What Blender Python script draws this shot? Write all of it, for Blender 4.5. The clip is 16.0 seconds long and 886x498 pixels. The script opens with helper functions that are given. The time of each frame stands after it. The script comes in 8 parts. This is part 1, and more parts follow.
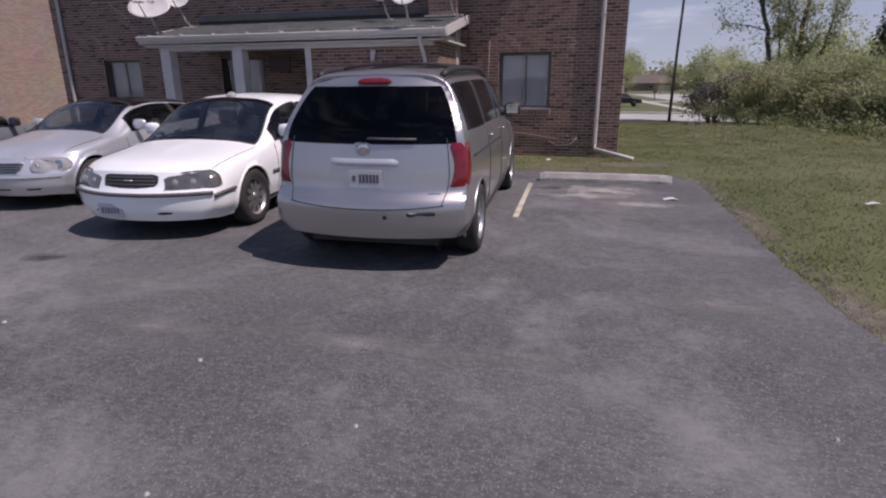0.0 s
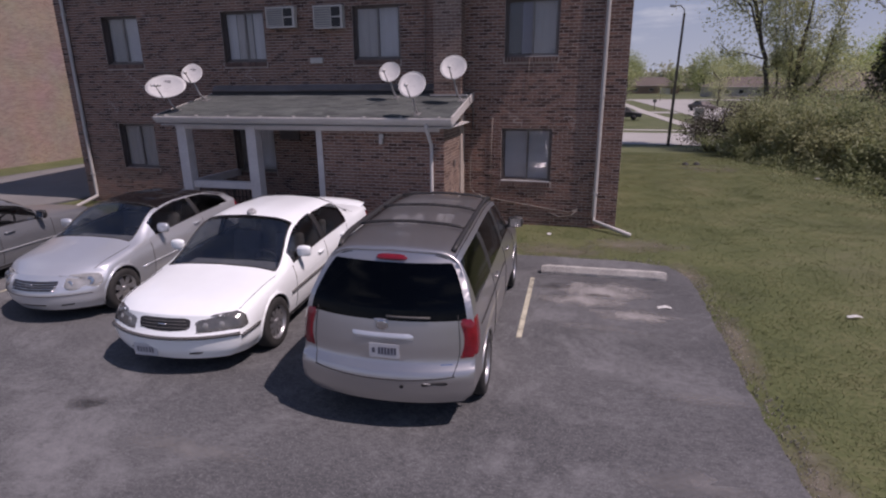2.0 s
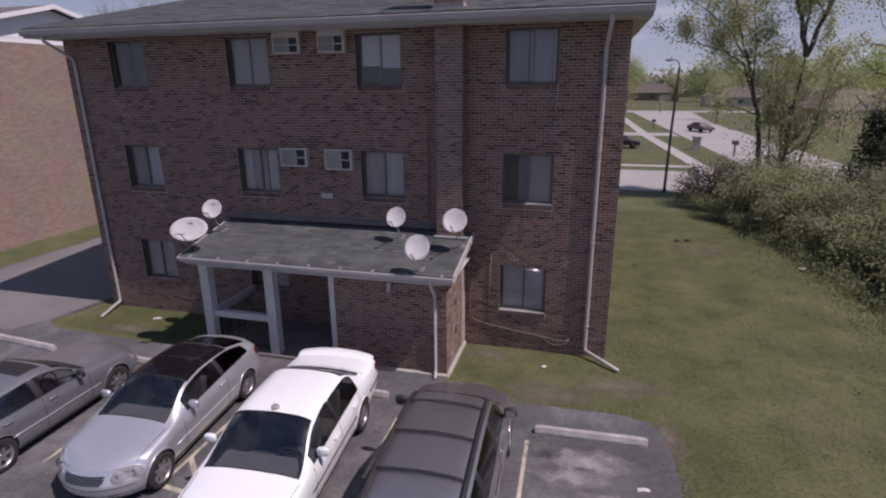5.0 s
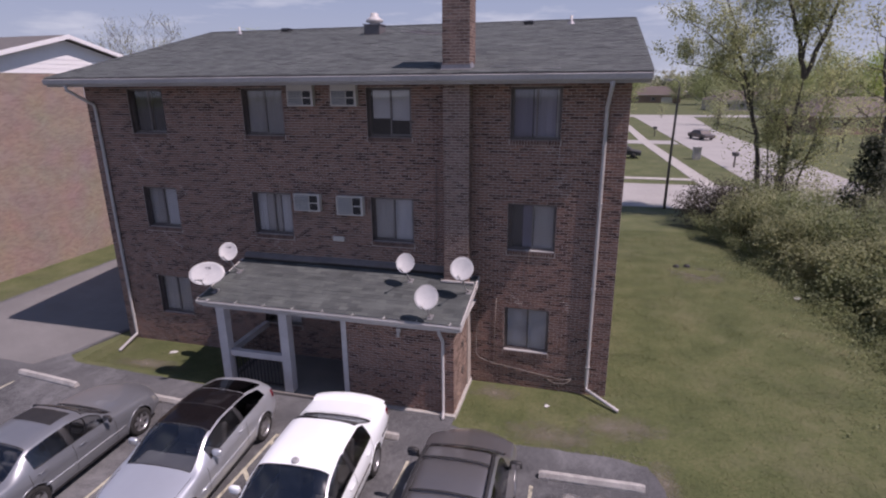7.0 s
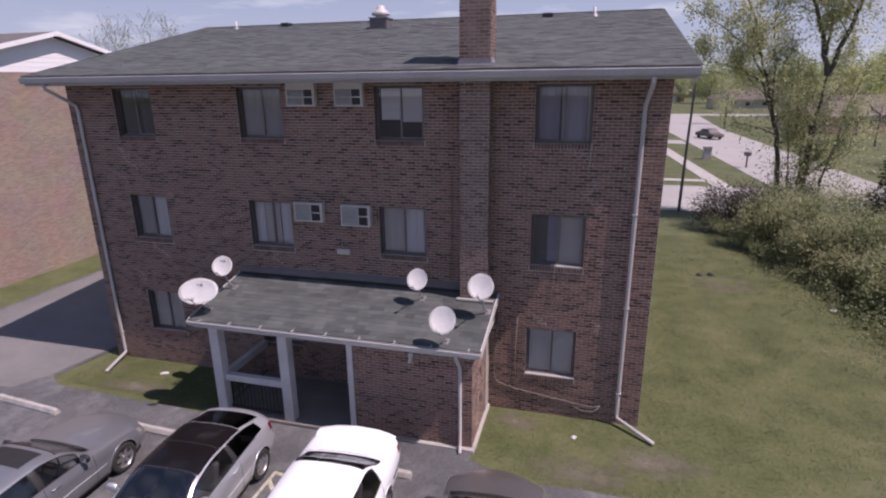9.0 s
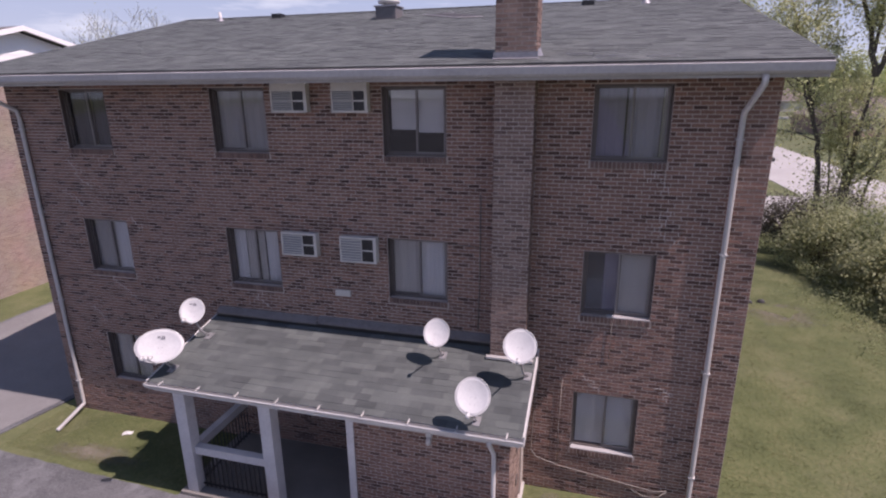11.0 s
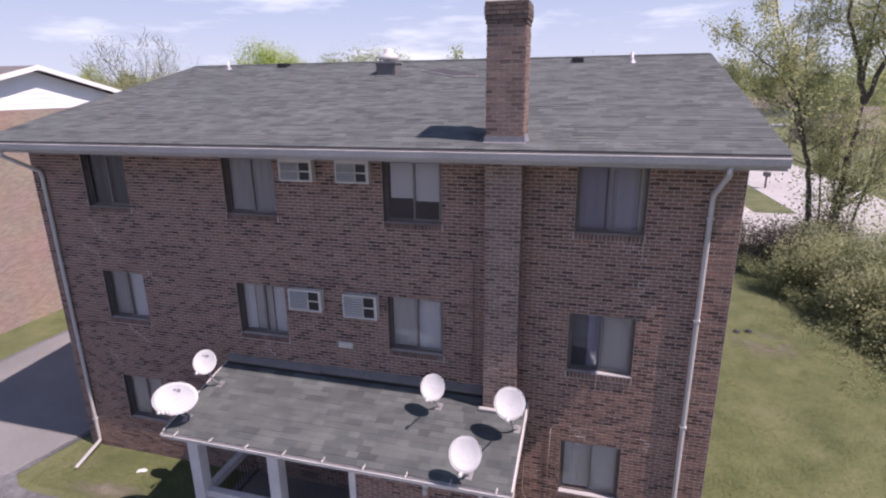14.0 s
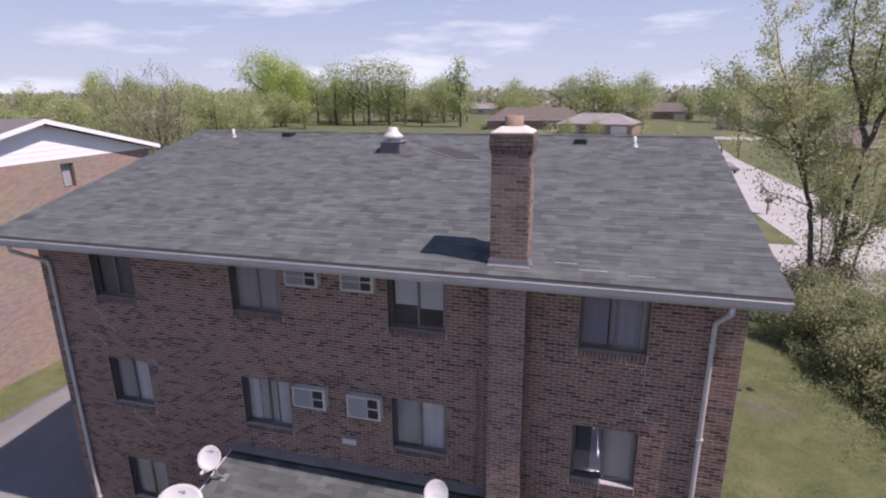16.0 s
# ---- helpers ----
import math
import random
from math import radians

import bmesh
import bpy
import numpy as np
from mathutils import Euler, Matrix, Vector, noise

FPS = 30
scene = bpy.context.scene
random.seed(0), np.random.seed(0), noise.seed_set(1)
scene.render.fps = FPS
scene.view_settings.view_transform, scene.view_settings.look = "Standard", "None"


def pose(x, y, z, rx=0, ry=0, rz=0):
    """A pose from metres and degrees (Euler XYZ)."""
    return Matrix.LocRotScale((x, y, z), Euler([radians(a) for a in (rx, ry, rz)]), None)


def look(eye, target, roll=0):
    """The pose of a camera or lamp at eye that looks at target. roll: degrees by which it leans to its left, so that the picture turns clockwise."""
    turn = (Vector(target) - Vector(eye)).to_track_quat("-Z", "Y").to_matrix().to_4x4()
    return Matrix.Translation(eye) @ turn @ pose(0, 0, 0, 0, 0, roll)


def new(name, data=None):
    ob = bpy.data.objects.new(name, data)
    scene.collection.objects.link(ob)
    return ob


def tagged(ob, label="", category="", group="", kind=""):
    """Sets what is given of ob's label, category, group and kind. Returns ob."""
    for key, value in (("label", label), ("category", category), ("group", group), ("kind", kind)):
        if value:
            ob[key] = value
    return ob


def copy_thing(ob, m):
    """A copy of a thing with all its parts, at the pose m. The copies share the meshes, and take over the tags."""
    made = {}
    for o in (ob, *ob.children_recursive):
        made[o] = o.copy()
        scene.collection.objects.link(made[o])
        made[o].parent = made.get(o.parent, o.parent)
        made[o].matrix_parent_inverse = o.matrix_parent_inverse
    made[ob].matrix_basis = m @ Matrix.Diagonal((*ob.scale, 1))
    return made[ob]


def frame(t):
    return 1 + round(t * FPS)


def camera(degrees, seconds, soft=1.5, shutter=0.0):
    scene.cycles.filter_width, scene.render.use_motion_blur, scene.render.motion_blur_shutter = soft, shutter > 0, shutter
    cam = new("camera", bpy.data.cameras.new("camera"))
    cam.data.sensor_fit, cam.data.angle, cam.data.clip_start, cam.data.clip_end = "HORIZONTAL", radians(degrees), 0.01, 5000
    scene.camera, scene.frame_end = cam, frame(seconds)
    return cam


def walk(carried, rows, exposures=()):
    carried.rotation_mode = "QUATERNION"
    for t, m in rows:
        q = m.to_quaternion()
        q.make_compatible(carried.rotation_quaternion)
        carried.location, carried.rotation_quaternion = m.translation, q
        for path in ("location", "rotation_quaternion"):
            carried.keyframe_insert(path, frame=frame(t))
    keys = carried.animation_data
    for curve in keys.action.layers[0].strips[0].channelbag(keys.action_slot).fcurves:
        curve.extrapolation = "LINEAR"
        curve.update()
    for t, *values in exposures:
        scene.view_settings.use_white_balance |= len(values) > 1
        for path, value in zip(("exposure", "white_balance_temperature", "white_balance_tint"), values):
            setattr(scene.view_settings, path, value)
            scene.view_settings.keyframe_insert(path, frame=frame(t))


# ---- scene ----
cam = camera(78.0, 16.0, soft=2.2)
PATH = [
    (0, (-0.339, 0.391, 1.611), (-0.821, 2.246, 1.04), -0.3),
    (0.5, (-0.397, 0.396, 1.951), (-0.878, 2.251, 1.379), -0.3),
    (1, (-0.433, 0.359, 2.341), (-0.914, 2.214, 1.768), -0.3),
    (1.5, (-0.43, 0.342, 2.774), (-0.912, 2.196, 2.201), -0.3),
    (2, (-0.424, 0.354, 3.262), (-0.908, 2.208, 2.688), -0.4),
    (2.5, (-0.429, 0.39, 3.789), (-0.912, 2.244, 3.215), -0.4),
    (3, (-0.408, 0.363, 4.295), (-0.891, 2.217, 3.72), -0.4),
    (3.5, (-0.396, 0.368, 4.802), (-0.88, 2.222, 4.227), -0.4),
    (4, (-0.36, 0.335, 5.389), (-0.844, 2.188, 4.812), -0.4),
    (4.5, (-0.35, 0.311, 6.029), (-0.838, 2.162, 5.451), -0.5),
    (5, (-0.42, 0.326, 6.566), (-0.908, 2.178, 5.988), -0.5),
    (7.5, (-0.551, 0.037, 7.868), (-1.044, 1.886, 7.286), -0.5),
    (8, (-0.67, 0.24, 7.766), (-1.166, 2.088, 7.183), -0.6),
    (10.5, (-2.049, 3.286, 7.777), (-2.55, 5.133, 7.198), -0.6),
    (11, (-2.266, 3.823, 7.744), (-2.772, 5.67, 7.167), -0.6),
    (11.5, (-2.373, 4.159, 7.849), (-2.878, 6.006, 7.272), -0.6),
    (12, (-2.384, 4.176, 7.986), (-2.894, 6.022, 7.408), -0.6),
    (12.5, (-2.363, 4.071, 8.065), (-2.878, 5.915, 7.488), -0.7),
    (13, (-2.314, 3.883, 8.339), (-2.827, 5.729, 7.766), -0.7),
    (13.5, (-2.168, 3.642, 8.673), (-2.679, 5.49, 8.104), -0.6),
    (14, (-2.044, 3.48, 9.003), (-2.556, 5.328, 8.435), -0.7),
    (14.5, (-2.001, 3.446, 9.351), (-2.515, 5.295, 8.786), -0.6),
    (15, (-1.997, 3.62, 9.814), (-2.513, 5.469, 9.253), -0.6),
    (15.5, (-2.083, 3.812, 10.404), (-2.601, 5.661, 9.847), -0.6),
    (16, (-2.198, 3.922, 10.911), (-2.716, 5.773, 10.358), -0.5),
]
EXPOSURES = [(0, -0.06, 6780, 31), (2.5, -0.27, 6760, 34), (5, -0.28, 6700, 34), (7.5, 0.03, 6650, 35), (10.5, 0.31, 6750, 36), (12.5, 0.66, 6750, 35), (14, 0.64, 6750, 34), (16, 0.44, 6680, 33)]
walk(cam, [(t, look(eye, target, roll)) for t, eye, target, roll in PATH], EXPOSURES)

# ---- light ----
SUN_EL, SUN_OFF = radians(58.3), radians(10.5)
SUN_DIR = Vector((math.cos(SUN_EL) * math.cos(SUN_OFF), -math.cos(SUN_EL) * math.sin(SUN_OFF), math.sin(SUN_EL)))
sun = new("sun", bpy.data.lights.new("sun", "SUN"))
sun.data.energy, sun.data.angle, sun.data.color = 4.3, radians(0.53), (1.0, 0.955, 0.895)
sun.matrix_world = look(SUN_DIR * 60, (0, 0, 0))

world = bpy.data.worlds.new("sky")
scene.world = world
world.use_nodes = True
wn, wl = world.node_tree.nodes, world.node_tree.links
wn.clear()
sky = wn.new("ShaderNodeTexSky")
sky.sky_type, sky.sun_disc = "NISHITA", False
sky.sun_elevation, sky.sun_rotation = SUN_EL, radians(100.5)
sky.air_density, sky.dust_density, sky.ozone_density = 0.8, 0.0, 1.5
wc = wn.new("ShaderNodeTexCoord")
wm = wn.new("ShaderNodeMapping")
wm.inputs["Scale"].default_value = (1.6, 1.6, 9.0)
wnoise = wn.new("ShaderNodeTexNoise")
wnoise.inputs["Scale"].default_value, wnoise.inputs["Detail"].default_value, wnoise.inputs["Roughness"].default_value = 1.7, 7, 0.6
wramp = wn.new("ShaderNodeValToRGB")
wramp.color_ramp.elements[0].position, wramp.color_ramp.elements[1].position = 0.52, 0.68
wmix = wn.new("ShaderNodeMixRGB")
wmix.inputs["Color2"].default_value = (5.4, 6.3, 6.7, 1)
wmul = wn.new("ShaderNodeMath")
wmul.operation = "MULTIPLY"
wmul.inputs[1].default_value = 0.85
wbg = wn.new("ShaderNodeBackground")
wbg.inputs["Strength"].default_value = 0.115
wout = wn.new("ShaderNodeOutputWorld")
wl.new(wc.outputs["Generated"], wm.inputs["Vector"])
wl.new(wm.outputs["Vector"], wnoise.inputs["Vector"])
wl.new(wnoise.outputs["Fac"], wramp.inputs["Fac"])
wl.new(wramp.outputs["Color"], wmul.inputs[0])
wl.new(wmul.outputs["Value"], wmix.inputs["Fac"])
# haze dims the glare towards the horizon
wcap = wn.new("ShaderNodeMixRGB")
wcap.blend_type = "DARKEN"
wcap.inputs["Fac"].default_value = 1.0
wsep, wlow = wn.new("ShaderNodeSeparateXYZ"), wn.new("ShaderNodeValToRGB")
wlow.color_ramp.elements[0].color, wlow.color_ramp.elements[1].color = (3.7, 4.5, 5.1, 1), (1.4, 2.45, 4.3, 1)
wlow.color_ramp.elements[1].position = 0.30
wl.new(wc.outputs["Generated"], wsep.inputs["Vector"])
wl.new(wsep.outputs["Z"], wlow.inputs["Fac"])
wl.new(wlow.outputs["Color"], wcap.inputs["Color2"])
wl.new(sky.outputs["Color"], wcap.inputs["Color1"])
wl.new(wcap.outputs["Color"], wmix.inputs["Color1"])
wl.new(wmix.outputs["Color"], wbg.inputs["Color"])
wl.new(wbg.outputs["Background"], wout.inputs["Surface"])


# ---- materials ----
def material(name, colors, rough=0.8, metal=0.0, scale=6.0, fine=60.0, spread=0.35, bump=0.2, bump_scale=80.0,
             rand="", rand_colors=(), coat=0.0, stretch=(1, 1, 1), spec=0.5, speck=None, blotch=None):
    """A surface of two or three colours mixed by coarse and fine noise, with fine relief.
    rand: "object" or "island" lets each piece draw its tone from rand_colors."""
    m = bpy.data.materials.new(name)
    m.use_nodes = True
    n, l = m.node_tree.nodes, m.node_tree.links
    b = n["Principled BSDF"]
    b.inputs["Roughness"].default_value, b.inputs["Metallic"].default_value = rough, metal
    b.inputs["Coat Weight"].default_value = coat
    b.inputs["Specular IOR Level"].default_value = spec
    co = n.new("ShaderNodeTexCoord")
    mp = n.new("ShaderNodeMapping")
    mp.inputs["Scale"].default_value = stretch
    geo = n.new("ShaderNodeNewGeometry")
    l.new(geo.outputs["Position"], mp.inputs["Vector"])
    n1, n2 = n.new("ShaderNodeTexNoise"), n.new("ShaderNodeTexNoise")
    n1.inputs["Scale"].default_value, n1.inputs["Detail"].default_value = scale, 5
    n2.inputs["Scale"].default_value, n2.inputs["Detail"].default_value = fine, 3
    for t in (n1, n2):
        l.new(mp.outputs["Vector"], t.inputs["Vector"])
    add = n.new("ShaderNodeMath")
    add.operation = "MULTIPLY_ADD"
    add.inputs[1].default_value = 0.45
    sub = n.new("ShaderNodeMath")
    sub.operation = "MULTIPLY_ADD"
    sub.inputs[1].default_value, sub.inputs[2].default_value = 0.55, 0.0
    l.new(n1.outputs["Fac"], sub.inputs[0])
    l.new(n2.outputs["Fac"], add.inputs[0])
    l.new(sub.outputs["Value"], add.inputs[2])
    ramp = n.new("ShaderNodeValToRGB")
    e = ramp.color_ramp.elements
    e[0].position, e[1].position = 0.5 - spread / 2, 0.5 + spread / 2
    e[0].color, e[1].color = (*colors[0], 1), (*colors[-1], 1)
    if len(colors) > 2:
        k = e.new(0.5)
        k.color = (*colors[1], 1)
    l.new(add.outputs["Value"], ramp.inputs["Fac"])
    out = ramp.outputs["Color"]
    if rand:
        rr = n.new("ShaderNodeValToRGB")
        rr.color_ramp.interpolation = "LINEAR"
        re = rr.color_ramp.elements
        re[0].color, re[1].color = (*rand_colors[0], 1), (*rand_colors[-1], 1)
        for i, c in enumerate(rand_colors[1:-1]):
            k = re.new((i + 1) / (len(rand_colors) - 1))
            k.color = (*c, 1)
        if rand == "object":
            oi = n.new("ShaderNodeObjectInfo")
            l.new(oi.outputs["Random"], rr.inputs["Fac"])
        else:
            l.new(geo.outputs["Random Per Island"], rr.inputs["Fac"])
        mx = n.new("ShaderNodeMixRGB")
        mx.blend_type = "MULTIPLY"
        mx.inputs["Fac"].default_value = 1.0
        l.new(out, mx.inputs["Color1"])
        l.new(rr.outputs["Color"], mx.inputs["Color2"])
        out = mx.outputs["Color"]
    if blotch:
        # wide, soft-edged worn places: scale, colour, amount
        bn, br, bx = n.new("ShaderNodeTexNoise"), n.new("ShaderNodeValToRGB"), n.new("ShaderNodeMixRGB")
        bn.inputs["Scale"].default_value, bn.inputs["Detail"].default_value, bn.inputs["Roughness"].default_value, bn.inputs["Distortion"].default_value = blotch[0], 12, blotch[4] if len(blotch) > 4 else 0.68, 0.25
        br.color_ramp.elements[0].position, br.color_ramp.elements[1].position = blotch[3] if len(blotch) > 3 else (0.50, 0.72)
        br.color_ramp.elements[1].color = (blotch[2], blotch[2], blotch[2], 1)
        bx.inputs["Color2"].default_value = (*blotch[1], 1)
        l.new(geo.outputs["Position"], bn.inputs["Vector"])
        l.new(bn.outputs["Fac"], br.inputs["Fac"])
        l.new(br.outputs["Color"], bx.inputs["Fac"])
        l.new(out, bx.inputs["Color1"])
        out = bx.outputs["Color"]
    if speck:
        # single light stones: cells per metre, colour, share
        vo, sr, sx = n.new("ShaderNodeTexVoronoi"), n.new("ShaderNodeValToRGB"), n.new("ShaderNodeMixRGB")
        vo.inputs["Scale"].default_value = speck[0]
        sr.color_ramp.elements[0].position, sr.color_ramp.elements[1].position = 1 - speck[2], 1.0
        sep = n.new("ShaderNodeSeparateColor")
        sx.inputs["Color2"].default_value = (*speck[1], 1)
        l.new(geo.outputs["Position"], vo.inputs["Vector"])
        l.new(vo.outputs["Color"], sep.inputs["Color"])
        l.new(sep.outputs["Red"], sr.inputs["Fac"])
        l.new(sr.outputs["Color"], sx.inputs["Fac"])
        l.new(out, sx.inputs["Color1"])
        out = sx.outputs["Color"]
    l.new(out, b.inputs["Base Color"])
    if bump:
        n3, bp = n.new("ShaderNodeTexNoise"), n.new("ShaderNodeBump")
        n3.inputs["Scale"].default_value, n3.inputs["Detail"].default_value = bump_scale, 4
        l.new(mp.outputs["Vector"], n3.inputs["Vector"])
        bp.inputs["Strength"].default_value, bp.inputs["Distance"].default_value = bump, 0.01
        l.new(n3.outputs["Fac"], bp.inputs["Height"])
        l.new(bp.outputs["Normal"], b.inputs["Normal"])
    return m


def pane_material(name, tint, gloss=0.05, rough=0.02):
    """Thin glass: tinted see-through, with a Fresnel reflection."""
    m = bpy.data.materials.new(name)
    m.use_nodes = True
    n, l = m.node_tree.nodes, m.node_tree.links
    n.clear()
    out, mix = n.new("ShaderNodeOutputMaterial"), n.new("ShaderNodeMixShader")
    tr, gl, fr = n.new("ShaderNodeBsdfTransparent"), n.new("ShaderNodeBsdfGlossy"), n.new("ShaderNodeLayerWeight")
    tr.inputs["Color"].default_value = (*tint, 1)
    gl.inputs["Color"].default_value = (0.9, 0.93, 0.96, 1)
    gl.inputs["Roughness"].default_value = rough
    # Schlick's gloss from the angle of view, the same for both sides of the sheet
    pw, ma = n.new("ShaderNodeMath"), n.new("ShaderNodeMath")
    pw.operation, ma.operation = "POWER", "MULTIPLY_ADD"
    pw.inputs[1].default_value, ma.inputs[1].default_value, ma.inputs[2].default_value = 5.0, 0.99 - gloss, gloss
    l.new(fr.outputs["Facing"], pw.inputs[0])
    l.new(pw.outputs["Value"], ma.inputs[0])
    l.new(ma.outputs["Value"], mix.inputs["Fac"])
    l.new(tr.outputs["BSDF"], mix.inputs[1])
    l.new(gl.outputs["BSDF"], mix.inputs[2])
    l.new(mix.outputs["Shader"], out.inputs["Surface"])
    return m


BRICK_TONES = [(0.33, 0.30, 0.31), (0.54, 0.49, 0.48), (0.88, 0.85, 0.83), (1.0, 0.96, 0.94), (1.0, 1.0, 1.0), (1.10, 1.03, 0.97), (1.18, 1.08, 1.03)]
brick_base = [(0.165, 0.098, 0.080), (0.207, 0.124, 0.099), (0.252, 0.157, 0.126)]
M_brick = material("brick_fired_clay", brick_base, 0.9, rand="object", rand_colors=BRICK_TONES, scale=3, fine=90, bump=0.35, bump_scale=120)
M_brick_rest = material("brick_fired_clay_joined", brick_base, 0.9, rand="island", rand_colors=BRICK_TONES, scale=3, fine=90, bump=0.35, bump_scale=120)
M_mortar = material("mortar", [(0.34, 0.290, 0.255), (0.46, 0.400, 0.355)], 0.95, scale=2, fine=60, bump=0.3)
M_mortar_pale = material("mortar_repaired", [(0.42, 0.38, 0.35), (0.55, 0.50, 0.46)], 0.95, scale=8, fine=60)
SH_TONES = [(0.66, 0.66, 0.68), (0.84, 0.84, 0.86), (0.95, 0.95, 0.96), (1.0, 1.0, 1.0), (1.05, 1.05, 1.05), (1.12, 1.12, 1.11), (1.26, 1.25, 1.23)]
sh_base = [(0.061, 0.070, 0.069), (0.082, 0.093, 0.091), (0.109, 0.121, 0.118)]
M_shingle = material("asphalt_shingle", sh_base, 0.95, rand="object", rand_colors=SH_TONES, scale=2.5, fine=150, bump=0.5, bump_scale=250)
M_shingle_rest = material("asphalt_shingle_joined", sh_base, 0.95, rand="island", rand_colors=SH_TONES, scale=2.5, fine=150, bump=0.5, bump_scale=250)
M_roof_under = material("roof_felt", [(0.04, 0.04, 0.043), (0.055, 0.054, 0.058)], 0.95)
M_white = material("white_painted_metal", [(0.48, 0.465, 0.45), (0.57, 0.555, 0.54)], 0.45, scale=1.5, fine=25, bump=0.05)
M_trim = material("weathered_white_wood", [(0.48, 0.46, 0.46), (0.64, 0.62, 0.61)], 0.6, scale=2.5, fine=30, bump=0.1)
M_soffit = material("soffit_paint", [(0.45, 0.44, 0.43), (0.55, 0.54, 0.53)], 0.7)
M_bronze = material("dark_bronze_aluminium", [(0.10, 0.085, 0.080), (0.14, 0.12, 0.112)], 0.45, 0.2, bump=0.03)
M_jamb = material("brown_jamb_metal", [(0.070, 0.052, 0.050), (0.110, 0.088, 0.082)], 0.6, bump=0.05)
M_sash = material("dull_bronze_sash", [(0.17, 0.155, 0.150), (0.235, 0.215, 0.205)], 0.5, 0.2, bump=0.03)
M_black = material("black_painted_iron", [(0.012, 0.012, 0.013), (0.022, 0.021, 0.022)], 0.45, bump=0.05)
M_pane = pane_material("window_glass", (0.86, 0.86, 0.87))
M_curtain = [material("curtain_" + k, [tuple(0.85 * x for x in c), c], 0.9, scale=3, fine=20, stretch=(6, 1, 0.3), bump=0.1)
             for k, c in (("white", (0.78, 0.775, 0.765)), ("beige", (0.60, 0.57, 0.53)), ("grey", (0.44, 0.42, 0.405)), ("blue", (0.29, 0.275, 0.34)), ("dark", (0.085, 0.08, 0.08)), ("lavender", (0.42, 0.40, 0.47)))]
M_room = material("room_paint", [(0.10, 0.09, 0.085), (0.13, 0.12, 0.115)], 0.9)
M_concrete = material("concrete", [(0.30, 0.285, 0.26), (0.40, 0.385, 0.355), (0.47, 0.45, 0.42)], 0.9, scale=1.5, fine=40, bump=0.4, bump_scale=60)
M_stop = material("weathered_concrete", [(0.24, 0.23, 0.215), (0.38, 0.37, 0.35), (0.54, 0.52, 0.49)], 0.95, scale=3.5, fine=45, bump=0.6, bump_scale=45)
M_road = material("concrete_road", [(0.31, 0.30, 0.285), (0.40, 0.39, 0.37)], 0.9, scale=0.3, fine=5, bump=0)
M_asphalt = material("asphalt", [(0.051, 0.053, 0.056), (0.077, 0.079, 0.083), (0.113, 0.115, 0.119)], 0.92, scale=0.5, fine=30, spread=0.24, stretch=(0.5, 1.2, 1), bump=0.4, bump_scale=90, speck=(130, (0.185, 0.187, 0.192), 0.22), blotch=(0.45, (0.212, 0.216, 0.222), 0.95, (0.49, 0.70), 0.80))
M_driveway = material("old_pale_asphalt", [(0.125, 0.122, 0.120), (0.165, 0.161, 0.158), (0.21, 0.205, 0.20)], 0.93, scale=0.5, fine=30, spread=0.4, bump=0.6, bump_scale=90, speck=(120, (0.30, 0.30, 0.29), 0.25), blotch=(0.4, (0.10, 0.098, 0.097), 0.5))
M_spout = material("white_spout", [(0.42, 0.405, 0.39), (0.53, 0.51, 0.495)], 0.45, scale=1.5, fine=20, bump=0.05)
M_gutter = material("dulled_white_gutter", [(0.33, 0.32, 0.315), (0.43, 0.42, 0.415)], 0.5, scale=1.2, fine=18, bump=0.05)
def fading(m, scale, hard=0.25, most=1.0):
    """Lets a laid-on patch thin out raggedly towards its rim."""
    n, l = m.node_tree.nodes, m.node_tree.links
    tc, ma, ln, no, ad, rp = n.new("ShaderNodeTexCoord"), n.new("ShaderNodeMapping"), n.new("ShaderNodeVectorMath"), n.new("ShaderNodeTexNoise"), n.new("ShaderNodeMath"), n.new("ShaderNodeMapRange")
    ma.inputs["Location"].default_value, ma.inputs["Scale"].default_value = (-1, -1, 0), (2, 2, 0)
    ln.operation, ad.operation = "LENGTH", "MULTIPLY_ADD"
    no.inputs["Scale"].default_value, no.inputs["Detail"].default_value, no.inputs["Roughness"].default_value = scale, 8, 0.7
    ad.inputs[1].default_value = -0.62
    geo = n.new("ShaderNodeNewGeometry")
    l.new(geo.outputs["Position"], no.inputs["Vector"])
    l.new(tc.outputs["Generated"], ma.inputs["Vector"])
    l.new(ma.outputs["Vector"], ln.inputs[0])
    l.new(ln.outputs["Value"], ad.inputs[0])
    l.new(no.outputs["Fac"], ad.inputs[2])
    rp.inputs["From Min"].default_value, rp.inputs["From Max"].default_value = 0.02, 0.02 + hard
    rp.inputs["To Max"].default_value = most
    l.new(ad.outputs["Value"], rp.inputs["Value"])
    l.new(rp.outputs["Result"], n["Principled BSDF"].inputs["Alpha"])
    return m


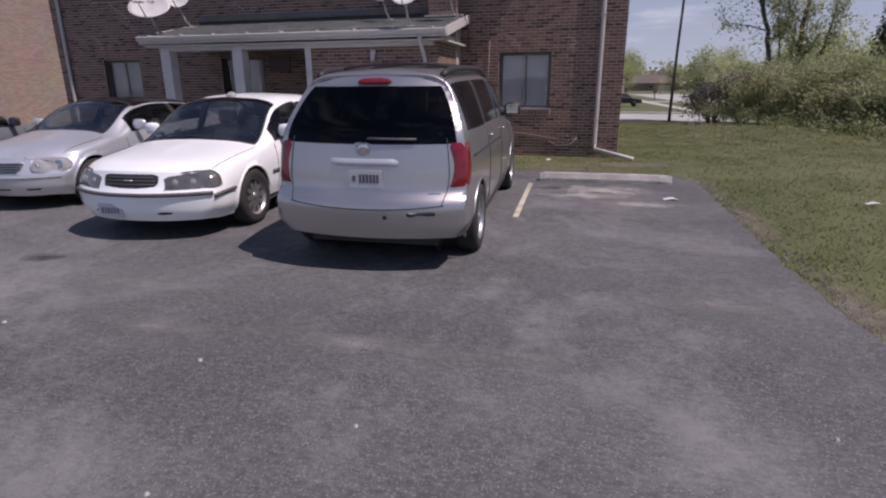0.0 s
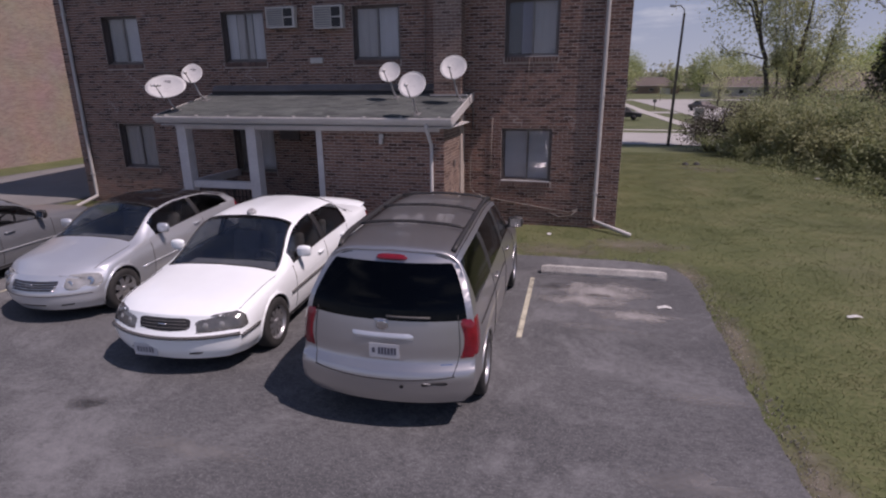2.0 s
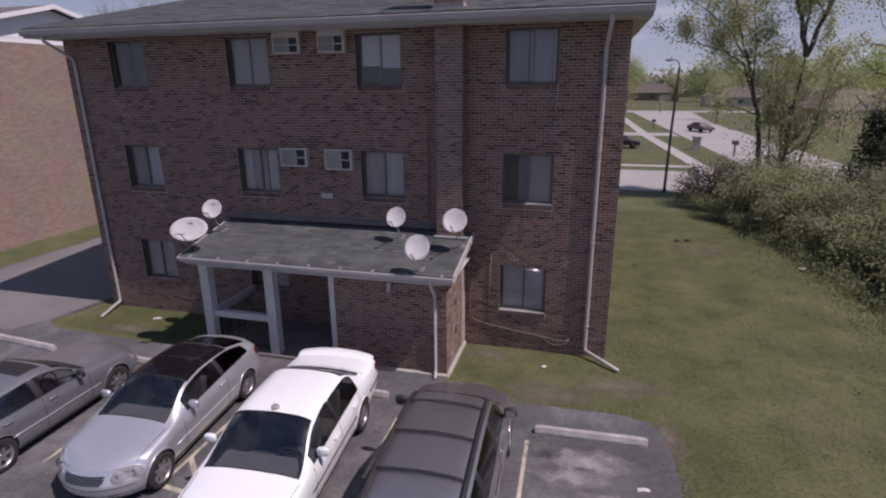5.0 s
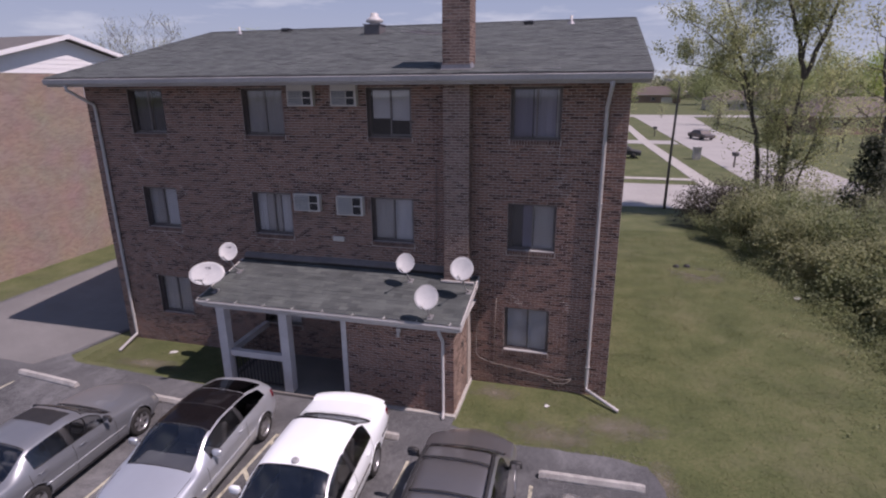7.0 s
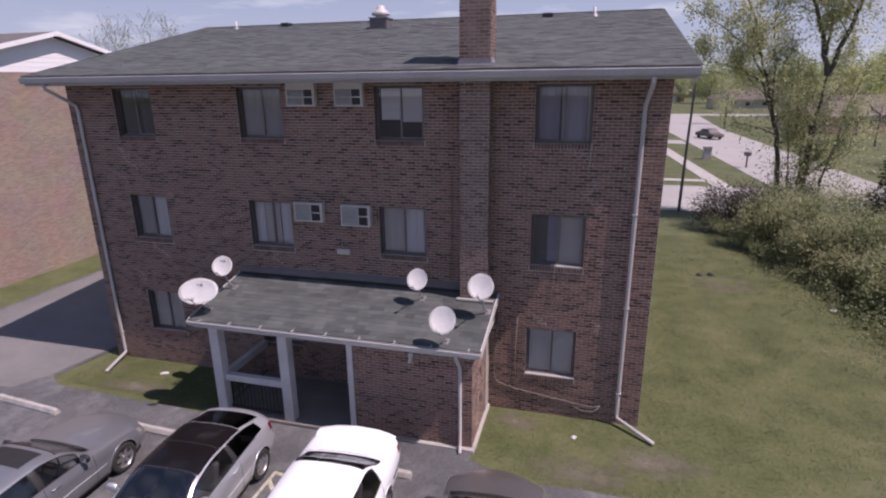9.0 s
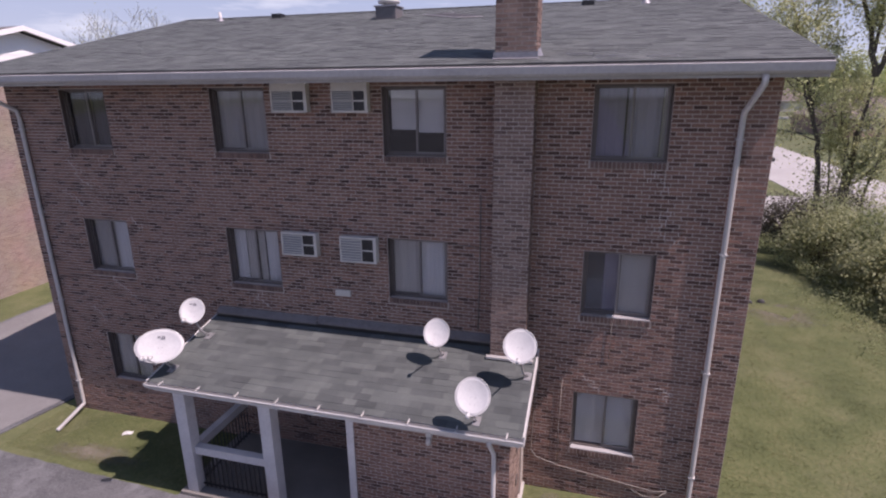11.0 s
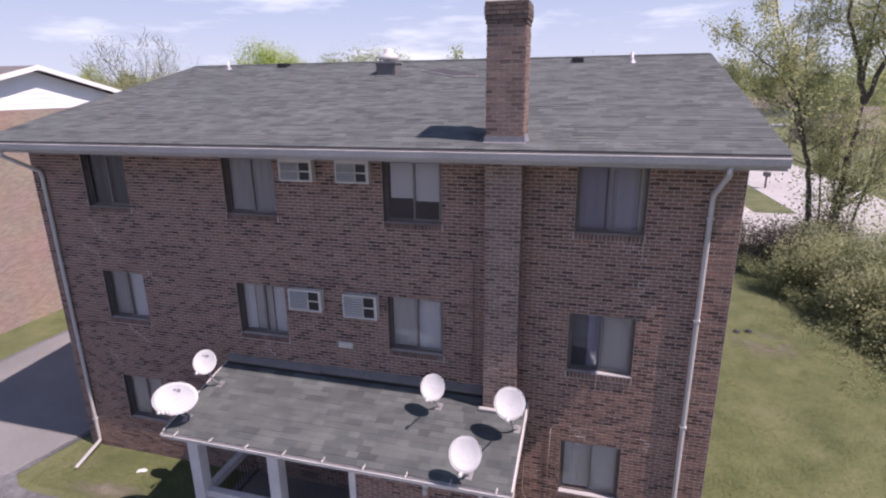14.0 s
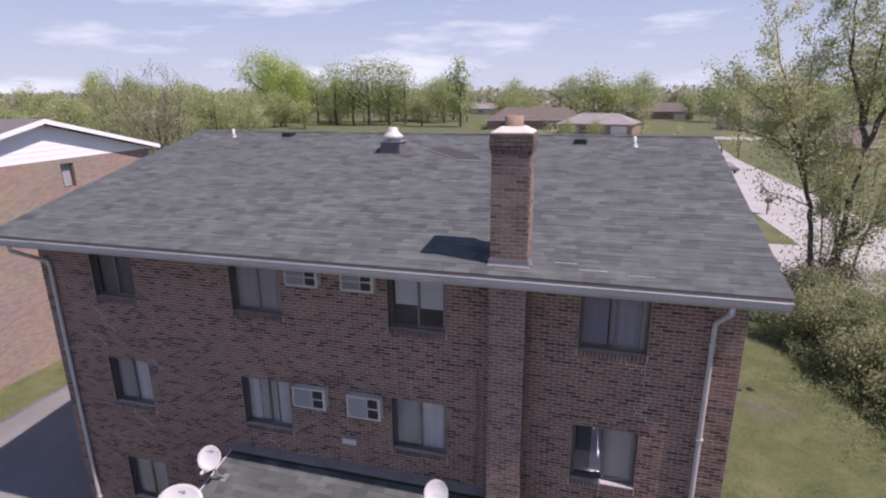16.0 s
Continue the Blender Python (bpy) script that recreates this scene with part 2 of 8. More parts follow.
M_asphalt_worn = fading(material("worn_asphalt", [(0.145, 0.145, 0.146), (0.215, 0.214, 0.214), (0.30, 0.298, 0.296)], 0.95, scale=3, fine=50, spread=0.3, bump=0.7, bump_scale=110, speck=(130, (0.32, 0.31, 0.30), 0.35)), 2.6, 0.55, 0.65)
M_asphalt_crumbled = fading(material("crumbled_asphalt", [(0.17, 0.165, 0.16), (0.27, 0.262, 0.254), (0.40, 0.388, 0.375)], 0.95, scale=3, fine=50, spread=0.3, bump=0.7, bump_scale=110, speck=(130, (0.32, 0.31, 0.30), 0.35)), 2.6, 0.36, 0.95)
M_stain = material("oil_dark", [(0.03, 0.03, 0.031), (0.045, 0.044, 0.045)], 0.7, scale=4, fine=60)
M_oil = fading(material("oil_stain", [(0.03, 0.03, 0.031), (0.045, 0.044, 0.045)], 0.7, scale=4, fine=60), 5.0, 0.5, 0.6)
M_line = material("faded_yellow_paint", [(0.16, 0.155, 0.13), (0.44, 0.42, 0.32), (0.56, 0.54, 0.43)], 0.85, scale=9, fine=60, spread=0.3)
M_grass = material("lawn", [(0.042, 0.056, 0.019), (0.084, 0.102, 0.036), (0.145, 0.145, 0.068)], 0.95, scale=0.8, fine=14, spread=0.42, bump=0.25, bump_scale=30, blotch=(0.30, (0.170, 0.155, 0.095), 0.6, (0.50, 0.74), 0.80))


# ---- mesh helpers ----
class Shape:
    """Vertices and faces gathered for one mesh."""

    def __init__(self):
        self.v, self.f = [], []

    def quad(self, a, b, c, d):
        k = len(self.v)
        self.v += [tuple(a), tuple(b), tuple(c), tuple(d)]
        self.f.append((k, k + 1, k + 2, k + 3))
        return self

    def poly(self, pts):
        k = len(self.v)
        self.v += [tuple(p) for p in pts]
        self.f.append(tuple(range(k, k + len(pts))))
        return self

    def box(self, x0, x1, y0, y1, z0, z1, m=None, skip=()):
        k = len(self.v)
        c = [(x0, y0, z0), (x1, y0, z0), (x1, y1, z0), (x0, y1, z0), (x0, y0, z1), (x1, y0, z1), (x1, y1, z1), (x0, y1, z1)]
        if m is not None:
            c = [tuple(m @ Vector(p)) for p in c]
        self.v += c
        sides = {"bottom": (0, 3, 2, 1), "top": (4, 5, 6, 7), "front": (0, 1, 5, 4), "back": (2, 3, 7, 6), "left": (0, 4, 7, 3), "right": (1, 2, 6, 5)}
        self.f += [tuple(k + i for i in q) for n, q in sides.items() if n not in skip]
        return self

    def prism(self, outline, z0, z1, m=None):
        """An outline in the plane, counter-clockwise, raised from z0 to z1."""
        k, n = len(self.v), len(outline)
        pts = [(x, y, z0) for x, y in outline] + [(x, y, z1) for x, y in outline]
        self.v += [tuple(m @ Vector(p)) for p in pts] if m is not None else pts
        self.f.append(tuple(k + i for i in reversed(range(n))))
        self.f.append(tuple(k + n + i for i in range(n)))
        self.f += [(k + i, k + (i + 1) % n, k + n + (i + 1) % n, k + n + i) for i in range(n)]
        return self

    def lathe(self, profile, n=24, m=None, closed=False):
        """Radius and height pairs turned about the z axis."""
        k, r = len(self.v), len(profile)
        for i in range(n):
            a = 2 * math.pi * i / n
            for rad, h in profile:
                p = Vector((rad * math.cos(a), rad * math.sin(a), h))
                self.v.append(tuple(m @ p) if m is not None else tuple(p))
        for i in range(n):
            for j in range(r if closed else r - 1):
                a, b = k + i * r + j, k + i * r + (j + 1) % r
                c, d = k + ((i + 1) % n) * r + (j + 1) % r, k + ((i + 1) % n) * r + j
                self.f.append((a, d, c, b))
        return self

    def tube(self, pts, r, n=8, cap=True):
        """A round bar along points; r is one radius or one for each point."""
        pts = [Vector(p) for p in pts]
        rs = r if isinstance(r, (list, tuple)) else [r] * len(pts)
        k = len(self.v)
        up = None
        for i, p in enumerate(pts):
            d = (pts[min(i + 1, len(pts) - 1)] - pts[max(i - 1, 0)])
            d = d.normalized() if d.length > 1e-9 else Vector((0, 0, 1))
            if up is None:
                up = Vector((0, 0, 1)) if abs(d.z) < 0.9 else Vector((1, 0, 0))
            a = d.cross(up)
            a = a.normalized() if a.length > 1e-6 else d.orthogonal().normalized()
            b = a.cross(d)
            up = b
            for j in range(n):
                t = 2 * math.pi * j / n
                self.v.append(tuple(p + (a * math.cos(t) + b * math.sin(t)) * rs[i]))
        for i in range(len(pts) - 1):
            for j in range(n):
                q, w = k + i * n + j, k + i * n + (j + 1) % n
                self.f.append((q, w, w + n, q + n))
        if cap:
            self.f.append(tuple(k + j for j in reversed(range(n))))
            e = k + (len(pts) - 1) * n
            self.f.append(tuple(e + j for j in range(n)))
        return self

    def mesh(self, name):
        me = bpy.data.meshes.new(name)
        me.from_pydata(self.v, [], self.f)
        me.update()
        return me


def part(name, shape, mat, parent=None, label="", smooth=False, bevel=0.0, at=None):
    """Links a Shape as one mesh object under a thing or a part."""
    me = shape.mesh(name)
    me.materials.append(mat)
    if smooth:
        me.polygons.foreach_set("use_smooth", [True] * len(me.polygons))
    ob = new(name, me)
    if bevel:
        b = ob.modifiers.new("bevel", "BEVEL")
        b.width, b.segments, b.limit_method = bevel, 2, "ANGLE"
    if parent is not None:
        ob.parent = parent
    if at is not None:
        ob.matrix_basis = at
    if label:
        tagged(ob, label)
    return ob


def root(name, label, category, m=None, group="", kind=""):
    ob = new(name)
    ob.empty_display_size = 0.2
    if m is not None:
        ob.matrix_basis = m
    return tagged(ob, label, category, group, kind)


def fast_mesh(name, verts, n_side, mat, parent=None):
    """A mesh of separate faces with n_side corners each, from one array of corners."""
    verts = np.asarray(verts, dtype=np.float32).reshape(-1, 3)
    nf = len(verts) // n_side
    me = bpy.data.meshes.new(name)
    me.vertices.add(len(verts))
    me.vertices.foreach_set("co", verts.ravel())
    me.loops.add(len(verts))
    me.loops.foreach_set("vertex_index", np.arange(len(verts), dtype=np.int32))
    me.polygons.add(nf)
    me.polygons.foreach_set("loop_start", np.arange(0, len(verts), n_side, dtype=np.int32))
    me.update(calc_edges=True)
    me.materials.append(mat)
    ob = new(name, me)
    if parent is not None:
        ob.parent = parent
    return ob


# ---- ground ----
def land(x, y):
    """The height of the ground: the lot rises a little to the building, the land beyond falls away."""
    if y < 4:
        return 0.0
    if y < 11:
        return 0.017 * (y - 4)
    if y < 24:
        return 0.12
    return 0.12 - 0.82 * min(1.0, (y - 24) / 16)


rng = random.Random(4)
ground = Shape()
ys = [-300, -60, -20, 0, 2, 4, 6, 8, 10, 11, 12, 13, 18, 24, 26, 28, 30, 32, 34, 36, 38, 40, 60, 120, 400, 3000]
xs = [-3000, -400, -100, -40, -20, -10, 0, 5, 10, 20, 40, 100, 400, 3000]
ground.v = [(x, y, land(x, y) - 0.03) for y in ys for x in xs]
nx = len(xs)
ground.f = [(j * nx + i, j * nx + i + 1, (j + 1) * nx + i + 1, (j + 1) * nx + i) for j in range(len(ys) - 1) for i in range(nx - 1)]
tagged(part("ground", ground, M_grass), "spring lawn and open ground round the buildings", "ground", kind="structure")


def wobble(pts, step, amp):
    """Points along a line with a ragged, crumbling edge."""
    out = []
    for (x0, y0), (x1, y1) in zip(pts, pts[1:]):
        n = max(1, int(math.hypot(x1 - x0, y1 - y0) / step))
        for i in range(n):
            t = i / n
            out.append((x0 + (x1 - x0) * t + rng.uniform(-amp, amp), y0 + (y1 - y0) * t + rng.uniform(-amp, amp)))
    return out + [pts[-1]]


def sheet(outline, step, top, mat, name, label, category, cut=()):
    """A paved sheet with thickness that follows the ground, cut into strips so that it bends with it."""
    bm = bmesh.new()
    vs = [bm.verts.new((x, y, 0)) for x, y in outline]
    bm.faces.new(vs)
    for y in (4, 6, 8, 10, 11, 24, 30, 36, 40):
        bmesh.ops.bisect_plane(bm, geom=bm.verts[:] + bm.edges[:] + bm.faces[:], plane_co=(0, y, 0), plane_no=(0, 1, 0))
    bmesh.ops.triangulate(bm, faces=bm.faces[:])
    for f in bm.faces:
        if f.normal.z < 0:
            f.normal_flip()
    ext = bmesh.ops.extrude_face_region(bm, geom=bm.faces[:])
    for v in ext["geom"]:
        if isinstance(v, bmesh.types.BMVert):
            v.co.z = 1
    for v in bm.verts:
        v.co.z = land(v.co.x, v.co.y) + (top if v.co.z > 0.5 else top - 0.08)
    bmesh.ops.recalc_face_normals(bm, faces=bm.faces[:])
    me = bpy.data.meshes.new(name)
    bm.to_mesh(me)
    bm.free()
    me.materials.append(mat)
    return tagged(new(name, me), label, category, kind="structure")


# the far, unseen reach behind the camera is added to keep pane reflections grey
lot_edge = wobble([(1.9, -250), (1.85, -30), (1.74, 2), (1.62, 4.2), (1.50, 5.2), (1.48, 6.2), (1.46, 7.5), (1.45, 8.9), (1.42, 9.6), (1.30, 10.15), (1.1, 10.42), (0.6, 10.52), (0, 10.55), (-1.0, 10.52), (-1.7, 10.5), (-2.4, 10.62), (-3.2, 10.85)], 0.16, 0.025)
sheet([(-160, -250)] + lot_edge + [(-3.2, 11.3), (-9.6, 11.3), (-9.65, 11.0)] + wobble([(-9.7, 10.98), (-14.6, 11.18), (-15.1, 11.5), (-14.75, 13.2), (-14.6, 60)], 0.3, 0.02) + [(-21.4, 60), (-21.4, 14.2), (-22.6, 12.9), (-160, 12.5)], 0, 0.0, M_asphalt,
      "parking_lot", "worn dark grey asphalt parking lot and driveway", "parking lot")

sheet(wobble([(-15.2, 11.6), (-14.9, 13.2), (-14.8, 59)], 0.3, 0.02) + [(-21.2, 59)] + wobble([(-21.2, 14.2), (-22.4, 12.8), (-30, 12.3), (-27, 11.2), (-20, 10.9), (-15.6, 10.75), (-15.2, 11.6)], 0.4, 0.05), 0, 0.005, M_driveway,
      "driveway", "pale old asphalt driveway between the buildings", "driveway")

# ---- the apartment building ----
house = root("apartment_building", "three-storey dark brown brick apartment building with a gable roof", "building")
FX0, FX1, FY, BY = -14.35, 0.315, 13.0, 26.2
WALL_TOP = 7.82
ROOF_S = 0.2347
EAVE_Y, EAVE_Z, RIDGE_Y = 12.30, 8.03, 19.6
RX0, RX1 = -14.85, 0.64
COURSE, BRICK_L, JOINT = 0.0661, 0.203, 0.014

WIN = {}
for floor, zb, zt in ((3, 6.53, 7.72), (2, 3.84, 5.02), (1, 1.115, 2.31)):
    for col, xa, xb in ((1, -12.92, -11.78), (2, -9.335, -8.155), (3, -5.855, -4.70), (4, -2.30, -1.14)):
        WIN[floor, col] = (xa, xb, zb, zt)
WIN[1, 2] = (-9.335, -8.155, 1.115, 2.31)
WIN[1, 4] = (-2.325, -1.19, 1.11, 2.31)
del WIN[1, 3]
AC = {"ac_high_a": (-7.92, -7.22, 7.29, 7.78), "ac_high_b": (-6.73, -6.06, 7.29, 7.78), "ac_low_a": (-7.98, -7.245, 4.59, 5.04), "ac_low_b": (-6.75, -6.03, 4.54, 5.03)}
openings = list(WIN.values())


def wall_with_holes(shape, x0, x1, z0, z1, holes, y0, y1):
    """A slab of wall cut round its openings."""
    xs = sorted({x0, x1, *[h[0] for h in holes], *[h[1] for h in holes]})
    zs = sorted({z0, z1, *[h[2] for h in holes], *[h[3] for h in holes]})
    nx, nz, k = len(xs), len(zs), len(shape.v)
    shape.v += [(x, y, z) for y in (y0, y1) for z in zs for x in xs]
    at = lambda i, j, b: k + b * nx * nz + j * nx + i
    solid = {(i, j): not any(h[0] < (xs[i] + xs[i + 1]) / 2 < h[1] and h[2] < (zs[j] + zs[j + 1]) / 2 < h[3] for h in holes) for i in range(nx - 1) for j in range(nz - 1)}
    for (i, j), full in solid.items():
        if not full:
            continue
        shape.f += [(at(i, j, 0), at(i + 1, j, 0), at(i + 1, j + 1, 0), at(i, j + 1, 0)), (at(i, j, 1), at(i, j + 1, 1), at(i + 1, j + 1, 1), at(i + 1, j, 1))]
        for di, dj, a, b in ((-1, 0, (i, j + 1), (i, j)), (1, 0, (i + 1, j), (i + 1, j + 1)), (0, -1, (i, j), (i + 1, j)), (0, 1, (i + 1, j + 1), (i, j + 1))):
            if not solid.get((i + di, j + dj), False):
                shape.f.append((at(*a, 0), at(*a, 1), at(*b, 1), at(*b, 0)))
    return shape


def course_bricks(x0, x1, z0, z1, holes, seed):
    """Brick spans of a running-bond wall, cut at the openings: x from, x to, z from."""
    r = random.Random(seed)
    out = []
    for k in range(int(round((z1 - z0) / COURSE))):
        z = z0 + k * COURSE
        cut = sorted((h[0], h[1]) for h in holes if h[2] < z + COURSE - 0.012 and h[3] > z + 0.012)
        runs, at = [], x0
        for a, b in cut:
            if a > at:
                runs.append((at, a))
            at = max(at, b)
        if at < x1:
            runs.append((at, x1))
        first = x0 - (BRICK_L / 2 if k % 2 else 0) + r.uniform(-0.012, 0.012)
        for a, b in runs:
            i = int((a - first) // BRICK_L)
            while first + i * BRICK_L < b:
                s, e = max(a, first + i * BRICK_L), min(b, first + (i + 1) * BRICK_L)
                if e - s > JOINT + 0.006:
                    out.append((s + JOINT / 2, e - JOINT / 2, z + JOINT / 2))
                i += 1
    return out


DEEP = 0.02
brick_mesh = None


def lay_bricks(spans, place, wall, near, limit=290, mat=None):
    """Whole bricks in the near stretch become pieces of their own on one mesh; the others are joined.
    place(u, z, out) gives the point for a distance along, a height and a depth."""
    global brick_mesh
    r = random.Random(7)
    rest, own = Shape(), 0
    full = BRICK_L - JOINT
    h = COURSE - JOINT
    if brick_mesh is None:
        brick_mesh = Shape().box(-full / 2, full / 2, 0, DEEP, 0, h, skip=("back",)).mesh("brick")
        brick_mesh.materials.append(M_brick)
    pieces = []
    for a, b, z in spans:
        out = r.uniform(-0.0025, 0.003)
        if own < limit and abs(b - a - full) < 1e-4 and near((a + b) / 2, z):
            pieces.append(((a + b) / 2, z, out))
            own += 1
            continue
        k = len(rest.v)
        rest.v += [tuple(place(u, w, d)) for w in (z, z + h) for u, d in ((a, out), (b, out), (b, out - DEEP), (a, out - DEEP))]
        rest.f += [(k, k + 1, k + 5, k + 4), (k + 3, k, k + 4, k + 7), (k + 1, k + 2, k + 6, k + 5), (k + 4, k + 5, k + 6, k + 7), (k, k + 3, k + 2, k + 1)]
    ob = part("brickwork", rest, mat or M_brick_rest, wall)
    tagged(ob, kind="stuff")
    return pieces


front = wall_with_holes(Shape(), FX0, FX1, -0.1, WALL_TOP, openings, FY + 0.0035, FY + 0.30)
wall_front = part("wall_front", front, M_mortar, house)
front_pieces = lay_bricks(course_bricks(FX0, FX1, 0.0, WALL_TOP - 0.02, openings + [(v[0] - 0.02, v[1] + 0.02, v[2] - 0.115, v[2]) for v in WIN.values()], 1), lambda u, z, d: (u, FY - d, z), wall_front,
                          lambda u, z: -3.0 < u < 0.2 and 5.06 < z < 6.4)
for name, box in (("wall_right", (FX1 - 0.30, FX1 - 0.0035, FY + 0.30, BY)), ("wall_left", (FX0 + 0.008, FX0 + 0.30, FY + 0.30, BY))):
    w = part(name, Shape().box(*box, -0.1, WALL_TOP), M_mortar, house)
    sgn, x = (1, FX1) if name == "wall_right" else (-1, FX0)
    lay_bricks(course_bricks(FY + 0.022, BY, 0.0, WALL_TOP, [], 2), (lambda u, z, d: (FX1 + d, u, z)) if sgn > 0 else (lambda u, z, d: (FX0 - d, -u + FY + 0.022 + BY, z)), w, lambda u, z: False)
    gable = Shape()
    xa, xb = (FX1 - 0.30, FX1 - 0.01) if sgn > 0 else (FX0 + 0.01, FX0 + 0.30)
    for x2 in (xa, xb):
        gable.poly([(x2, FY, WALL_TOP), (x2, BY, WALL_TOP), (x2, RIDGE_Y, WALL_TOP + 1.25)][::1 if x2 == xb else -1])
    part("gable_siding", gable, M_white, house)
part("wall_back", Shape().box(FX0, FX1, BY, BY + 0.3, -0.1, WALL_TOP), M_mortar, house)
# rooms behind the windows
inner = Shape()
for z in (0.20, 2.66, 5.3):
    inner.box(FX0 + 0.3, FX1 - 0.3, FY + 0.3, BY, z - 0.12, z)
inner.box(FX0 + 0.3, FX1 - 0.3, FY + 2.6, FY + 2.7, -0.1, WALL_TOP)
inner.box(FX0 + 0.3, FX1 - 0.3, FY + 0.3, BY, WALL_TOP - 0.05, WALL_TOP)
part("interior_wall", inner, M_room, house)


sill_mesh = Shape().box(-0.027, 0.027, 0, 0.115, 0, 0.104).mesh("sill_brick")
sill_mesh.materials.append(material("sill_brick_clay", [(0.135, 0.088, 0.075), (0.178, 0.118, 0.100), (0.215, 0.150, 0.128)], 0.92, rand="object", rand_colors=[(0.7, 0.68, 0.68), (1, 1, 1), (1.15, 1.1, 1.08)], scale=3, fine=90, bump=0.35, bump_scale=120))


def window(key, box, curtain, sashes=2, style="drape"):
    """A sliding window with a dark frame, panes, a rowlock sill and what hangs behind it."""
    xa, xb, za, zb = box
    win = part("window", Shape().box(xa, xb, FY + 0.09, FY + 0.13, za, za + 0.045).box(xa, xb, FY + 0.09, FY + 0.13, zb - 0.04, zb)
               .box(xa, xa + 0.045, FY + 0.09, FY + 0.13, za + 0.045, zb - 0.04).box(xb - 0.045, xb, FY + 0.09, FY + 0.13, za + 0.045, zb - 0.04), M_bronze, house)
    part("jamb_lining", Shape().box(xa, xa + 0.014, FY + 0.012, FY + 0.09, za, zb).box(xb - 0.014, xb, FY + 0.012, FY + 0.09, za, zb).box(xa + 0.014, xb - 0.014, FY + 0.012, FY + 0.09, zb - 0.014, zb), M_jamb, win)
    mid = (xa + xb) / 2 + 0.02
    for s0, s1, y in ((xa + 0.045, mid + 0.02, FY + 0.135), (mid - 0.02, xb - 0.045, FY + 0.105)):
        g = Shape()
        for b in ((s0, s1, y, y + 0.022, za + 0.045, za + 0.075), (s0, s1, y, y + 0.022, zb - 0.065, zb - 0.04), (s0, s0 + 0.030, y, y + 0.022, za + 0.075, zb - 0.065), (s1 - 0.030, s1, y, y + 0.022, za + 0.075, zb - 0.065)):
            g.box(*b)
        part("sash", g, M_sash if y < FY + 0.12 else M_bronze, win)
        p = part("pane", Shape().box(s0 + 0.030, s1 - 0.030, y + 0.008, y + 0.014, za + 0.075, zb - 0.065), M_pane, win)
        p.visible_shadow = False
    n = int((xb - xa) / 0.066)
    for i in range(n):
        u = xa + (i + 0.5) * (xb - xa) / n
        ob = new("sill_brick", sill_mesh)
        ob.parent = win
        ob.location = (u, FY - 0.025, za - 0.108)
    if key in ((2, 4), (1, 4)):
        part("metal_sill", Shape().box(xa if key[0] == 1 else xa + 0.45, xb, FY - 0.02, FY + 0.09, za - 0.002, za + 0.02), M_gutter, win, "bare pale metal sill strip")
    if curtain:
        for c0, c1, k, drop in curtain:
            cs = Shape()
            n = max(6, int((c1 - c0) * (xb - xa) / 0.03))
            pts = []
            for i in range(n + 1):
                t = c0 + (c1 - c0) * i / n
                dy = 0.010 * math.sin(i * 0.8) + 0.004 * math.sin(i * 2.1) if style == "drape" else 0.0
                pts.append((xa + 0.02 + t * (xb - xa - 0.04), FY + 0.185 + dy))
            lo = zb - (zb - za) * drop
            for (x1, y1), (x2, y2) in zip(pts, pts[1:]):
                cs.quad((x1, y1, lo), (x2, y2, lo), (x2, y2, zb), (x1, y1, zb))
            part("curtain", cs, M_curtain[k], win, smooth=True)
    return win


# each curtain: from, to across the window, which cloth, how far it hangs
# (1, 4): the white cloth stands in for sunlight on an insect screen
CURTAINS = {(3, 1): [(0.05, 0.45, 4, 1.0), (0.55, 1.0, 4, 1.0)], (3, 2): [(0.0, 0.45, 2, 1.0), (0.45, 1.0, 2, 1.0)], (3, 3): [(0.08, 0.5, 0, 0.62), (0.5, 1.0, 0, 0.66)], (3, 4): [(0.05, 0.42, 3, 1.0), (0.45, 0.9, 5, 1.0), (0.91, 1.0, 1, 1.0)],
            (2, 1): [(0.0, 0.55, 2, 1.0), (0.55, 1.0, 0, 1.0)], (2, 2): [(0.0, 0.26, 0, 1.0), (0.28, 0.66, 1, 1.0), (0.68, 1.0, 0, 1.0)], (2, 3): [(0.04, 0.48, 1, 1.0), (0.52, 1.0, 0, 1.0)],
            (2, 4): [(0.0, 0.3, 4, 1.0), (0.3, 0.5, 3, 1.0), (0.5, 1.0, 1, 1.0)], (1, 1): [(0.0, 0.5, 1, 1.0), (0.5, 1.0, 1, 1.0)], (1, 2): [(0.25, 0.5, 2, 1.0), (0.5, 1.0, 0, 1.0)], (1, 4): [(0.0, 0.5, 0, 1.0), (0.5, 1.0, 0, 1.0)]}
for key, box in WIN.items():
    window(key, box, CURTAINS.get(key), style="drape" if key not in ((3, 3), (1, 4), (2, 4)) else "blind")

# roof: deck, shingles, eaves
def roof_z(y):
    return EAVE_Z + ROOF_S * (min(y, 2 * RIDGE_Y - y) - EAVE_Y)


BACK_Y = 2 * RIDGE_Y - EAVE_Y
deck = Shape()
for ya, yb in ((EAVE_Y, RIDGE_Y), (RIDGE_Y, BACK_Y)):
    za, zb = roof_z(ya) - 0.012, roof_z(yb) - 0.012
    deck.quad((RX0, ya, za), (RX1, ya, za), (RX1, yb, zb), (RX0, yb, zb))
    deck.quad((RX0, yb, zb - 0.14), (RX1, yb, zb - 0.14), (RX1, ya, za - 0.14), (RX0, ya, za - 0.14))
roof = part("roof", deck, M_roof_under, house, "dark grey asphalt shingle gable roof")


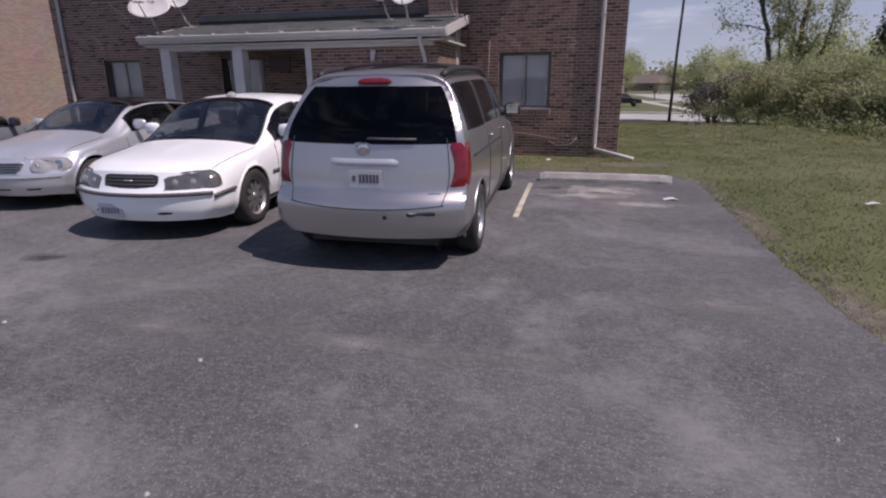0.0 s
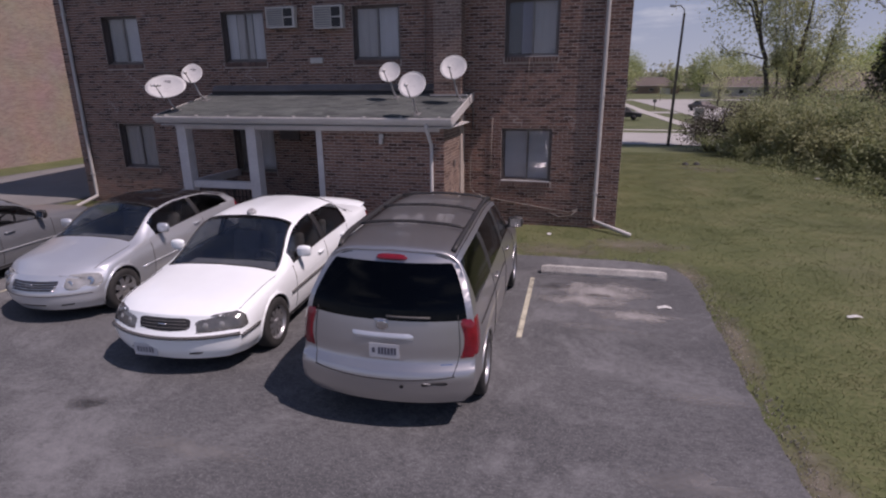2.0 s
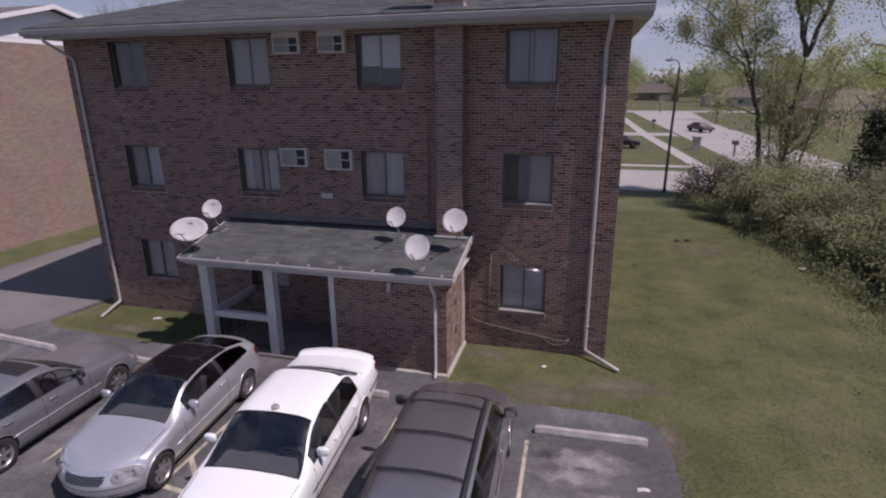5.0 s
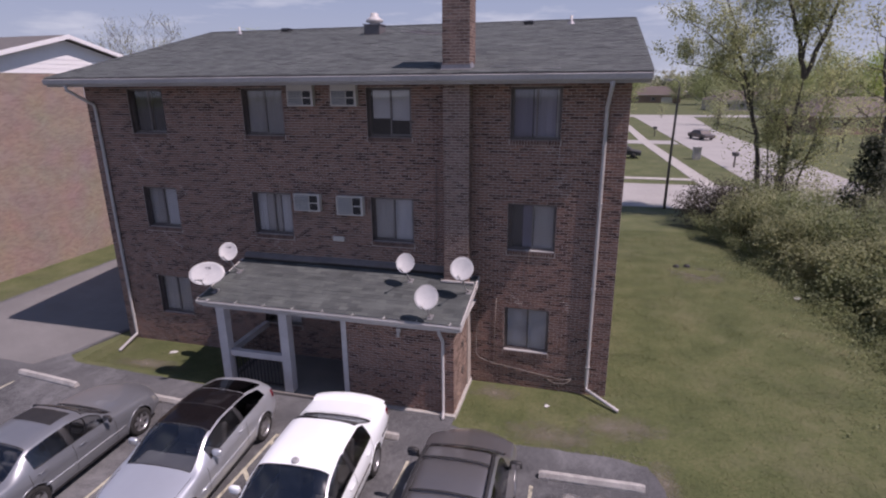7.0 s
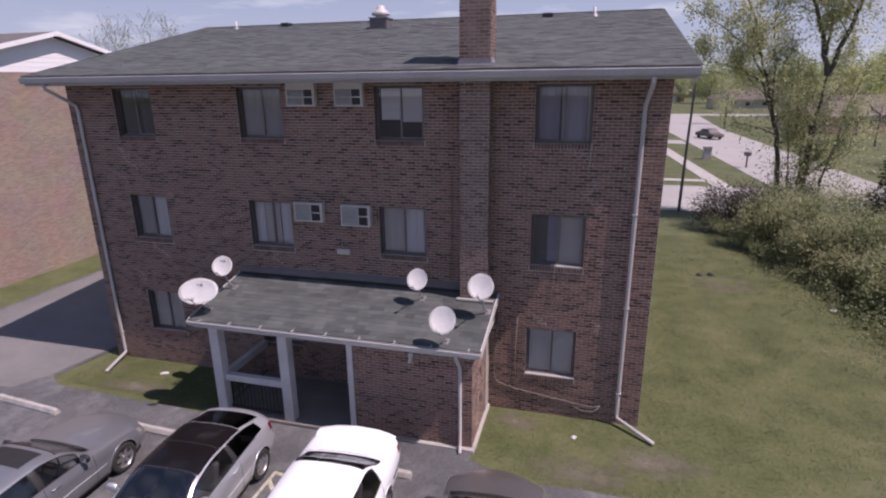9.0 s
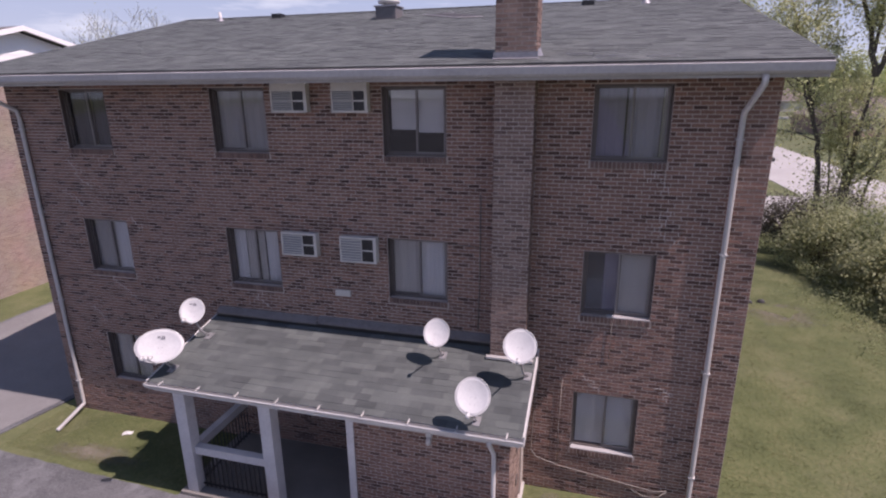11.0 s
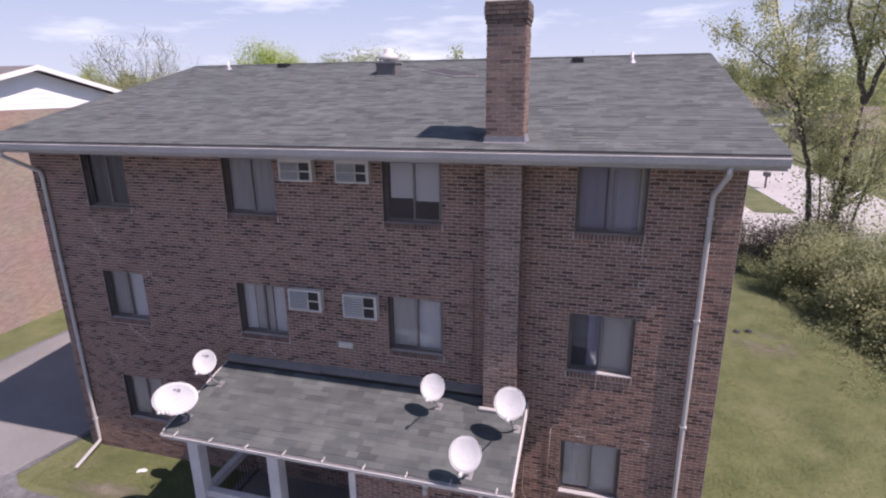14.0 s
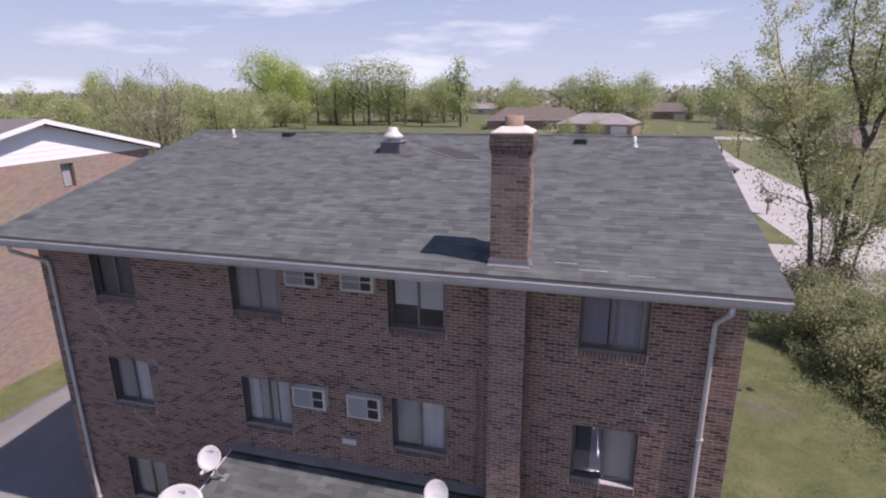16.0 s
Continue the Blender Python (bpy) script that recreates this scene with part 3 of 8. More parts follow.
def shingle_rows(x0, x1, y0, y1, zfun, expo, width, seed, skip=()):
    """Shingle tabs from eave to ridge: x from, x to, y from, y to, thickness."""
    r = random.Random(seed)
    rows = int((y1 - y0) / expo)
    out = []
    for k in range(rows + 1):
        ya = y0 + k * expo
        yb = min(ya + expo * 1.15, y1)
        x = x0 - r.uniform(0, width)
        while x < x1:
            w = width * r.choice((0.6, 0.8, 1.0, 1.0, 1.3))
            a, b = max(x, x0), min(x + w, x1)
            if b - a > 0.02 and yb - ya > 0.02:
                out.append((a, b, ya, yb, r.choice((0.003, 0.004, 0.008))))
            x += w
    return out


def lay_shingles(rows, zfun, slope, owner, near, limit=290):
    rest, own = Shape(), 0
    pieces = []
    for a, b, ya, yb, th in rows:
        if own < limit and near((a + b) / 2, (ya + yb) / 2):
            pieces.append((a, b, ya, yb, th))
            own += 1
            continue
        za, zb = zfun(ya), zfun(yb)
        k = len(rest.v)
        rest.v += [(a, ya, za + th), (b, ya, za + th), (b, yb, zb + 0.001), (a, yb, zb + 0.001), (a, ya, za - 0.006), (b, ya, za - 0.006)]
        rest.f += [(k, k + 1, k + 2, k + 3), (k + 4, k + 5, k + 1, k)]
    if rest.f:
        tagged(part("shingle_field", rest, M_shingle_rest, owner), kind="stuff")
    return pieces


CHX0, CHX1, CHY0, CHY1 = -3.82, -3.185, 12.62, 13.24
main_pieces = lay_shingles(shingle_rows(RX0 - 0.035, RX1 + 0.035, EAVE_Y - 0.02, RIDGE_Y, roof_z, 0.145, 0.33, 3), roof_z, ROOF_S, roof, lambda x, y: -6.0 < x < -0.5 and y < 14.6)
back_rows = Shape().quad((RX1, BACK_Y, roof_z(BACK_Y)), (RX0, BACK_Y, roof_z(BACK_Y)), (RX0, RIDGE_Y, roof_z(RIDGE_Y) + 0.004), (RX1, RIDGE_Y, roof_z(RIDGE_Y) + 0.004))
part("back_slope", back_rows, M_shingle_rest, roof)
cap = Shape()
x = RX0
while x < RX1:
    z = roof_z(RIDGE_Y)
    e = min(x + 0.30, RX1)
    cap.quad((x, RIDGE_Y - 0.13, z - 0.012), (e, RIDGE_Y - 0.13, z - 0.008), (e, RIDGE_Y, z + 0.022), (x, RIDGE_Y, z + 0.018))
    cap.quad((x, RIDGE_Y, z + 0.018), (e, RIDGE_Y, z + 0.022), (e, RIDGE_Y + 0.13, z - 0.008), (x, RIDGE_Y + 0.13, z - 0.012))
    x += 0.26
part("ridge_cap", cap, M_shingle_rest, roof)
# gutter along the front eave: back, floor, face and a rolled lip
gutter = Shape()
prof = [(EAVE_Y + 0.018, 7.99), (EAVE_Y + 0.018, 7.835), (EAVE_Y - 0.06, 7.835), (EAVE_Y - 0.09, 7.87), (EAVE_Y - 0.10, 7.975), (EAVE_Y - 0.088, 7.985), (EAVE_Y - 0.082, 7.972)]
def extrude_x(shape, prof, x0, x1, cap=True):
    for (y1, z1), (y2, z2) in zip(prof, prof[1:]):
        shape.quad((x0, y1, z1), (x0, y2, z2), (x1, y2, z2), (x1, y1, z1))
    if cap:
        shape.poly([(x0, y, z) for y, z in prof][::-1]).poly([(x1, y, z) for y, z in prof])
    return shape
part("gutter", extrude_x(gutter, prof, RX0, RX1), M_gutter, house, "white metal eave gutter")
part("drip_edge", Shape().quad((RX0, EAVE_Y - 0.045, 7.985), (RX1, EAVE_Y - 0.045, 7.985), (RX1, EAVE_Y, 8.024), (RX0, EAVE_Y, 8.024)), M_roof_under, house, "dark shingle overhang at the eave")
part("fascia", Shape().box(RX0, RX1, EAVE_Y + 0.02, EAVE_Y + 0.045, 7.785, 7.985), M_gutter, house)
part("soffit", Shape().box(RX0, RX1, EAVE_Y + 0.046, FY + 0.0, 7.79, 7.82), M_soffit, house)
part("soffit", Shape().box(FX1 + 0.001, RX1, FY + 0.002, BACK_Y, 7.79, 7.812), M_soffit, house)
part("soffit", Shape().box(RX0, FX0 - 0.001, FY + 0.002, BACK_Y, 7.79, 7.812), M_soffit, house)
for x in (RX0, RX1):
    f = Shape()
    d = 0.025 if x > 0 else -0.025
    for ya, yb in ((EAVE_Y + 0.02, RIDGE_Y), (RIDGE_Y, BACK_Y)):
        za, zb = roof_z(ya), roof_z(yb)
        lo = min(x, x + d), max(x, x + d)
        pts = [(ya, za - 0.15), (yb, zb - 0.15), (yb, zb - 0.004), (ya, za - 0.004)]
        k = len(f.v)
        f.v += [(lo[0], a, b) for a, b in pts] + [(lo[1], a, b) for a, b in pts]
        f.f += [(k, k + 3, k + 2, k + 1), (k + 4, k + 5, k + 6, k + 7), (k + 3, k + 7, k + 6, k + 2), (k, k + 1, k + 5, k + 4), (k, k + 4, k + 7, k + 3), (k + 1, k + 2, k + 6, k + 5)]
    part("rake_board", f, M_gutter, house)

# chimney: breast against the wall, stack above the roof, corbelled head
chim = part("chimney", Shape().box(CHX0 + 0.01, CHX1 - 0.01, CHY0 + 0.004, FY + 0.012, -0.05, WALL_TOP).box(CHX0 + 0.01, CHX1 - 0.01, CHY0 + 0.004, CHY1 - 0.01, WALL_TOP, 9.94), M_mortar, house, "brown brick chimney with a corbelled head")
CH_TONES = [(0.50, 0.47, 0.48), (0.80, 0.77, 0.76), (1.0, 0.97, 0.94), (1.0, 1.0, 1.0), (1.28, 1.25, 1.2)]
ch_base = [(0.158, 0.106, 0.090), (0.21, 0.145, 0.122), (0.275, 0.20, 0.172)]
M_chim = material("chimney_brick", ch_base, 0.9, rand="object", rand_colors=CH_TONES, scale=3, fine=90, bump=0.35, bump_scale=120)
M_chim_rest = material("chimney_brick_joined", ch_base, 0.9, rand="island", rand_colors=CH_TONES, scale=3, fine=90, bump=0.35, bump_scale=120)
M_soot = material("sooty_brick", [(0.085, 0.066, 0.058), (0.125, 0.096, 0.083), (0.17, 0.13, 0.112)], 0.95, rand="object", rand_colors=[(0.8, 0.8, 0.8), (1.15, 1.12, 1.1)], scale=4, fine=70, bump=0.4)
chim_front = course_bricks(CHX0, CHX1, 3.0, 9.94, [], 5)
chim_pieces = lay_bricks(chim_front, lambda u, z, d: (u, CHY0 - d, z), chim, lambda u, z: z > 7.0, 150, M_chim_rest)
for sgn in (1, -1):
    lay_bricks(course_bricks(CHY0 + 0.012, CHY1, 3.0, 9.94, [], 6), (lambda u, z, d: (CHX1 + d, u, z)) if sgn > 0 else (lambda u, z, d: (CHX0 - d, CHY0 + CHY1 + 0.012 - u, z)), chim, lambda u, z: False, mat=M_chim_rest)
head = Shape()
for k in range(5):
    o = (0.012, 0.028, 0.034, 0.034, 0.028)[k]
    z = 9.94 + k * COURSE
    x = CHX0 - o - (0.1 if k % 2 else 0)
    while x < CHX1 + o:
        a, b = max(x, CHX0 - o), min(x + BRICK_L, CHX1 + o)
        if b - a > 0.03:
            head.box(a + 0.004, b - 0.004, CHY0 - o, CHY0 + 0.1, z + 0.004, z + COURSE - 0.004)
            head.box(a + 0.004, b - 0.004, CHY1 - 0.1, CHY1 + o, z + 0.004, z + COURSE - 0.004)
        x += BRICK_L
    for xa, xb in ((CHX0 - o, CHX0 + 0.1), (CHX1 - 0.1, CHX1 + o)):
        y = CHY0 - o + 0.11
        while y < CHY1 - 0.05:
            head.box(xa, xb, y, min(y + BRICK_L, CHY1 + o - 0.1) - 0.008, z + 0.004, z + COURSE - 0.004)
            y += BRICK_L
for k in range(0, len(head.v), 8):
    one = Shape()
    one.v, one.f = head.v[k:k + 8], [(0, 3, 2, 1), (4, 5, 6, 7), (0, 1, 5, 4), (2, 3, 7, 6), (0, 4, 7, 3), (1, 2, 6, 5)]
    part("corbel_brick", one, M_soot, chim)
crown = Shape()
o = 0.012
b0, b1 = [(CHX0 - o, CHY0 - o), (CHX1 + o, CHY0 - o), (CHX1 + o, CHY1 + o), (CHX0 - o, CHY1 + o)], [(-3.69, 12.75), (-3.33, 12.75), (-3.33, 13.11), (-3.69, 13.11)]
crown.prism(b0, 10.24, 10.285)
for i in range(4):
    j = (i + 1) % 4
    crown.quad((*b0[i], 10.285), (*b0[j], 10.285), (*b1[j], 10.37), (*b1[i], 10.37))
crown.poly([(*p, 10.37) for p in b1])
part("crown", crown, material("stained_mortar_crown", [(0.40, 0.35, 0.30), (0.54, 0.48, 0.42), (0.64, 0.58, 0.52)], 0.95, scale=5, fine=40), chim, "pale mortar crown")
part("flue", Shape().lathe([(0.152, 10.26), (0.152, 10.53), (0.122, 10.53), (0.122, 10.30)], 20, Matrix.Translation((-3.51, 12.93, 0))), material("clay_flue", [(0.20, 0.135, 0.10), (0.34, 0.25, 0.19)], 0.9), chim, smooth=True)
M_flash = material("galvanised_flashing", [(0.20, 0.20, 0.22), (0.32, 0.32, 0.34)], 0.55, 0.5, scale=3, fine=20)
fl = Shape()
zf = roof_z(CHY0)
fl.box(CHX0 - 0.02, CHX1 + 0.02, CHY0 - 0.02, CHY0 - 0.004, zf - 0.03, zf + 0.10)
fl.quad((CHX0 - 0.03, CHY0 - 0.09, roof_z(CHY0 - 0.09) + 0.014), (CHX1 + 0.05, CHY0 - 0.09, roof_z(CHY0 - 0.09) + 0.014), (CHX1 + 0.05, CHY0 - 0.02, zf + 0.014), (CHX0 - 0.03, CHY0 - 0.02, zf + 0.014))
fl.quad((CHX1 + 0.02, CHY0 - 0.03, zf + 0.03), (CHX1 + 0.10, CHY0 + 0.02, zf + 0.03), (CHX1 + 0.05, CHY0 + 0.02, zf + 0.16), (CHX1 + 0.015, CHY0, zf + 0.12))
part("flashing", fl, M_flash, chim)

# downspouts
def downspout(pts, w=0.075, d=0.055):
    s = Shape()
    s.tube(pts, w / 2, 8)
    return s
for nm, x, kick in (("right", -0.17, (0.60, 12.32, 0.15)), ("left", -14.02, (-13.82, 12.02, 0.15))):
    pts = [(x + (0.05 if nm == "right" else -0.15), EAVE_Y - 0.02, 7.83), (x + (0.05 if nm == "right" else -0.15), EAVE_Y - 0.02, 7.71), (x, FY - 0.09, 7.30), (x, FY - 0.055, 7.15), (x, FY - 0.055, 0.40), (x + 0.01, FY - 0.07, 0.27), kick]
    sp = part("downspout", downspout(pts, 0.09), M_spout, house, "white metal downspout", smooth=True)
    for z in (0.9, 3.0, 5.1, 6.9):
        part("strap", Shape().box(x - 0.058, x + 0.058, FY - 0.102, FY - 0.002, z, z + 0.025), M_spout, sp)

# roof fittings
def roof_fitting(x, y, kind):
    z = roof_z(y)
    if kind == "pipe":
        t = root("vent_pipe", "short white plumbing vent pipe standing on the roof", "vent pipe")
        part("pipe", Shape().lathe([(0.04, z - 0.03), (0.04, z + 0.24), (0.032, z + 0.24), (0.032, z + 0.1)], 14, Matrix.Translation((x, y, 0))), M_white, t, smooth=True)
        part("collar", Shape().lathe([(0.13, z - 0.02), (0.07, z + 0.06), (0.052, z + 0.1)], 14, Matrix.Translation((x, y, 0))), M_flash, t, smooth=True)
    elif kind == "box":
        t = root("roof_vent", "low black louvre vent on the shingle roof", "roof vent")
        part("hood", Shape().box(x - 0.15, x + 0.15, y - 0.14, y + 0.16, z - 0.04, z + 0.10), M_black, t, bevel=0.02)
        part("flange", Shape().box(x - 0.18, x + 0.18, y - 0.18, y + 0.2, -0.003, 0.006, Matrix.Translation((0, 0, z)) @ Matrix.Translation((x, y, 0)) @ Matrix.Rotation(math.atan(ROOF_S), 4, "X") @ Matrix.Translation((-x, -y, 0))), M_black, t)
    else:
        t = root("ventilator", "white spun-metal exhaust cap on a dark square curb", "roof vent")
        part("curb", Shape().box(x - 0.27, x + 0.27, y - 0.27, y + 0.27, z - 0.07, z + 0.24), material("curb_sheet", [(0.10, 0.095, 0.10), (0.16, 0.15, 0.15)], 0.6, scale=4), t, bevel=0.01)
        part("cap_plate", Shape().box(x - 0.30, x + 0.30, y - 0.30, y + 0.30, z + 0.24, z + 0.27), M_flash, t)
        part("cowl", Shape().lathe([(0.16, z + 0.27), (0.16, z + 0.33), (0.27, z + 0.34), (0.28, z + 0.40), (0.20, z + 0.46), (0.14, z + 0.52), (0.12, z + 0.60), (0.09, z + 0.62), (0, z + 0.62)], 20, Matrix.Translation((x, y, 0))), M_white, t, smooth=True)
# a stripped place in the shingles with its pale torn edge
def on_roof(x, y, up=0.016):
    return (x, y, roof_z(y) + up)
pp_ = [(-6.65, 18.20), (-5.57, 17.40), (-4.95, 17.37), (-5.06, 17.68), (-6.10, 18.42)]
rp = part("roof_patch", Shape().poly([on_roof(*p) for p in pp_]), M_roof_under, roof, "bare felt where shingles are torn off")
part("torn_edge", Shape().tube([on_roof(*p, 0.02) for p in ((-6.65, 18.20), (-6.1, 17.80), (-5.57, 17.40), (-5.25, 17.40), (-4.95, 17.37))], 0.014, 5), M_gutter, rp)
for xa, ya, w in ((-6.2, 18.44, 0.3), (-2.75, 12.80, 0.38), (-2.35, 12.62, 0.45), (-1.6, 12.55, 0.4), (-6.8, 15.9, 0.2)):
    part("lifted_edge", Shape().box(xa, xa + w, ya - 0.012, ya + 0.012, roof_z(ya) + 0.004, roof_z(ya) + 0.016), M_gutter, roof)
roof_fitting(-7.52, 18.05, "cap")
roof_fitting(-13.19, 19.0, "pipe")
roof_fitting(-1.29, 18.75, "pipe")
roof_fitting(-11.38, 19.2, "box")
roof_fitting(-2.62, 18.95, "box")

# ---- porch ----
PX0, PX1, PY0, PY1 = -9.78, -3.00, 10.90, 12.98
PZ0, PZ1 = 2.66, 3.09
PS = (PZ1 - PZ0) / (PY1 - PY0)
def porch_z(y):
    return PZ0 + PS * (y - PY0)
pdeck = Shape().poly([(PX0, PY0, PZ0 - 0.01), (PX1, PY0, PZ0 - 0.01), (PX1, PY1, PZ1 - 0.01), (PX0, PY1, PZ1 - 0.01)])
pdeck.poly([(PX0, PY1, PZ1 - 0.05), (PX1, PY1, PZ1 - 0.05), (PX1, PY0, PZ0 - 0.05), (PX0, PY0, PZ0 - 0.05)])
porch_roof = part("porch_roof", pdeck, M_roof_under, house, "lean-to shingle roof over the entrance porch")
porch_pieces = lay_shingles(shingle_rows(PX0, PX1, PY0 - 0.02, PY1, porch_z, 0.145, 0.36, 9), porch_z, PS, porch_roof, lambda x, y: True, 300)
pf = Shape().box(PX0, PX1, PY0 - 0.0, PY0 + 0.04, PZ0 - 0.16, PZ0 - 0.012)
part("fascia", pf, M_white, porch_roof)
pg = extrude_x(Shape(), [(PY0 - 0.002, PZ0 - 0.01), (PY0 - 0.002, PZ0 - 0.11), (PY0 - 0.06, PZ0 - 0.11), (PY0 - 0.10, PZ0 - 0.03), (PY0 - 0.09, PZ0 - 0.015)], PX0 - 0.02, PX1 + 0.02)
pgut = part("porch_gutter", pg, M_white, house)
for i in range(9):
    x = PX0 + 0.3 + i * 0.78
    part("gutter_hanger", Shape().box(x, x + 0.018, PY0 - 0.10, PY0 + 0.04, PZ0 - 0.004, PZ0 + 0.014), M_white, pgut)
for x in (PX0, PX1):
    s = Shape()
    pts = [(PY0, PZ0 - 0.16), (PY1, PZ1 - 0.16), (PY1, PZ1 + 0.012), (PY0, PZ0 + 0.012)]
    xa, xb = (x - 0.03, x) if x == PX0 else (x, x + 0.03)
    k = len(s.v)
    s.v += [(xa, a, b) for a, b in pts] + [(xb, a, b) for a, b in pts]
    s.f += [(k, k + 3, k + 2, k + 1), (k + 4, k + 5, k + 6, k + 7), (k + 3, k + 7, k + 6, k + 2), (k, k + 1, k + 5, k + 4), (k, k + 4, k + 7, k + 3), (k + 1, k + 2, k + 6, k + 5)]
    part("rake_board", s, M_white, porch_roof)
part("porch_ceiling", Shape().box(PX0 + 0.05, PX1 - 0.05, PY0 + 0.05, PY1, 2.44, 2.47), M_soffit, house)
# flashing at the wall
wf = Shape()
for xa, xb, dz in ((-9.72, -7.4, 0.0), (-7.38, -3.83, 0.010)):
    wf.quad((xa, 12.88, 3.19 + dz), (xb, 12.88, 3.18 + dz), (xb, FY - 0.012, 3.28 + dz), (xa, FY - 0.012, 3.29 + dz))
    wf.quad((xa, 12.88, 3.15 + dz), (xb, 12.88, 3.14 + dz), (xb, 12.88, 3.18 + dz), (xa, 12.88, 3.19 + dz))
part("wall_flashing", wf, material("weathered_lead", [(0.12, 0.108, 0.105), (0.185, 0.17, 0.165)], 0.75, scale=3, fine=20), house)
part("chimney_flashing", Shape().box(CHX0 - 0.06, PX1 - 0.04, CHY0 - 0.09, CHY0 - 0.004, porch_z(CHY0) + 0.01, porch_z(CHY0) + 0.05), M_gutter, house, "pale metal flashing at the chimney's foot")
# black strip standing in for the shade under the flashing's ledge
part("tar_strip", Shape().box(-9.74, -3.80, 12.90, FY - 0.002, 3.0, 3.15), M_black, house)
# brick closet at the porch's end
BX0, BX1, BYF = -5.94, -3.22, 11.20
pw = wall_with_holes(Shape(), BX0 + 0.01, BX1 - 0.01, -0.1, 2.46, [], BYF + 0.0035, BYF + 0.2)
pw.box(BX1 - 0.2, BX1 - 0.008, BYF + 0.2, FY, -0.1, 2.60).box(BX0 + 0.01, BX0 + 0.2, BYF + 0.2, FY, -0.1, 2.44)
porch_wall = part("porch_wall", pw, M_mortar, house)
pw_pieces = lay_bricks(course_bricks(BX0, BX1, 0.0, 2.45, [], 11), lambda u, z, d: (u, BYF - d, z), porch_wall, lambda u, z: -5.0 < u and 0.9 < z < 2.2, 200)
# sun-facing side: the tan look of sunlit brick is put into the colour
M_side = material("sunlit_brick_joined", [(0.17, 0.118, 0.098), (0.225, 0.16, 0.132), (0.28, 0.205, 0.172)], 0.9, rand="island", rand_colors=CH_TONES, scale=3, fine=90, bump=0.35, bump_scale=120)
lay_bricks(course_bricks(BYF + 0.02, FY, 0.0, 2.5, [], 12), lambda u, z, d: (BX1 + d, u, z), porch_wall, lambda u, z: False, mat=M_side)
lay_bricks(course_bricks(BYF + 0.02, FY, 0.0, 2.38, [], 13), lambda u, z, d: (BX0 - d, BYF + FY + 0.02 - u, z), porch_wall, lambda u, z: False)
part("corner_board", Shape().box(BX0 - 0.10, BX0 + 0.03, BYF - 0.02, BYF + 0.12, 0.1, 2.44), M_trim, house)
part("header", Shape().box(PX0 + 0.3, PX1 - 0.3, PY0 + 0.20, PY0 + 0.34, 2.36, 2.47), M_trim, house)
part("porch_slab", Shape().box(-9.60, BX0, 11.02, FY, -0.1, 0.20), material("porch_concrete", [(0.15, 0.14, 0.13), (0.22, 0.21, 0.195)], 0.9, scale=1.5, fine=40, bump=0.4), house, bevel=0.015)
part("footing", Shape().box(BX0, BX1 + 0.06, BYF - 0.10, BYF + 0.05, -0.06, 0.17).box(BX1 - 0.05, BX1 + 0.07, BYF + 0.05, FY, -0.06, 0.17), M_concrete, house, bevel=0.02)
for x in (-9.46, -7.68):
    part("porch_post", Shape().box(x, x + 0.24, 11.08, 11.32, 0.20, 2.44), M_trim, house, "square white-painted porch post", bevel=0.008)
rail = part("porch_railing", Shape().box(-9.22, -7.68, 11.15, 11.29, 1.02, 1.18), M_trim, house, "white rail over black iron balusters")
rs = part("porch_railing", Shape().box(-9.36, -9.22, 11.33, FY - 0.01, 1.02, 1.18), M_trim, house, "white rail over black iron balusters")
for i in range(15):
    x = -9.16 + i * 0.102
    part("baluster", Shape().box(x, x + 0.016, 11.23, 11.246, 0.22, 1.0), M_black, rail)
part("bottom_bar", Shape().box(-9.22, -7.68, 11.225, 11.252, 0.28, 0.305), M_black, rail)
for i in range(15):
    y = 11.46 + i * 0.102
    part("baluster", Shape().box(-9.32, -9.304, y, y + 0.016, 0.22, 1.0), M_black, rs)
part("bottom_bar", Shape().box(-9.325, -9.298, 11.38, FY - 0.01, 0.28, 0.305), M_black, rs)
pd = downspout([(-3.50, PY0 - 0.03, PZ0 - 0.11), (-3.50, PY0 - 0.02, PZ0 - 0.20), (-3.47, BYF - 0.06, 2.10), (-3.47, BYF - 0.05, 1.95), (-3.47, BYF - 0.05, 0.32), (-3.46, BYF - 0.12, 0.18), (-3.44, BYF - 0.24, 0.16)])
part("downspout", pd, M_white, house, "white metal downspout", smooth=True)
# small framed panel on the porch's back wall
pp = part("meter_panel", Shape().box(-7.96, -7.42, FY - 0.05, FY - 0.001, 1.97, 2.33), M_bronze, house, "small dark framed panel")
part("panel_face", Shape().box(-7.92, -7.46, FY - 0.056, FY - 0.05, 2.01, 2.29), M_room, pp)


# pieces of the near stretches, last of the structure
def place_bricks(pieces, owner, y, mat=None):
    me = brick_mesh
    if mat:
        me = brick_mesh.copy()
        me.materials[0] = mat
    for u, z, d in pieces:
        b = new("brick", me)
        b.parent = owner
        b.location = (u, y - d, z)


# ---- cars ----
def paint(name, c, flake=0.0, rough=0.32, metal=0.0):
    return material(name, [tuple(0.96 * x for x in c), c], rough, metal, scale=0.8, fine=6, bump=0.0, coat=0.6)


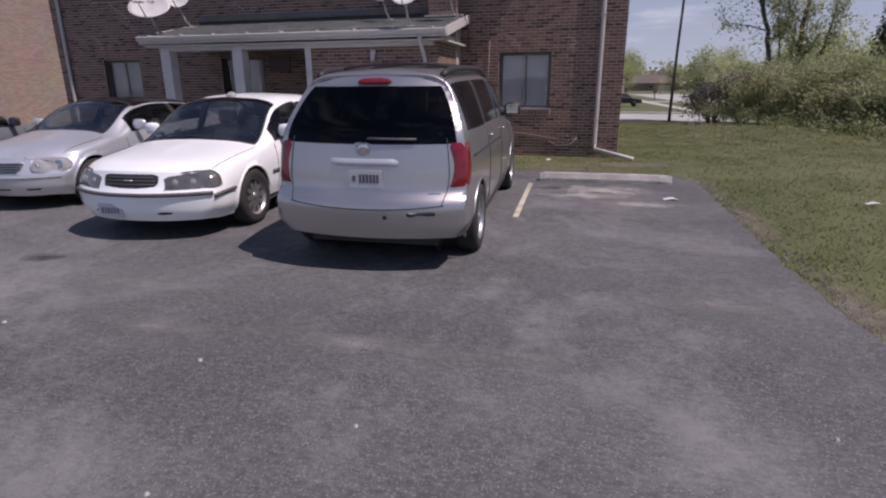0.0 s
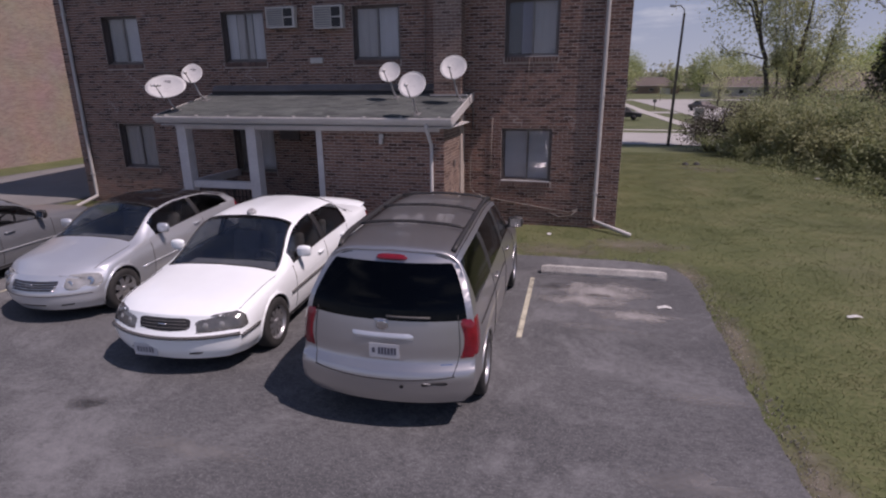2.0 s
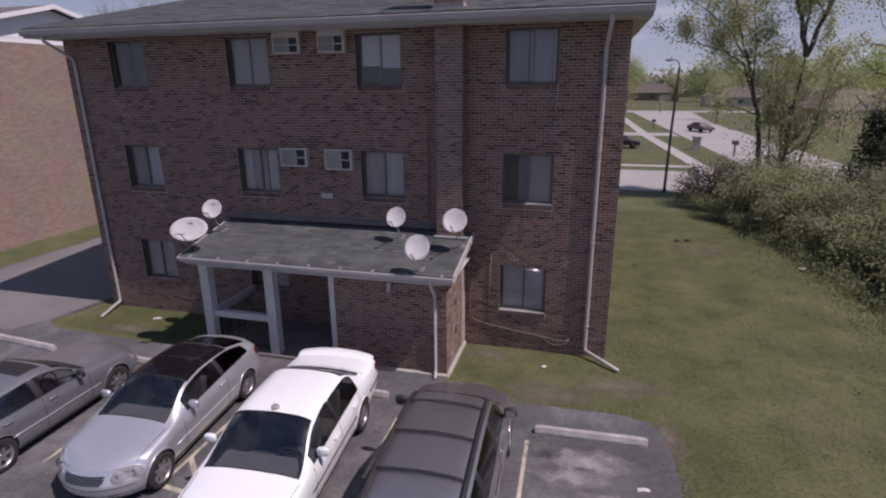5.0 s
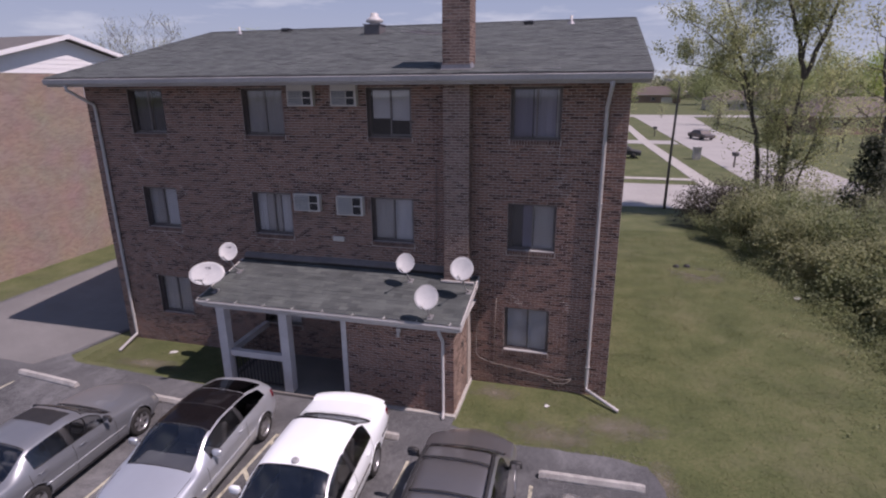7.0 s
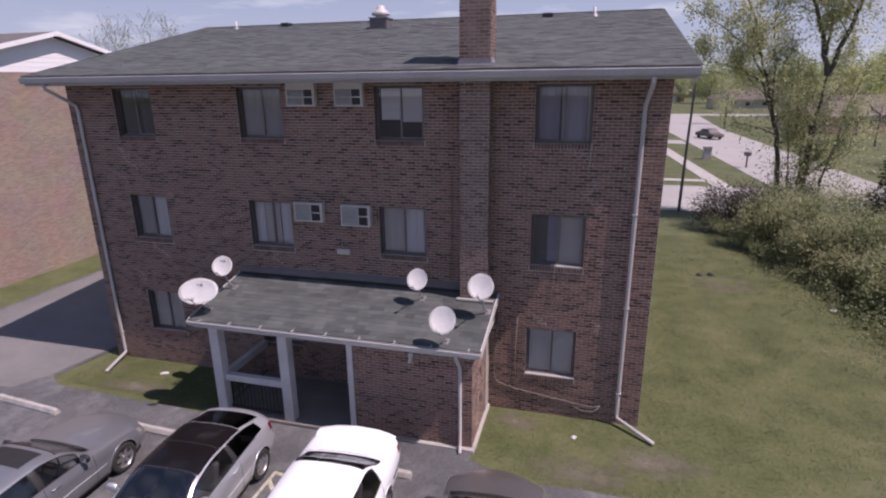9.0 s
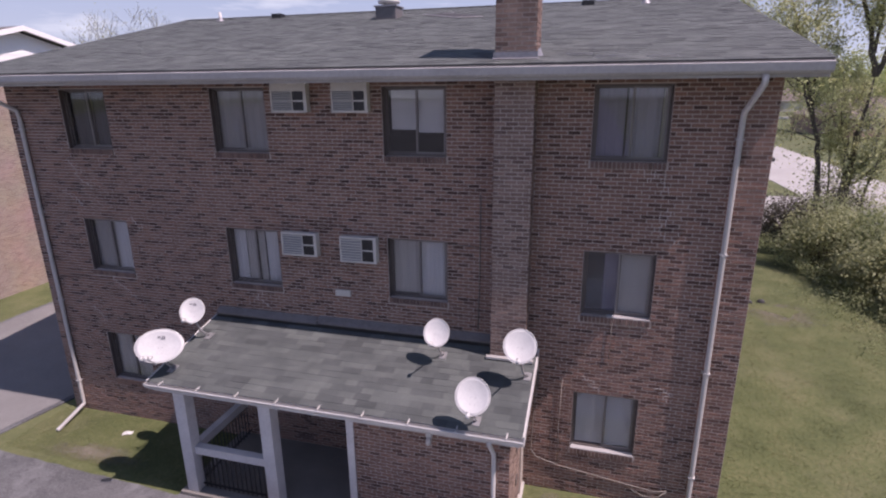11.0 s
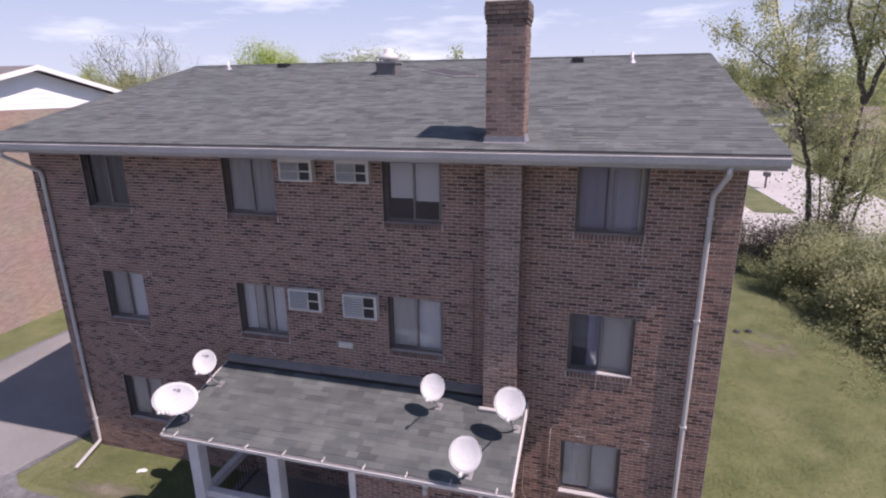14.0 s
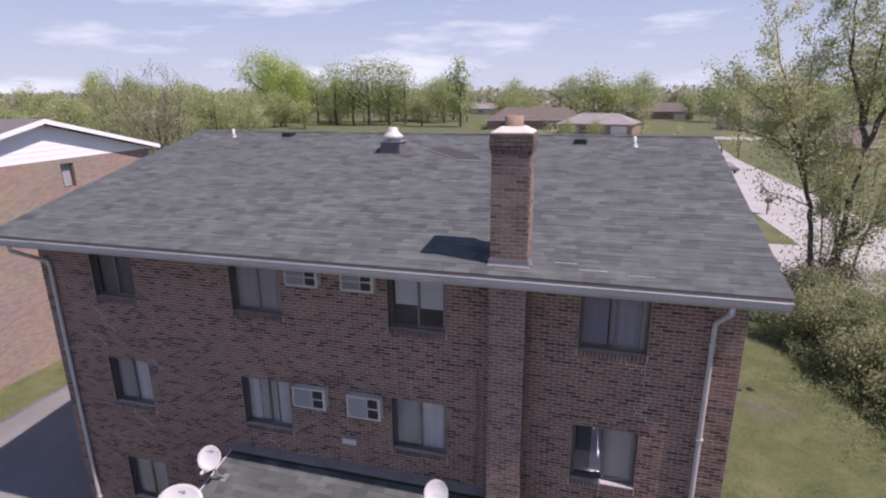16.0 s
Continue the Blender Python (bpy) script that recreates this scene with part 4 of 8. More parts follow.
M_silver = paint("silver_paint", (0.68, 0.71, 0.74), metal=0.65, rough=0.33)
M_silver_van = paint("warm_silver_paint", (0.50, 0.49, 0.49), metal=0.88, rough=0.34)
M_carwhite = paint("white_car_paint", (0.87, 0.92, 0.93))
M_greycar = paint("grey_metallic_paint", (0.25, 0.265, 0.285), metal=0.5, rough=0.36)
M_carglass = pane_material("tinted_car_glass", (0.60, 0.62, 0.63), 0.12, 0.16)
M_privacy = pane_material("privacy_glass", (0.025, 0.025, 0.028), 0.018, 0.10)
M_tyre = material("tyre_rubber", [(0.018, 0.018, 0.018), (0.035, 0.034, 0.033)], 0.85, scale=9, fine=90, bump=0.3)
M_alloy = material("alloy_wheel", [(0.36, 0.36, 0.37), (0.50, 0.50, 0.51)], 0.35, 0.8, scale=8, fine=50, bump=0.05)
M_chrome = material("chrome", [(0.62, 0.62, 0.63), (0.70, 0.70, 0.71)], 0.12, 1.0, bump=0)
M_red = material("red_lamp_lens", [(0.10, 0.004, 0.010), (0.24, 0.010, 0.020)], 0.08, scale=14, fine=80, bump=0.1, coat=0.5)
M_lens = material("clear_lamp_lens", [(0.26, 0.26, 0.25), (0.46, 0.46, 0.44)], 0.10, 0.3, scale=7, fine=12, bump=0.0, coat=0.8)
M_lamp_grey = material("aged_lamp_lens", [(0.075, 0.075, 0.073), (0.17, 0.167, 0.163)], 0.12, 0.15, scale=5, fine=9, bump=0.0, coat=0.9)
M_plastic = material("black_plastic", [(0.018, 0.018, 0.019), (0.032, 0.031, 0.031)], 0.55, bump=0.1)
M_greyplastic = material("grey_trim_plastic", [(0.075, 0.073, 0.073), (0.11, 0.108, 0.105)], 0.6, bump=0.1)
M_cabin = material("dark_cabin_cloth", [(0.022, 0.021, 0.022), (0.04, 0.038, 0.038)], 0.9)
M_dash = material("sunlit_dash_vinyl", [(0.19, 0.187, 0.19), (0.26, 0.255, 0.255)], 0.8, bump=0.1)
M_seat = material("seat_cloth", [(0.10, 0.095, 0.09), (0.16, 0.15, 0.145)], 0.9, bump=0.2)
M_plate = material("plate_enamel", [(0.48, 0.49, 0.52), (0.56, 0.57, 0.58)], 0.4, scale=20, fine=60, bump=0)
M_ink = material("plate_ink", [(0.09, 0.09, 0.12), (0.12, 0.12, 0.15)], 0.5, bump=0)


def smooth_line(keys, x):
    """Monotone cubic through (x, y) keys."""
    xs, ys = [k[0] for k in keys], [k[1] for k in keys]
    if x <= xs[0]:
        return ys[0]
    if x >= xs[-1]:
        return ys[-1]
    n = len(xs)
    d = [(ys[i + 1] - ys[i]) / (xs[i + 1] - xs[i]) for i in range(n - 1)]
    m = [d[0]] + [0.0 if d[i - 1] * d[i] <= 0 else 2 * d[i - 1] * d[i] / (d[i - 1] + d[i]) for i in range(1, n - 1)] + [d[-1]]
    i = max(j for j in range(n - 1) if xs[j] <= x)
    h = xs[i + 1] - xs[i]
    t = (x - xs[i]) / h
    return (2 * t ** 3 - 3 * t * t + 1) * ys[i] + (t ** 3 - 2 * t * t + t) * h * m[i] + (3 * t * t - 2 * t ** 3) * ys[i + 1] + (t ** 3 - t * t) * h * m[i + 1]


class CarSkin:
    """The outer skin of a car. s runs from the nose to the tail, v from the sill (0) over the shoulder (2), the belt (3)
    and the roof rail (4) to the middle of the roof (6). Local axes: x across, y from nose (0) to tail, z up."""

    def __init__(self, stations, length, nose, tail, rear_lean, front_lean):
        self.st, self.L, self.nose, self.tail, self.rear_lean, self.front_lean = stations, length, nose, tail, rear_lean, front_lean
        self.tw = [[[(s, row[v][k]) for s, row in stations] for k in (0, 1)] for v in range(7)]
        self.outline = {}
        self.wmax = max(w for _, row in stations for w, _ in row)

    def section(self, s):
        return [(smooth_line(self.tw[v][0], s), smooth_line(self.tw[v][1], s)) for v in range(7)]

    def bend(self, s, x, z):
        """Where a point of the section at s stands along the car: nose and tail are rounded in plan and leaning in side view."""
        f = max(0.0, 1 - s / 0.9) ** 2
        r = max(0.0, 1 - (self.L - s) / 0.9) ** 2
        q = min(1.0, abs(x) / self.wmax)
        return s + f * (self.nose * q ** 2.2 + smooth_line(self.front_lean, z)) - r * (self.tail * q ** 2.2) + r * smooth_line(self.rear_lean, z)

    def at(self, s, v, side=1, out=0.0):
        sec = self.section(s)
        x = smooth_line([(i, sec[i][0]) for i in range(7)], v)
        z = smooth_line([(i, sec[i][1]) for i in range(7)], v)
        p = Vector((side * x, self.bend(s, x, z), z))
        if out:
            e = 0.02
            a = self.at(min(s + e, self.L), v, side) - self.at(max(s - e, 0), v, side)
            b = self.at(s, min(v + e, 6), side) - self.at(s, max(v - e, 0), side)
            n = a.cross(b)
            if n.length < 1e-9:
                n = Vector((0, 0, 1))
            n.normalize()
            c = Vector((0, p.y, 0.8))
            if n.dot(p - c) < 0:
                n = -n
            p = p + n * out
        return p

    def cap(self, front, t, z, out=0.0):
        """A point on the nose (front) or tail face: t from -1 to 1 across, z the height."""
        s = 0.0 if front else self.L
        sec = self.section(s)
        if front not in self.outline:
            kx, kz = [(i, sec[i][0]) for i in range(7)], [(i, sec[i][1]) for i in range(7)]
            self.outline[front] = [smooth_line(kz, 0.1 * i) for i in range(61)], [smooth_line(kx, 0.1 * i) for i in range(61)]
        x = t * float(np.interp(z, *self.outline[front]))
        return Vector((x, self.bend(s, x, z) + (-out if front else out), z))


def grid_shape(points):
    """A Shape from rows of points."""
    s = Shape()
    n = len(points[0])
    s.v = [tuple(p) for row in points for p in row]
    s.f = [(j * n + i, j * n + i + 1, (j + 1) * n + i + 1, (j + 1) * n + i) for j in range(len(points) - 1) for i in range(n - 1)]
    return s


def spaced(breaks, step):
    out = []
    for a, b in zip(breaks, breaks[1:]):
        n = max(1, int(math.ceil((b - a) / step)))
        out += [a + (b - a) * i / n for i in range(n)]
    return out + [breaks[-1]]


def build_car(name, label, m, skin, paint_mat, holes, arches, arch_r, roof_mat=None, roof_from=0, roof_to=0, cap_holes=(), hood=None, doors=(), skirt=None, seat_rows=(), wheel_face=True):
    """Body panels, glass, lining and wheels of a car. holes: glass name, s from, s to, v from, v to, material."""
    thing = root(name, label, "car", m)
    sb = sorted({0.0, skin.L, *[h[1] for h in holes], *[h[2] for h in holes], *([roof_from, roof_to] if roof_mat else []), *(hood or ()), *[d for dd in doors for d in dd]})
    vb = sorted({0.0, 1.0, 2.0, 3.0, 4.0, 5.0, 6.0, *[h[3] for h in holes], *[h[4] for h in holes]})
    S, V = spaced(sb, 0.05), spaced(vb, 0.2)
    groups = {}
    pts = {}
    for side in (1, -1):
        for i, s in enumerate(S):
            sec = skin.section(s)
            kx, kz = [(k, sec[k][0]) for k in range(7)], [(k, sec[k][1]) for k in range(7)]
            for j, v in enumerate(V):
                x, z = smooth_line(kx, v), smooth_line(kz, v)
                y = skin.bend(s, x, z)
                if v < 2.9:
                    for ay in arches:
                        dy, dz = y - ay, z - 0.33
                        d = math.hypot(dy, dz)
                        if arch_r - 0.035 < d < arch_r + 0.03 and z > 0.2:
                            y, z = ay + dy * arch_r / d, 0.33 + dz * arch_r / d
                pts[side, i, j] = (side * x, y, z)
    for side in (1, -1):
        for i in range(len(S) - 1):
            for j in range(len(V) - 1):
                s, v = (S[i] + S[i + 1]) / 2, (V[j] + V[j + 1]) / 2
                q = [pts[side, a, b] for a, b in ((i, j), (i + 1, j), (i + 1, j + 1), (i, j + 1))]
                cy, cz = sum(p[1] for p in q) / 4, sum(p[2] for p in q) / 4
                if v < 2.9 and any(math.hypot(cy - ay, cz - 0.33) < arch_r - 0.004 for ay in arches):
                    continue
                key = ("body", 0)
                for h in holes:
                    if h[1] < s < h[2] and h[3] < v < h[4]:
                        key = (h[0], side if h[4] < 5.5 else 0)
                if key[0] == "body":
                    if roof_mat and roof_from < s < roof_to and v > 4.0:
                        key = ("roof_panel", 0)
                    elif hood and hood[0] < s < hood[1] and v > 3.6:
                        key = ("hood", 0)
                    else:
                        for d in doors:
                            if d[0] < s < d[1] and 0.5 < v < 4.0:
                                key = ("door", side * (1 + list(doors).index(d)))
                groups.setdefault(key, []).append(q if side > 0 else q[::-1])
    for front in (True, False):
        s0 = 0.0 if front else skin.L
        sec = skin.section(s0)
        kz = [(k, sec[k][1]) for k in range(7)]
        zb = sorted({*[round(smooth_line(kz, v), 5) for v in V], *[z for c in cap_holes if c[1] == front for z in (c[4], c[5])]})
        tb = sorted({-1.0, 1.0, *[t for c in cap_holes if c[1] == front for t in (c[2], c[3])]})
        Z, T = spaced(zb, 0.05), spaced(tb, 0.12)
        for a in range(len(Z) - 1):
            for b in range(len(T) - 1):
                z, t = (Z[a] + Z[a + 1]) / 2, (T[b] + T[b + 1]) / 2
                q = [tuple(skin.cap(front, tt, zz)) for tt, zz in ((T[b], Z[a]), (T[b + 1], Z[a]), (T[b + 1], Z[a + 1]), (T[b], Z[a + 1]))]
                key = ("body", 0)
                for c in cap_holes:
                    if c[1] == front and c[2] < t < c[3] and c[4] < z < c[5]:
                        key = (c[0], 0)
                groups.setdefault(key, []).append(q if front else q[::-1])
    mats = {h[0]: h[5] for h in holes}
    mats.update({c[0]: c[6] for c in cap_holes})
    for (nm, side), quads in groups.items():
        bm = bmesh.new()
        for q in quads:
            vs = [bm.verts.new(p) for p in q]
            bm.faces.new(vs)
        bmesh.ops.remove_doubles(bm, verts=bm.verts[:], dist=0.0008)
        bmesh.ops.recalc_face_normals(bm, faces=bm.faces[:])
        me = bpy.data.meshes.new(nm)
        bm.to_mesh(me)
        bm.free()
        me.materials.append(mats.get(nm) or (roof_mat if nm == "roof_panel" else paint_mat))
        me.polygons.foreach_set("use_smooth", [True] * len(me.polygons))
        ob = new(nm, me)
        ob.parent = thing
    # dark lining inside, floor and wheel wells
    lin = Shape()
    for i in range(0, len(S) - 1):
        s = (S[i] + S[i + 1]) / 2
        for j in range(len(V) - 1):
            v = (V[j] + V[j + 1]) / 2
            glass = any(h[1] < s < h[2] and h[3] < v < h[4] for h in holes)
            if glass or not 0.9 < s < skin.L - 0.12 or v < 0.9:
                continue
            for side in (1, -1):
                q = [pts[side, a, b] for a, b in ((i, j), (i + 1, j), (i + 1, j + 1), (i, j + 1))]
                lin.quad(*[(p[0] * 0.965, p[1], p[2] - 0.02 - 0.012 * (p[2] > 1.0)) for p in q])
    part("cabin_lining", lin, M_cabin, thing)
    w = skin.wmax
    pan = Shape()
    ends = [0.12 + (skin.L - 0.24) * i / 24 for i in range(25)]
    rim = [(max(0.2, smooth_line(skin.tw[0][0], s) - 0.015), skin.bend(s, smooth_line(skin.tw[0][0], s), 0.3), smooth_line(skin.tw[0][1], s) + 0.05) for s in ends]
    for (x0, y0, z0), (x1, y1, z1) in zip(rim, rim[1:]):
        pan.quad((-x0, y0, z0), (x0, y0, z0), (x1, y1, z1), (-x1, y1, z1))
    part("floor_pan", pan, M_plastic, thing)
    part("underbody", Shape().box(-w + 0.30, w - 0.30, 0.25, skin.L - 0.28, 0.20, 0.34).box(-w + 0.06, w - 0.06, arches[0] + arch_r + 0.03, arches[1] - arch_r - 0.03, 0.22, 0.32).box(-w + 0.12, w - 0.12, arches[1] + arch_r + 0.03, skin.L - 0.38, 0.33, 0.36), M_plastic, thing)
    for ay in arches:
        for side in (1, -1):
            well = Shape()
            n = 18
            for k in range(n):
                a0, a1 = math.pi * k / n - 0.25, math.pi * (k + 1) / n - 0.25
                a0, a1 = min(max(a0, -0.2), math.pi + 0.2), min(max(a1 + 0.06, -0.2), math.pi + 0.2)
                p = [(side * (w - 0.02 - d), ay + arch_r * 1.0 * math.cos(a), 0.33 + arch_r * math.sin(a)) for a, d in ((a0, 0.02), (a1, 0.02), (a1, 0.40), (a0, 0.40))]
                well.quad(*p)
            well.poly([(side * (w - 0.40), ay + arch_r * math.cos(2 * math.pi * k / 20), 0.33 + arch_r * math.sin(2 * math.pi * k / 20)) for k in range(20)])
            part("wheel_well", well, M_plastic, thing)
        for side in (1, -1):
            lip = []
            for k in range(25):
                a = math.pi * (k / 24 * 1.16 - 0.08)
                y, z = ay + arch_r * math.cos(a), 0.33 + arch_r * math.sin(a)
                best = min(((abs(pts[side, i, j][1] - y) + abs(pts[side, i, j][2] - z), abs(pts[side, i, j][0])) for i in range(len(S)) if abs(S[i] - y) < 0.3 for j in range(len(V)) if V[j] < 3), default=(0, w))
                lip.append((side * (best[1] - 0.004), y, z))
            part("arch_lip", Shape().tube(lip, 0.016, 6), paint_mat, thing, smooth=True)
    return thing, pts, S, V


def wheel(thing, x, y, r, width, side, spokes, cover=M_alloy):
    """A tyre with sidewalls and tread edge, and a spoked rim with a hub."""
    m = Matrix.Translation((x, y, r)) @ Matrix.Rotation(math.pi / 2 * side, 4, "Y")
    hw = width / 2
    ri = r * 0.66
    tyre = part("tyre", Shape().lathe([(ri, -hw * 0.9), (r * 0.80, -hw), (r * 0.95, -hw * 0.92), (r, -hw * 0.65), (r, hw * 0.65), (r * 0.95, hw * 0.92), (r * 0.80, hw), (ri, hw * 0.9)], 36, m), M_tyre, thing, smooth=True)
    rim = Shape().lathe([(ri, -hw * 0.5), (ri * 0.92, -hw * 0.3), (ri * 0.9, hw * 0.35), (ri * 0.94, hw * 0.8), (ri + 0.004, hw * 0.92)], 36, m)
    part("rim", rim, cover, tyre, smooth=True)
    part("brake_disc", Shape().lathe([(0.0, hw * 0.05), (ri * 0.88, hw * 0.05)], 24, m), M_plastic, tyre)
    sp = Shape()
    for k in range(spokes):
        a = 2 * math.pi * k / spokes
        mm = m @ Matrix.Rotation(a, 4, "Z")
        k0 = len(sp.v)
        w0, w1 = ri * (0.17 if spokes < 8 else 0.12), ri * (0.20 if spokes < 8 else 0.125)
        prof = [(-w0, ri * 0.15, hw * 0.72), (w0, ri * 0.15, hw * 0.72), (w1, ri * 0.93, hw * 0.62), (-w1, ri * 0.93, hw * 0.62), (-w0 * 0.8, ri * 0.15, hw * 0.3), (w0 * 0.8, ri * 0.15, hw * 0.3), (w1 * 0.8, ri * 0.93, hw * 0.3), (-w1 * 0.8, ri * 0.93, hw * 0.3)]
        sp.v += [tuple(mm @ Vector(p)) for p in prof]
        sp.f += [tuple(k0 + i for i in q) for q in ((0, 1, 2, 3), (0, 4, 5, 1), (1, 5, 6, 2), (3, 2, 6, 7), (0, 3, 7, 4))]
    part("spokes", sp, cover, tyre)
    part("hub_cap", Shape().lathe([(0, hw * 0.84), (ri * 0.16, hw * 0.82), (ri * 0.24, hw * 0.70), (ri * 0.26, hw * 0.4)], 20, m), cover, tyre, smooth=True)


def patch(name, thing, skin, s0, s1, v0, v1, side, mat, out=0.006, ns=8, nv=5, label="", skew=None):
    """A lamp or trim piece that lies on the skin, with a rounded rim."""
    rows = []
    for j in range(nv + 1):
        row = []
        for i in range(ns + 1):
            a, b = i / ns, j / nv
            s, v = s0 + (s1 - s0) * a, v0 + (v1 - v0) * b
            if skew:
                s, v = skew(a, b, s, v)
            edge = i in (0, ns) or j in (0, nv)
            row.append(skin.at(s, v, side, -0.004 if edge else out))
        rows.append(row)
    return part(name, grid_shape(rows), mat, thing, label, smooth=True)


def cap_patch(name, thing, skin, front, t0, t1, z0, z1, mat, out=0.006, nt=8, nz=4, label="", shape=None, flat=False, parent=None):
    rows = []
    for j in range(nz + 1):
        row = []
        for i in range(nt + 1):
            a, b = i / nt, j / nz
            t, z = t0 + (t1 - t0) * a, z0 + (z1 - z0) * b
            if shape:
                t, z = shape(a, b, t, z)
            edge = i in (0, nt) or j in (0, nz)
            row.append(skin.cap(front, t, z, -0.003 if edge and not flat else out))
        rows.append(row)
    return part(name, grid_shape(rows), mat, parent or thing, label, smooth=not flat)


def seam(thing, line, r=0.005, mat=None, name="panel_gap"):
    return part(name, Shape().tube(line, r, 5), mat or M_plastic, thing, smooth=True)


def mirror_pair(thing, skin, s, v, mat, big=1.0):
    """Door mirrors: a rounded shell, narrower outwards, with its glass to the rear, on a short foot."""
    for side in (1, -1):
        p = skin.at(s, v, side)
        rings = []
        for dx, hy, hz, oz in ((0.015, 0.030, 0.045, 0.0), (0.04, 0.055, 0.072, 0.0), (0.12, 0.060, 0.078, 0.004), (0.19, 0.052, 0.068, 0.004), (0.215, 0.030, 0.045, 0.004)):
            ring = []
            for k in range(17):
                a = 2 * math.pi * k / 16
                c, d = math.cos(a), math.sin(a)
                q = (abs(c) ** 4 + abs(d) ** 4) ** -0.25
                ring.append((p.x + side * dx * big, p.y + (c * q * hy * 0.75 - 0.02) * big, p.z + 0.06 * big + (oz + d * q * hz) * big))
            rings.append(ring)
        shell = grid_shape(rings)
        shell.poly(rings[-1][:16]).poly(rings[0][:16][::-1])
        mm = part("wing_mirror", shell, mat, thing, smooth=True)
        part("mirror_glass", Shape().box(min(p.x + side * 0.045 * big, p.x + side * 0.19 * big), max(p.x + side * 0.045 * big, p.x + side * 0.19 * big), p.y + 0.024 * big, p.y + 0.030 * big, p.z + 0.005 * big, p.z + 0.115 * big), M_chrome, mm)
        part("mirror_stalk", Shape().tube([(p.x - side * 0.03, p.y - 0.01, p.z - 0.01), (p.x + side * 0.08 * big, p.y - 0.01, p.z + 0.02)], 0.028, 8), M_plastic, mm, smooth=True)


def cabin(thing, skin, rows, dash_s, wheel_side, width):
    for s in rows:
        for side in (1, -1):
            x = side * width * 0.40
            seat = part("seat", Shape().box(x - 0.24, x + 0.24, s - 0.25, s + 0.25, 0.32, 0.52).box(x - 0.23, x + 0.23, 0, 0.14, 0, 0.56, Matrix.Translation((0, s + 0.2, 0.5)) @ Matrix.Rotation(-0.22, 4, "X")), M_seat, thing, bevel=0.05)
            part("headrest", Shape().box(x - 0.13, x + 0.13, s + 0.33, s + 0.42, 1.08, 1.24), M_seat, seat, bevel=0.03)
    part("dashboard", Shape().box(-width * 0.82, width * 0.82, dash_s - 0.25, dash_s + 0.28, 0.55, 0.86), M_dash, thing, bevel=0.06)
    mm = Matrix.Translation((wheel_side * width * 0.40, dash_s + 0.36, 0.84)) @ Matrix.Rotation(radians(-62), 4, "X")
    ring = [tuple(mm @ Vector((0.185 * math.cos(a), 0.185 * math.sin(a), 0))) for a in [2 * math.pi * i / 28 for i in range(29)]]
    sw = part("steering_wheel", Shape().tube(ring, 0.016, 6), M_plastic, thing, smooth=True)
    part("steering_hub", Shape().box(-0.17, 0.17, -0.03, 0.03, -0.02, 0.01, mm), M_plastic, sw, bevel=0.008)


def plate(thing, skin, front, t, z, w=0.30, h=0.15, bars=()):
    p = skin.cap(front, t, z)
    d = -1 if front else 1
    y = p.y + d * 0.012
    pl = part("number_plate", Shape().box(p.x - w / 2, p.x + w / 2, min(y, y + d * 0.006), max(y, y + d * 0.006), z - h / 2, z + h / 2), M_plate, thing, "white number plate with dark marks", bevel=0.002)
    g = Shape()
    for a, b, lo, hi in bars:
        g.box(p.x + a * w, p.x + b * w, min(y + d * 0.006, y + d * 0.008), max(y + d * 0.006, y + d * 0.008), z + lo * h, z + hi * h)
    if bars:
        part("plate_marks", g, M_ink, pl)
    return pl


BARS = [(0.30, 0.40, -0.15, 0.18)] + [(0.125 - i * 0.105, 0.20 - i * 0.105, -0.24, 0.26) for i in range(6)]

# --- minivan, tail to the camera ---
VAN_WIDTH = (0.95, 0.95, 0.945, 0.935, 0.90, 0.90, 0.90)
van_skin = CarSkin([(s_, [(w_ * k_, z_) for (w_, z_), k_ in zip(row_, VAN_WIDTH)]) for s_, row_ in [
    (0.0, [(0.60, 0.26), (0.84, 0.42), (0.86, 0.62), (0.80, 0.78), (0.64, 0.84), (0.35, 0.87), (0, 0.88)]),
    (0.5, [(0.80, 0.24), (0.93, 0.45), (0.95, 0.72), (0.88, 0.95), (0.74, 1.00), (0.42, 1.04), (0, 1.05)]),
    (1.05, [(0.88, 0.24), (0.95, 0.48), (0.96, 0.78), (0.90, 1.03), (0.82, 1.08), (0.46, 1.13), (0, 1.15)]),
    (1.9, [(0.88, 0.24), (0.955, 0.48), (0.965, 0.80), (0.91, 1.10), (0.71, 1.60), (0.48, 1.68), (0, 1.70)]),
    (2.7, [(0.88, 0.24), (0.955, 0.48), (0.965, 0.82), (0.915, 1.13), (0.71, 1.67), (0.49, 1.74), (0, 1.765)]),
    (4.0, [(0.88, 0.26), (0.955, 0.48), (0.965, 0.84), (0.915, 1.16), (0.72, 1.66), (0.50, 1.73), (0, 1.755)]),
    (4.75, [(0.86, 0.28), (0.945, 0.48), (0.955, 0.84), (0.91, 1.18), (0.71, 1.63), (0.50, 1.70), (0, 1.725)]),
    (5.1, [(0.82, 0.32), (0.925, 0.46), (0.93, 0.78), (0.895, 1.18), (0.70, 1.60), (0.50, 1.665), (0, 1.685)])]], 5.1, 0.38, 0.20,
    [(0.3, -0.03), (0.44, 0.02), (0.58, 0.03), (0.66, 0.0), (0.72, -0.06), (0.9, -0.09), (1.2, -0.16), (1.45, -0.33), (1.62, -0.48), (1.70, -0.53)], [(0.2, 0.10), (0.4, 0.0), (0.6, 0.02), (0.9, 0.16)])
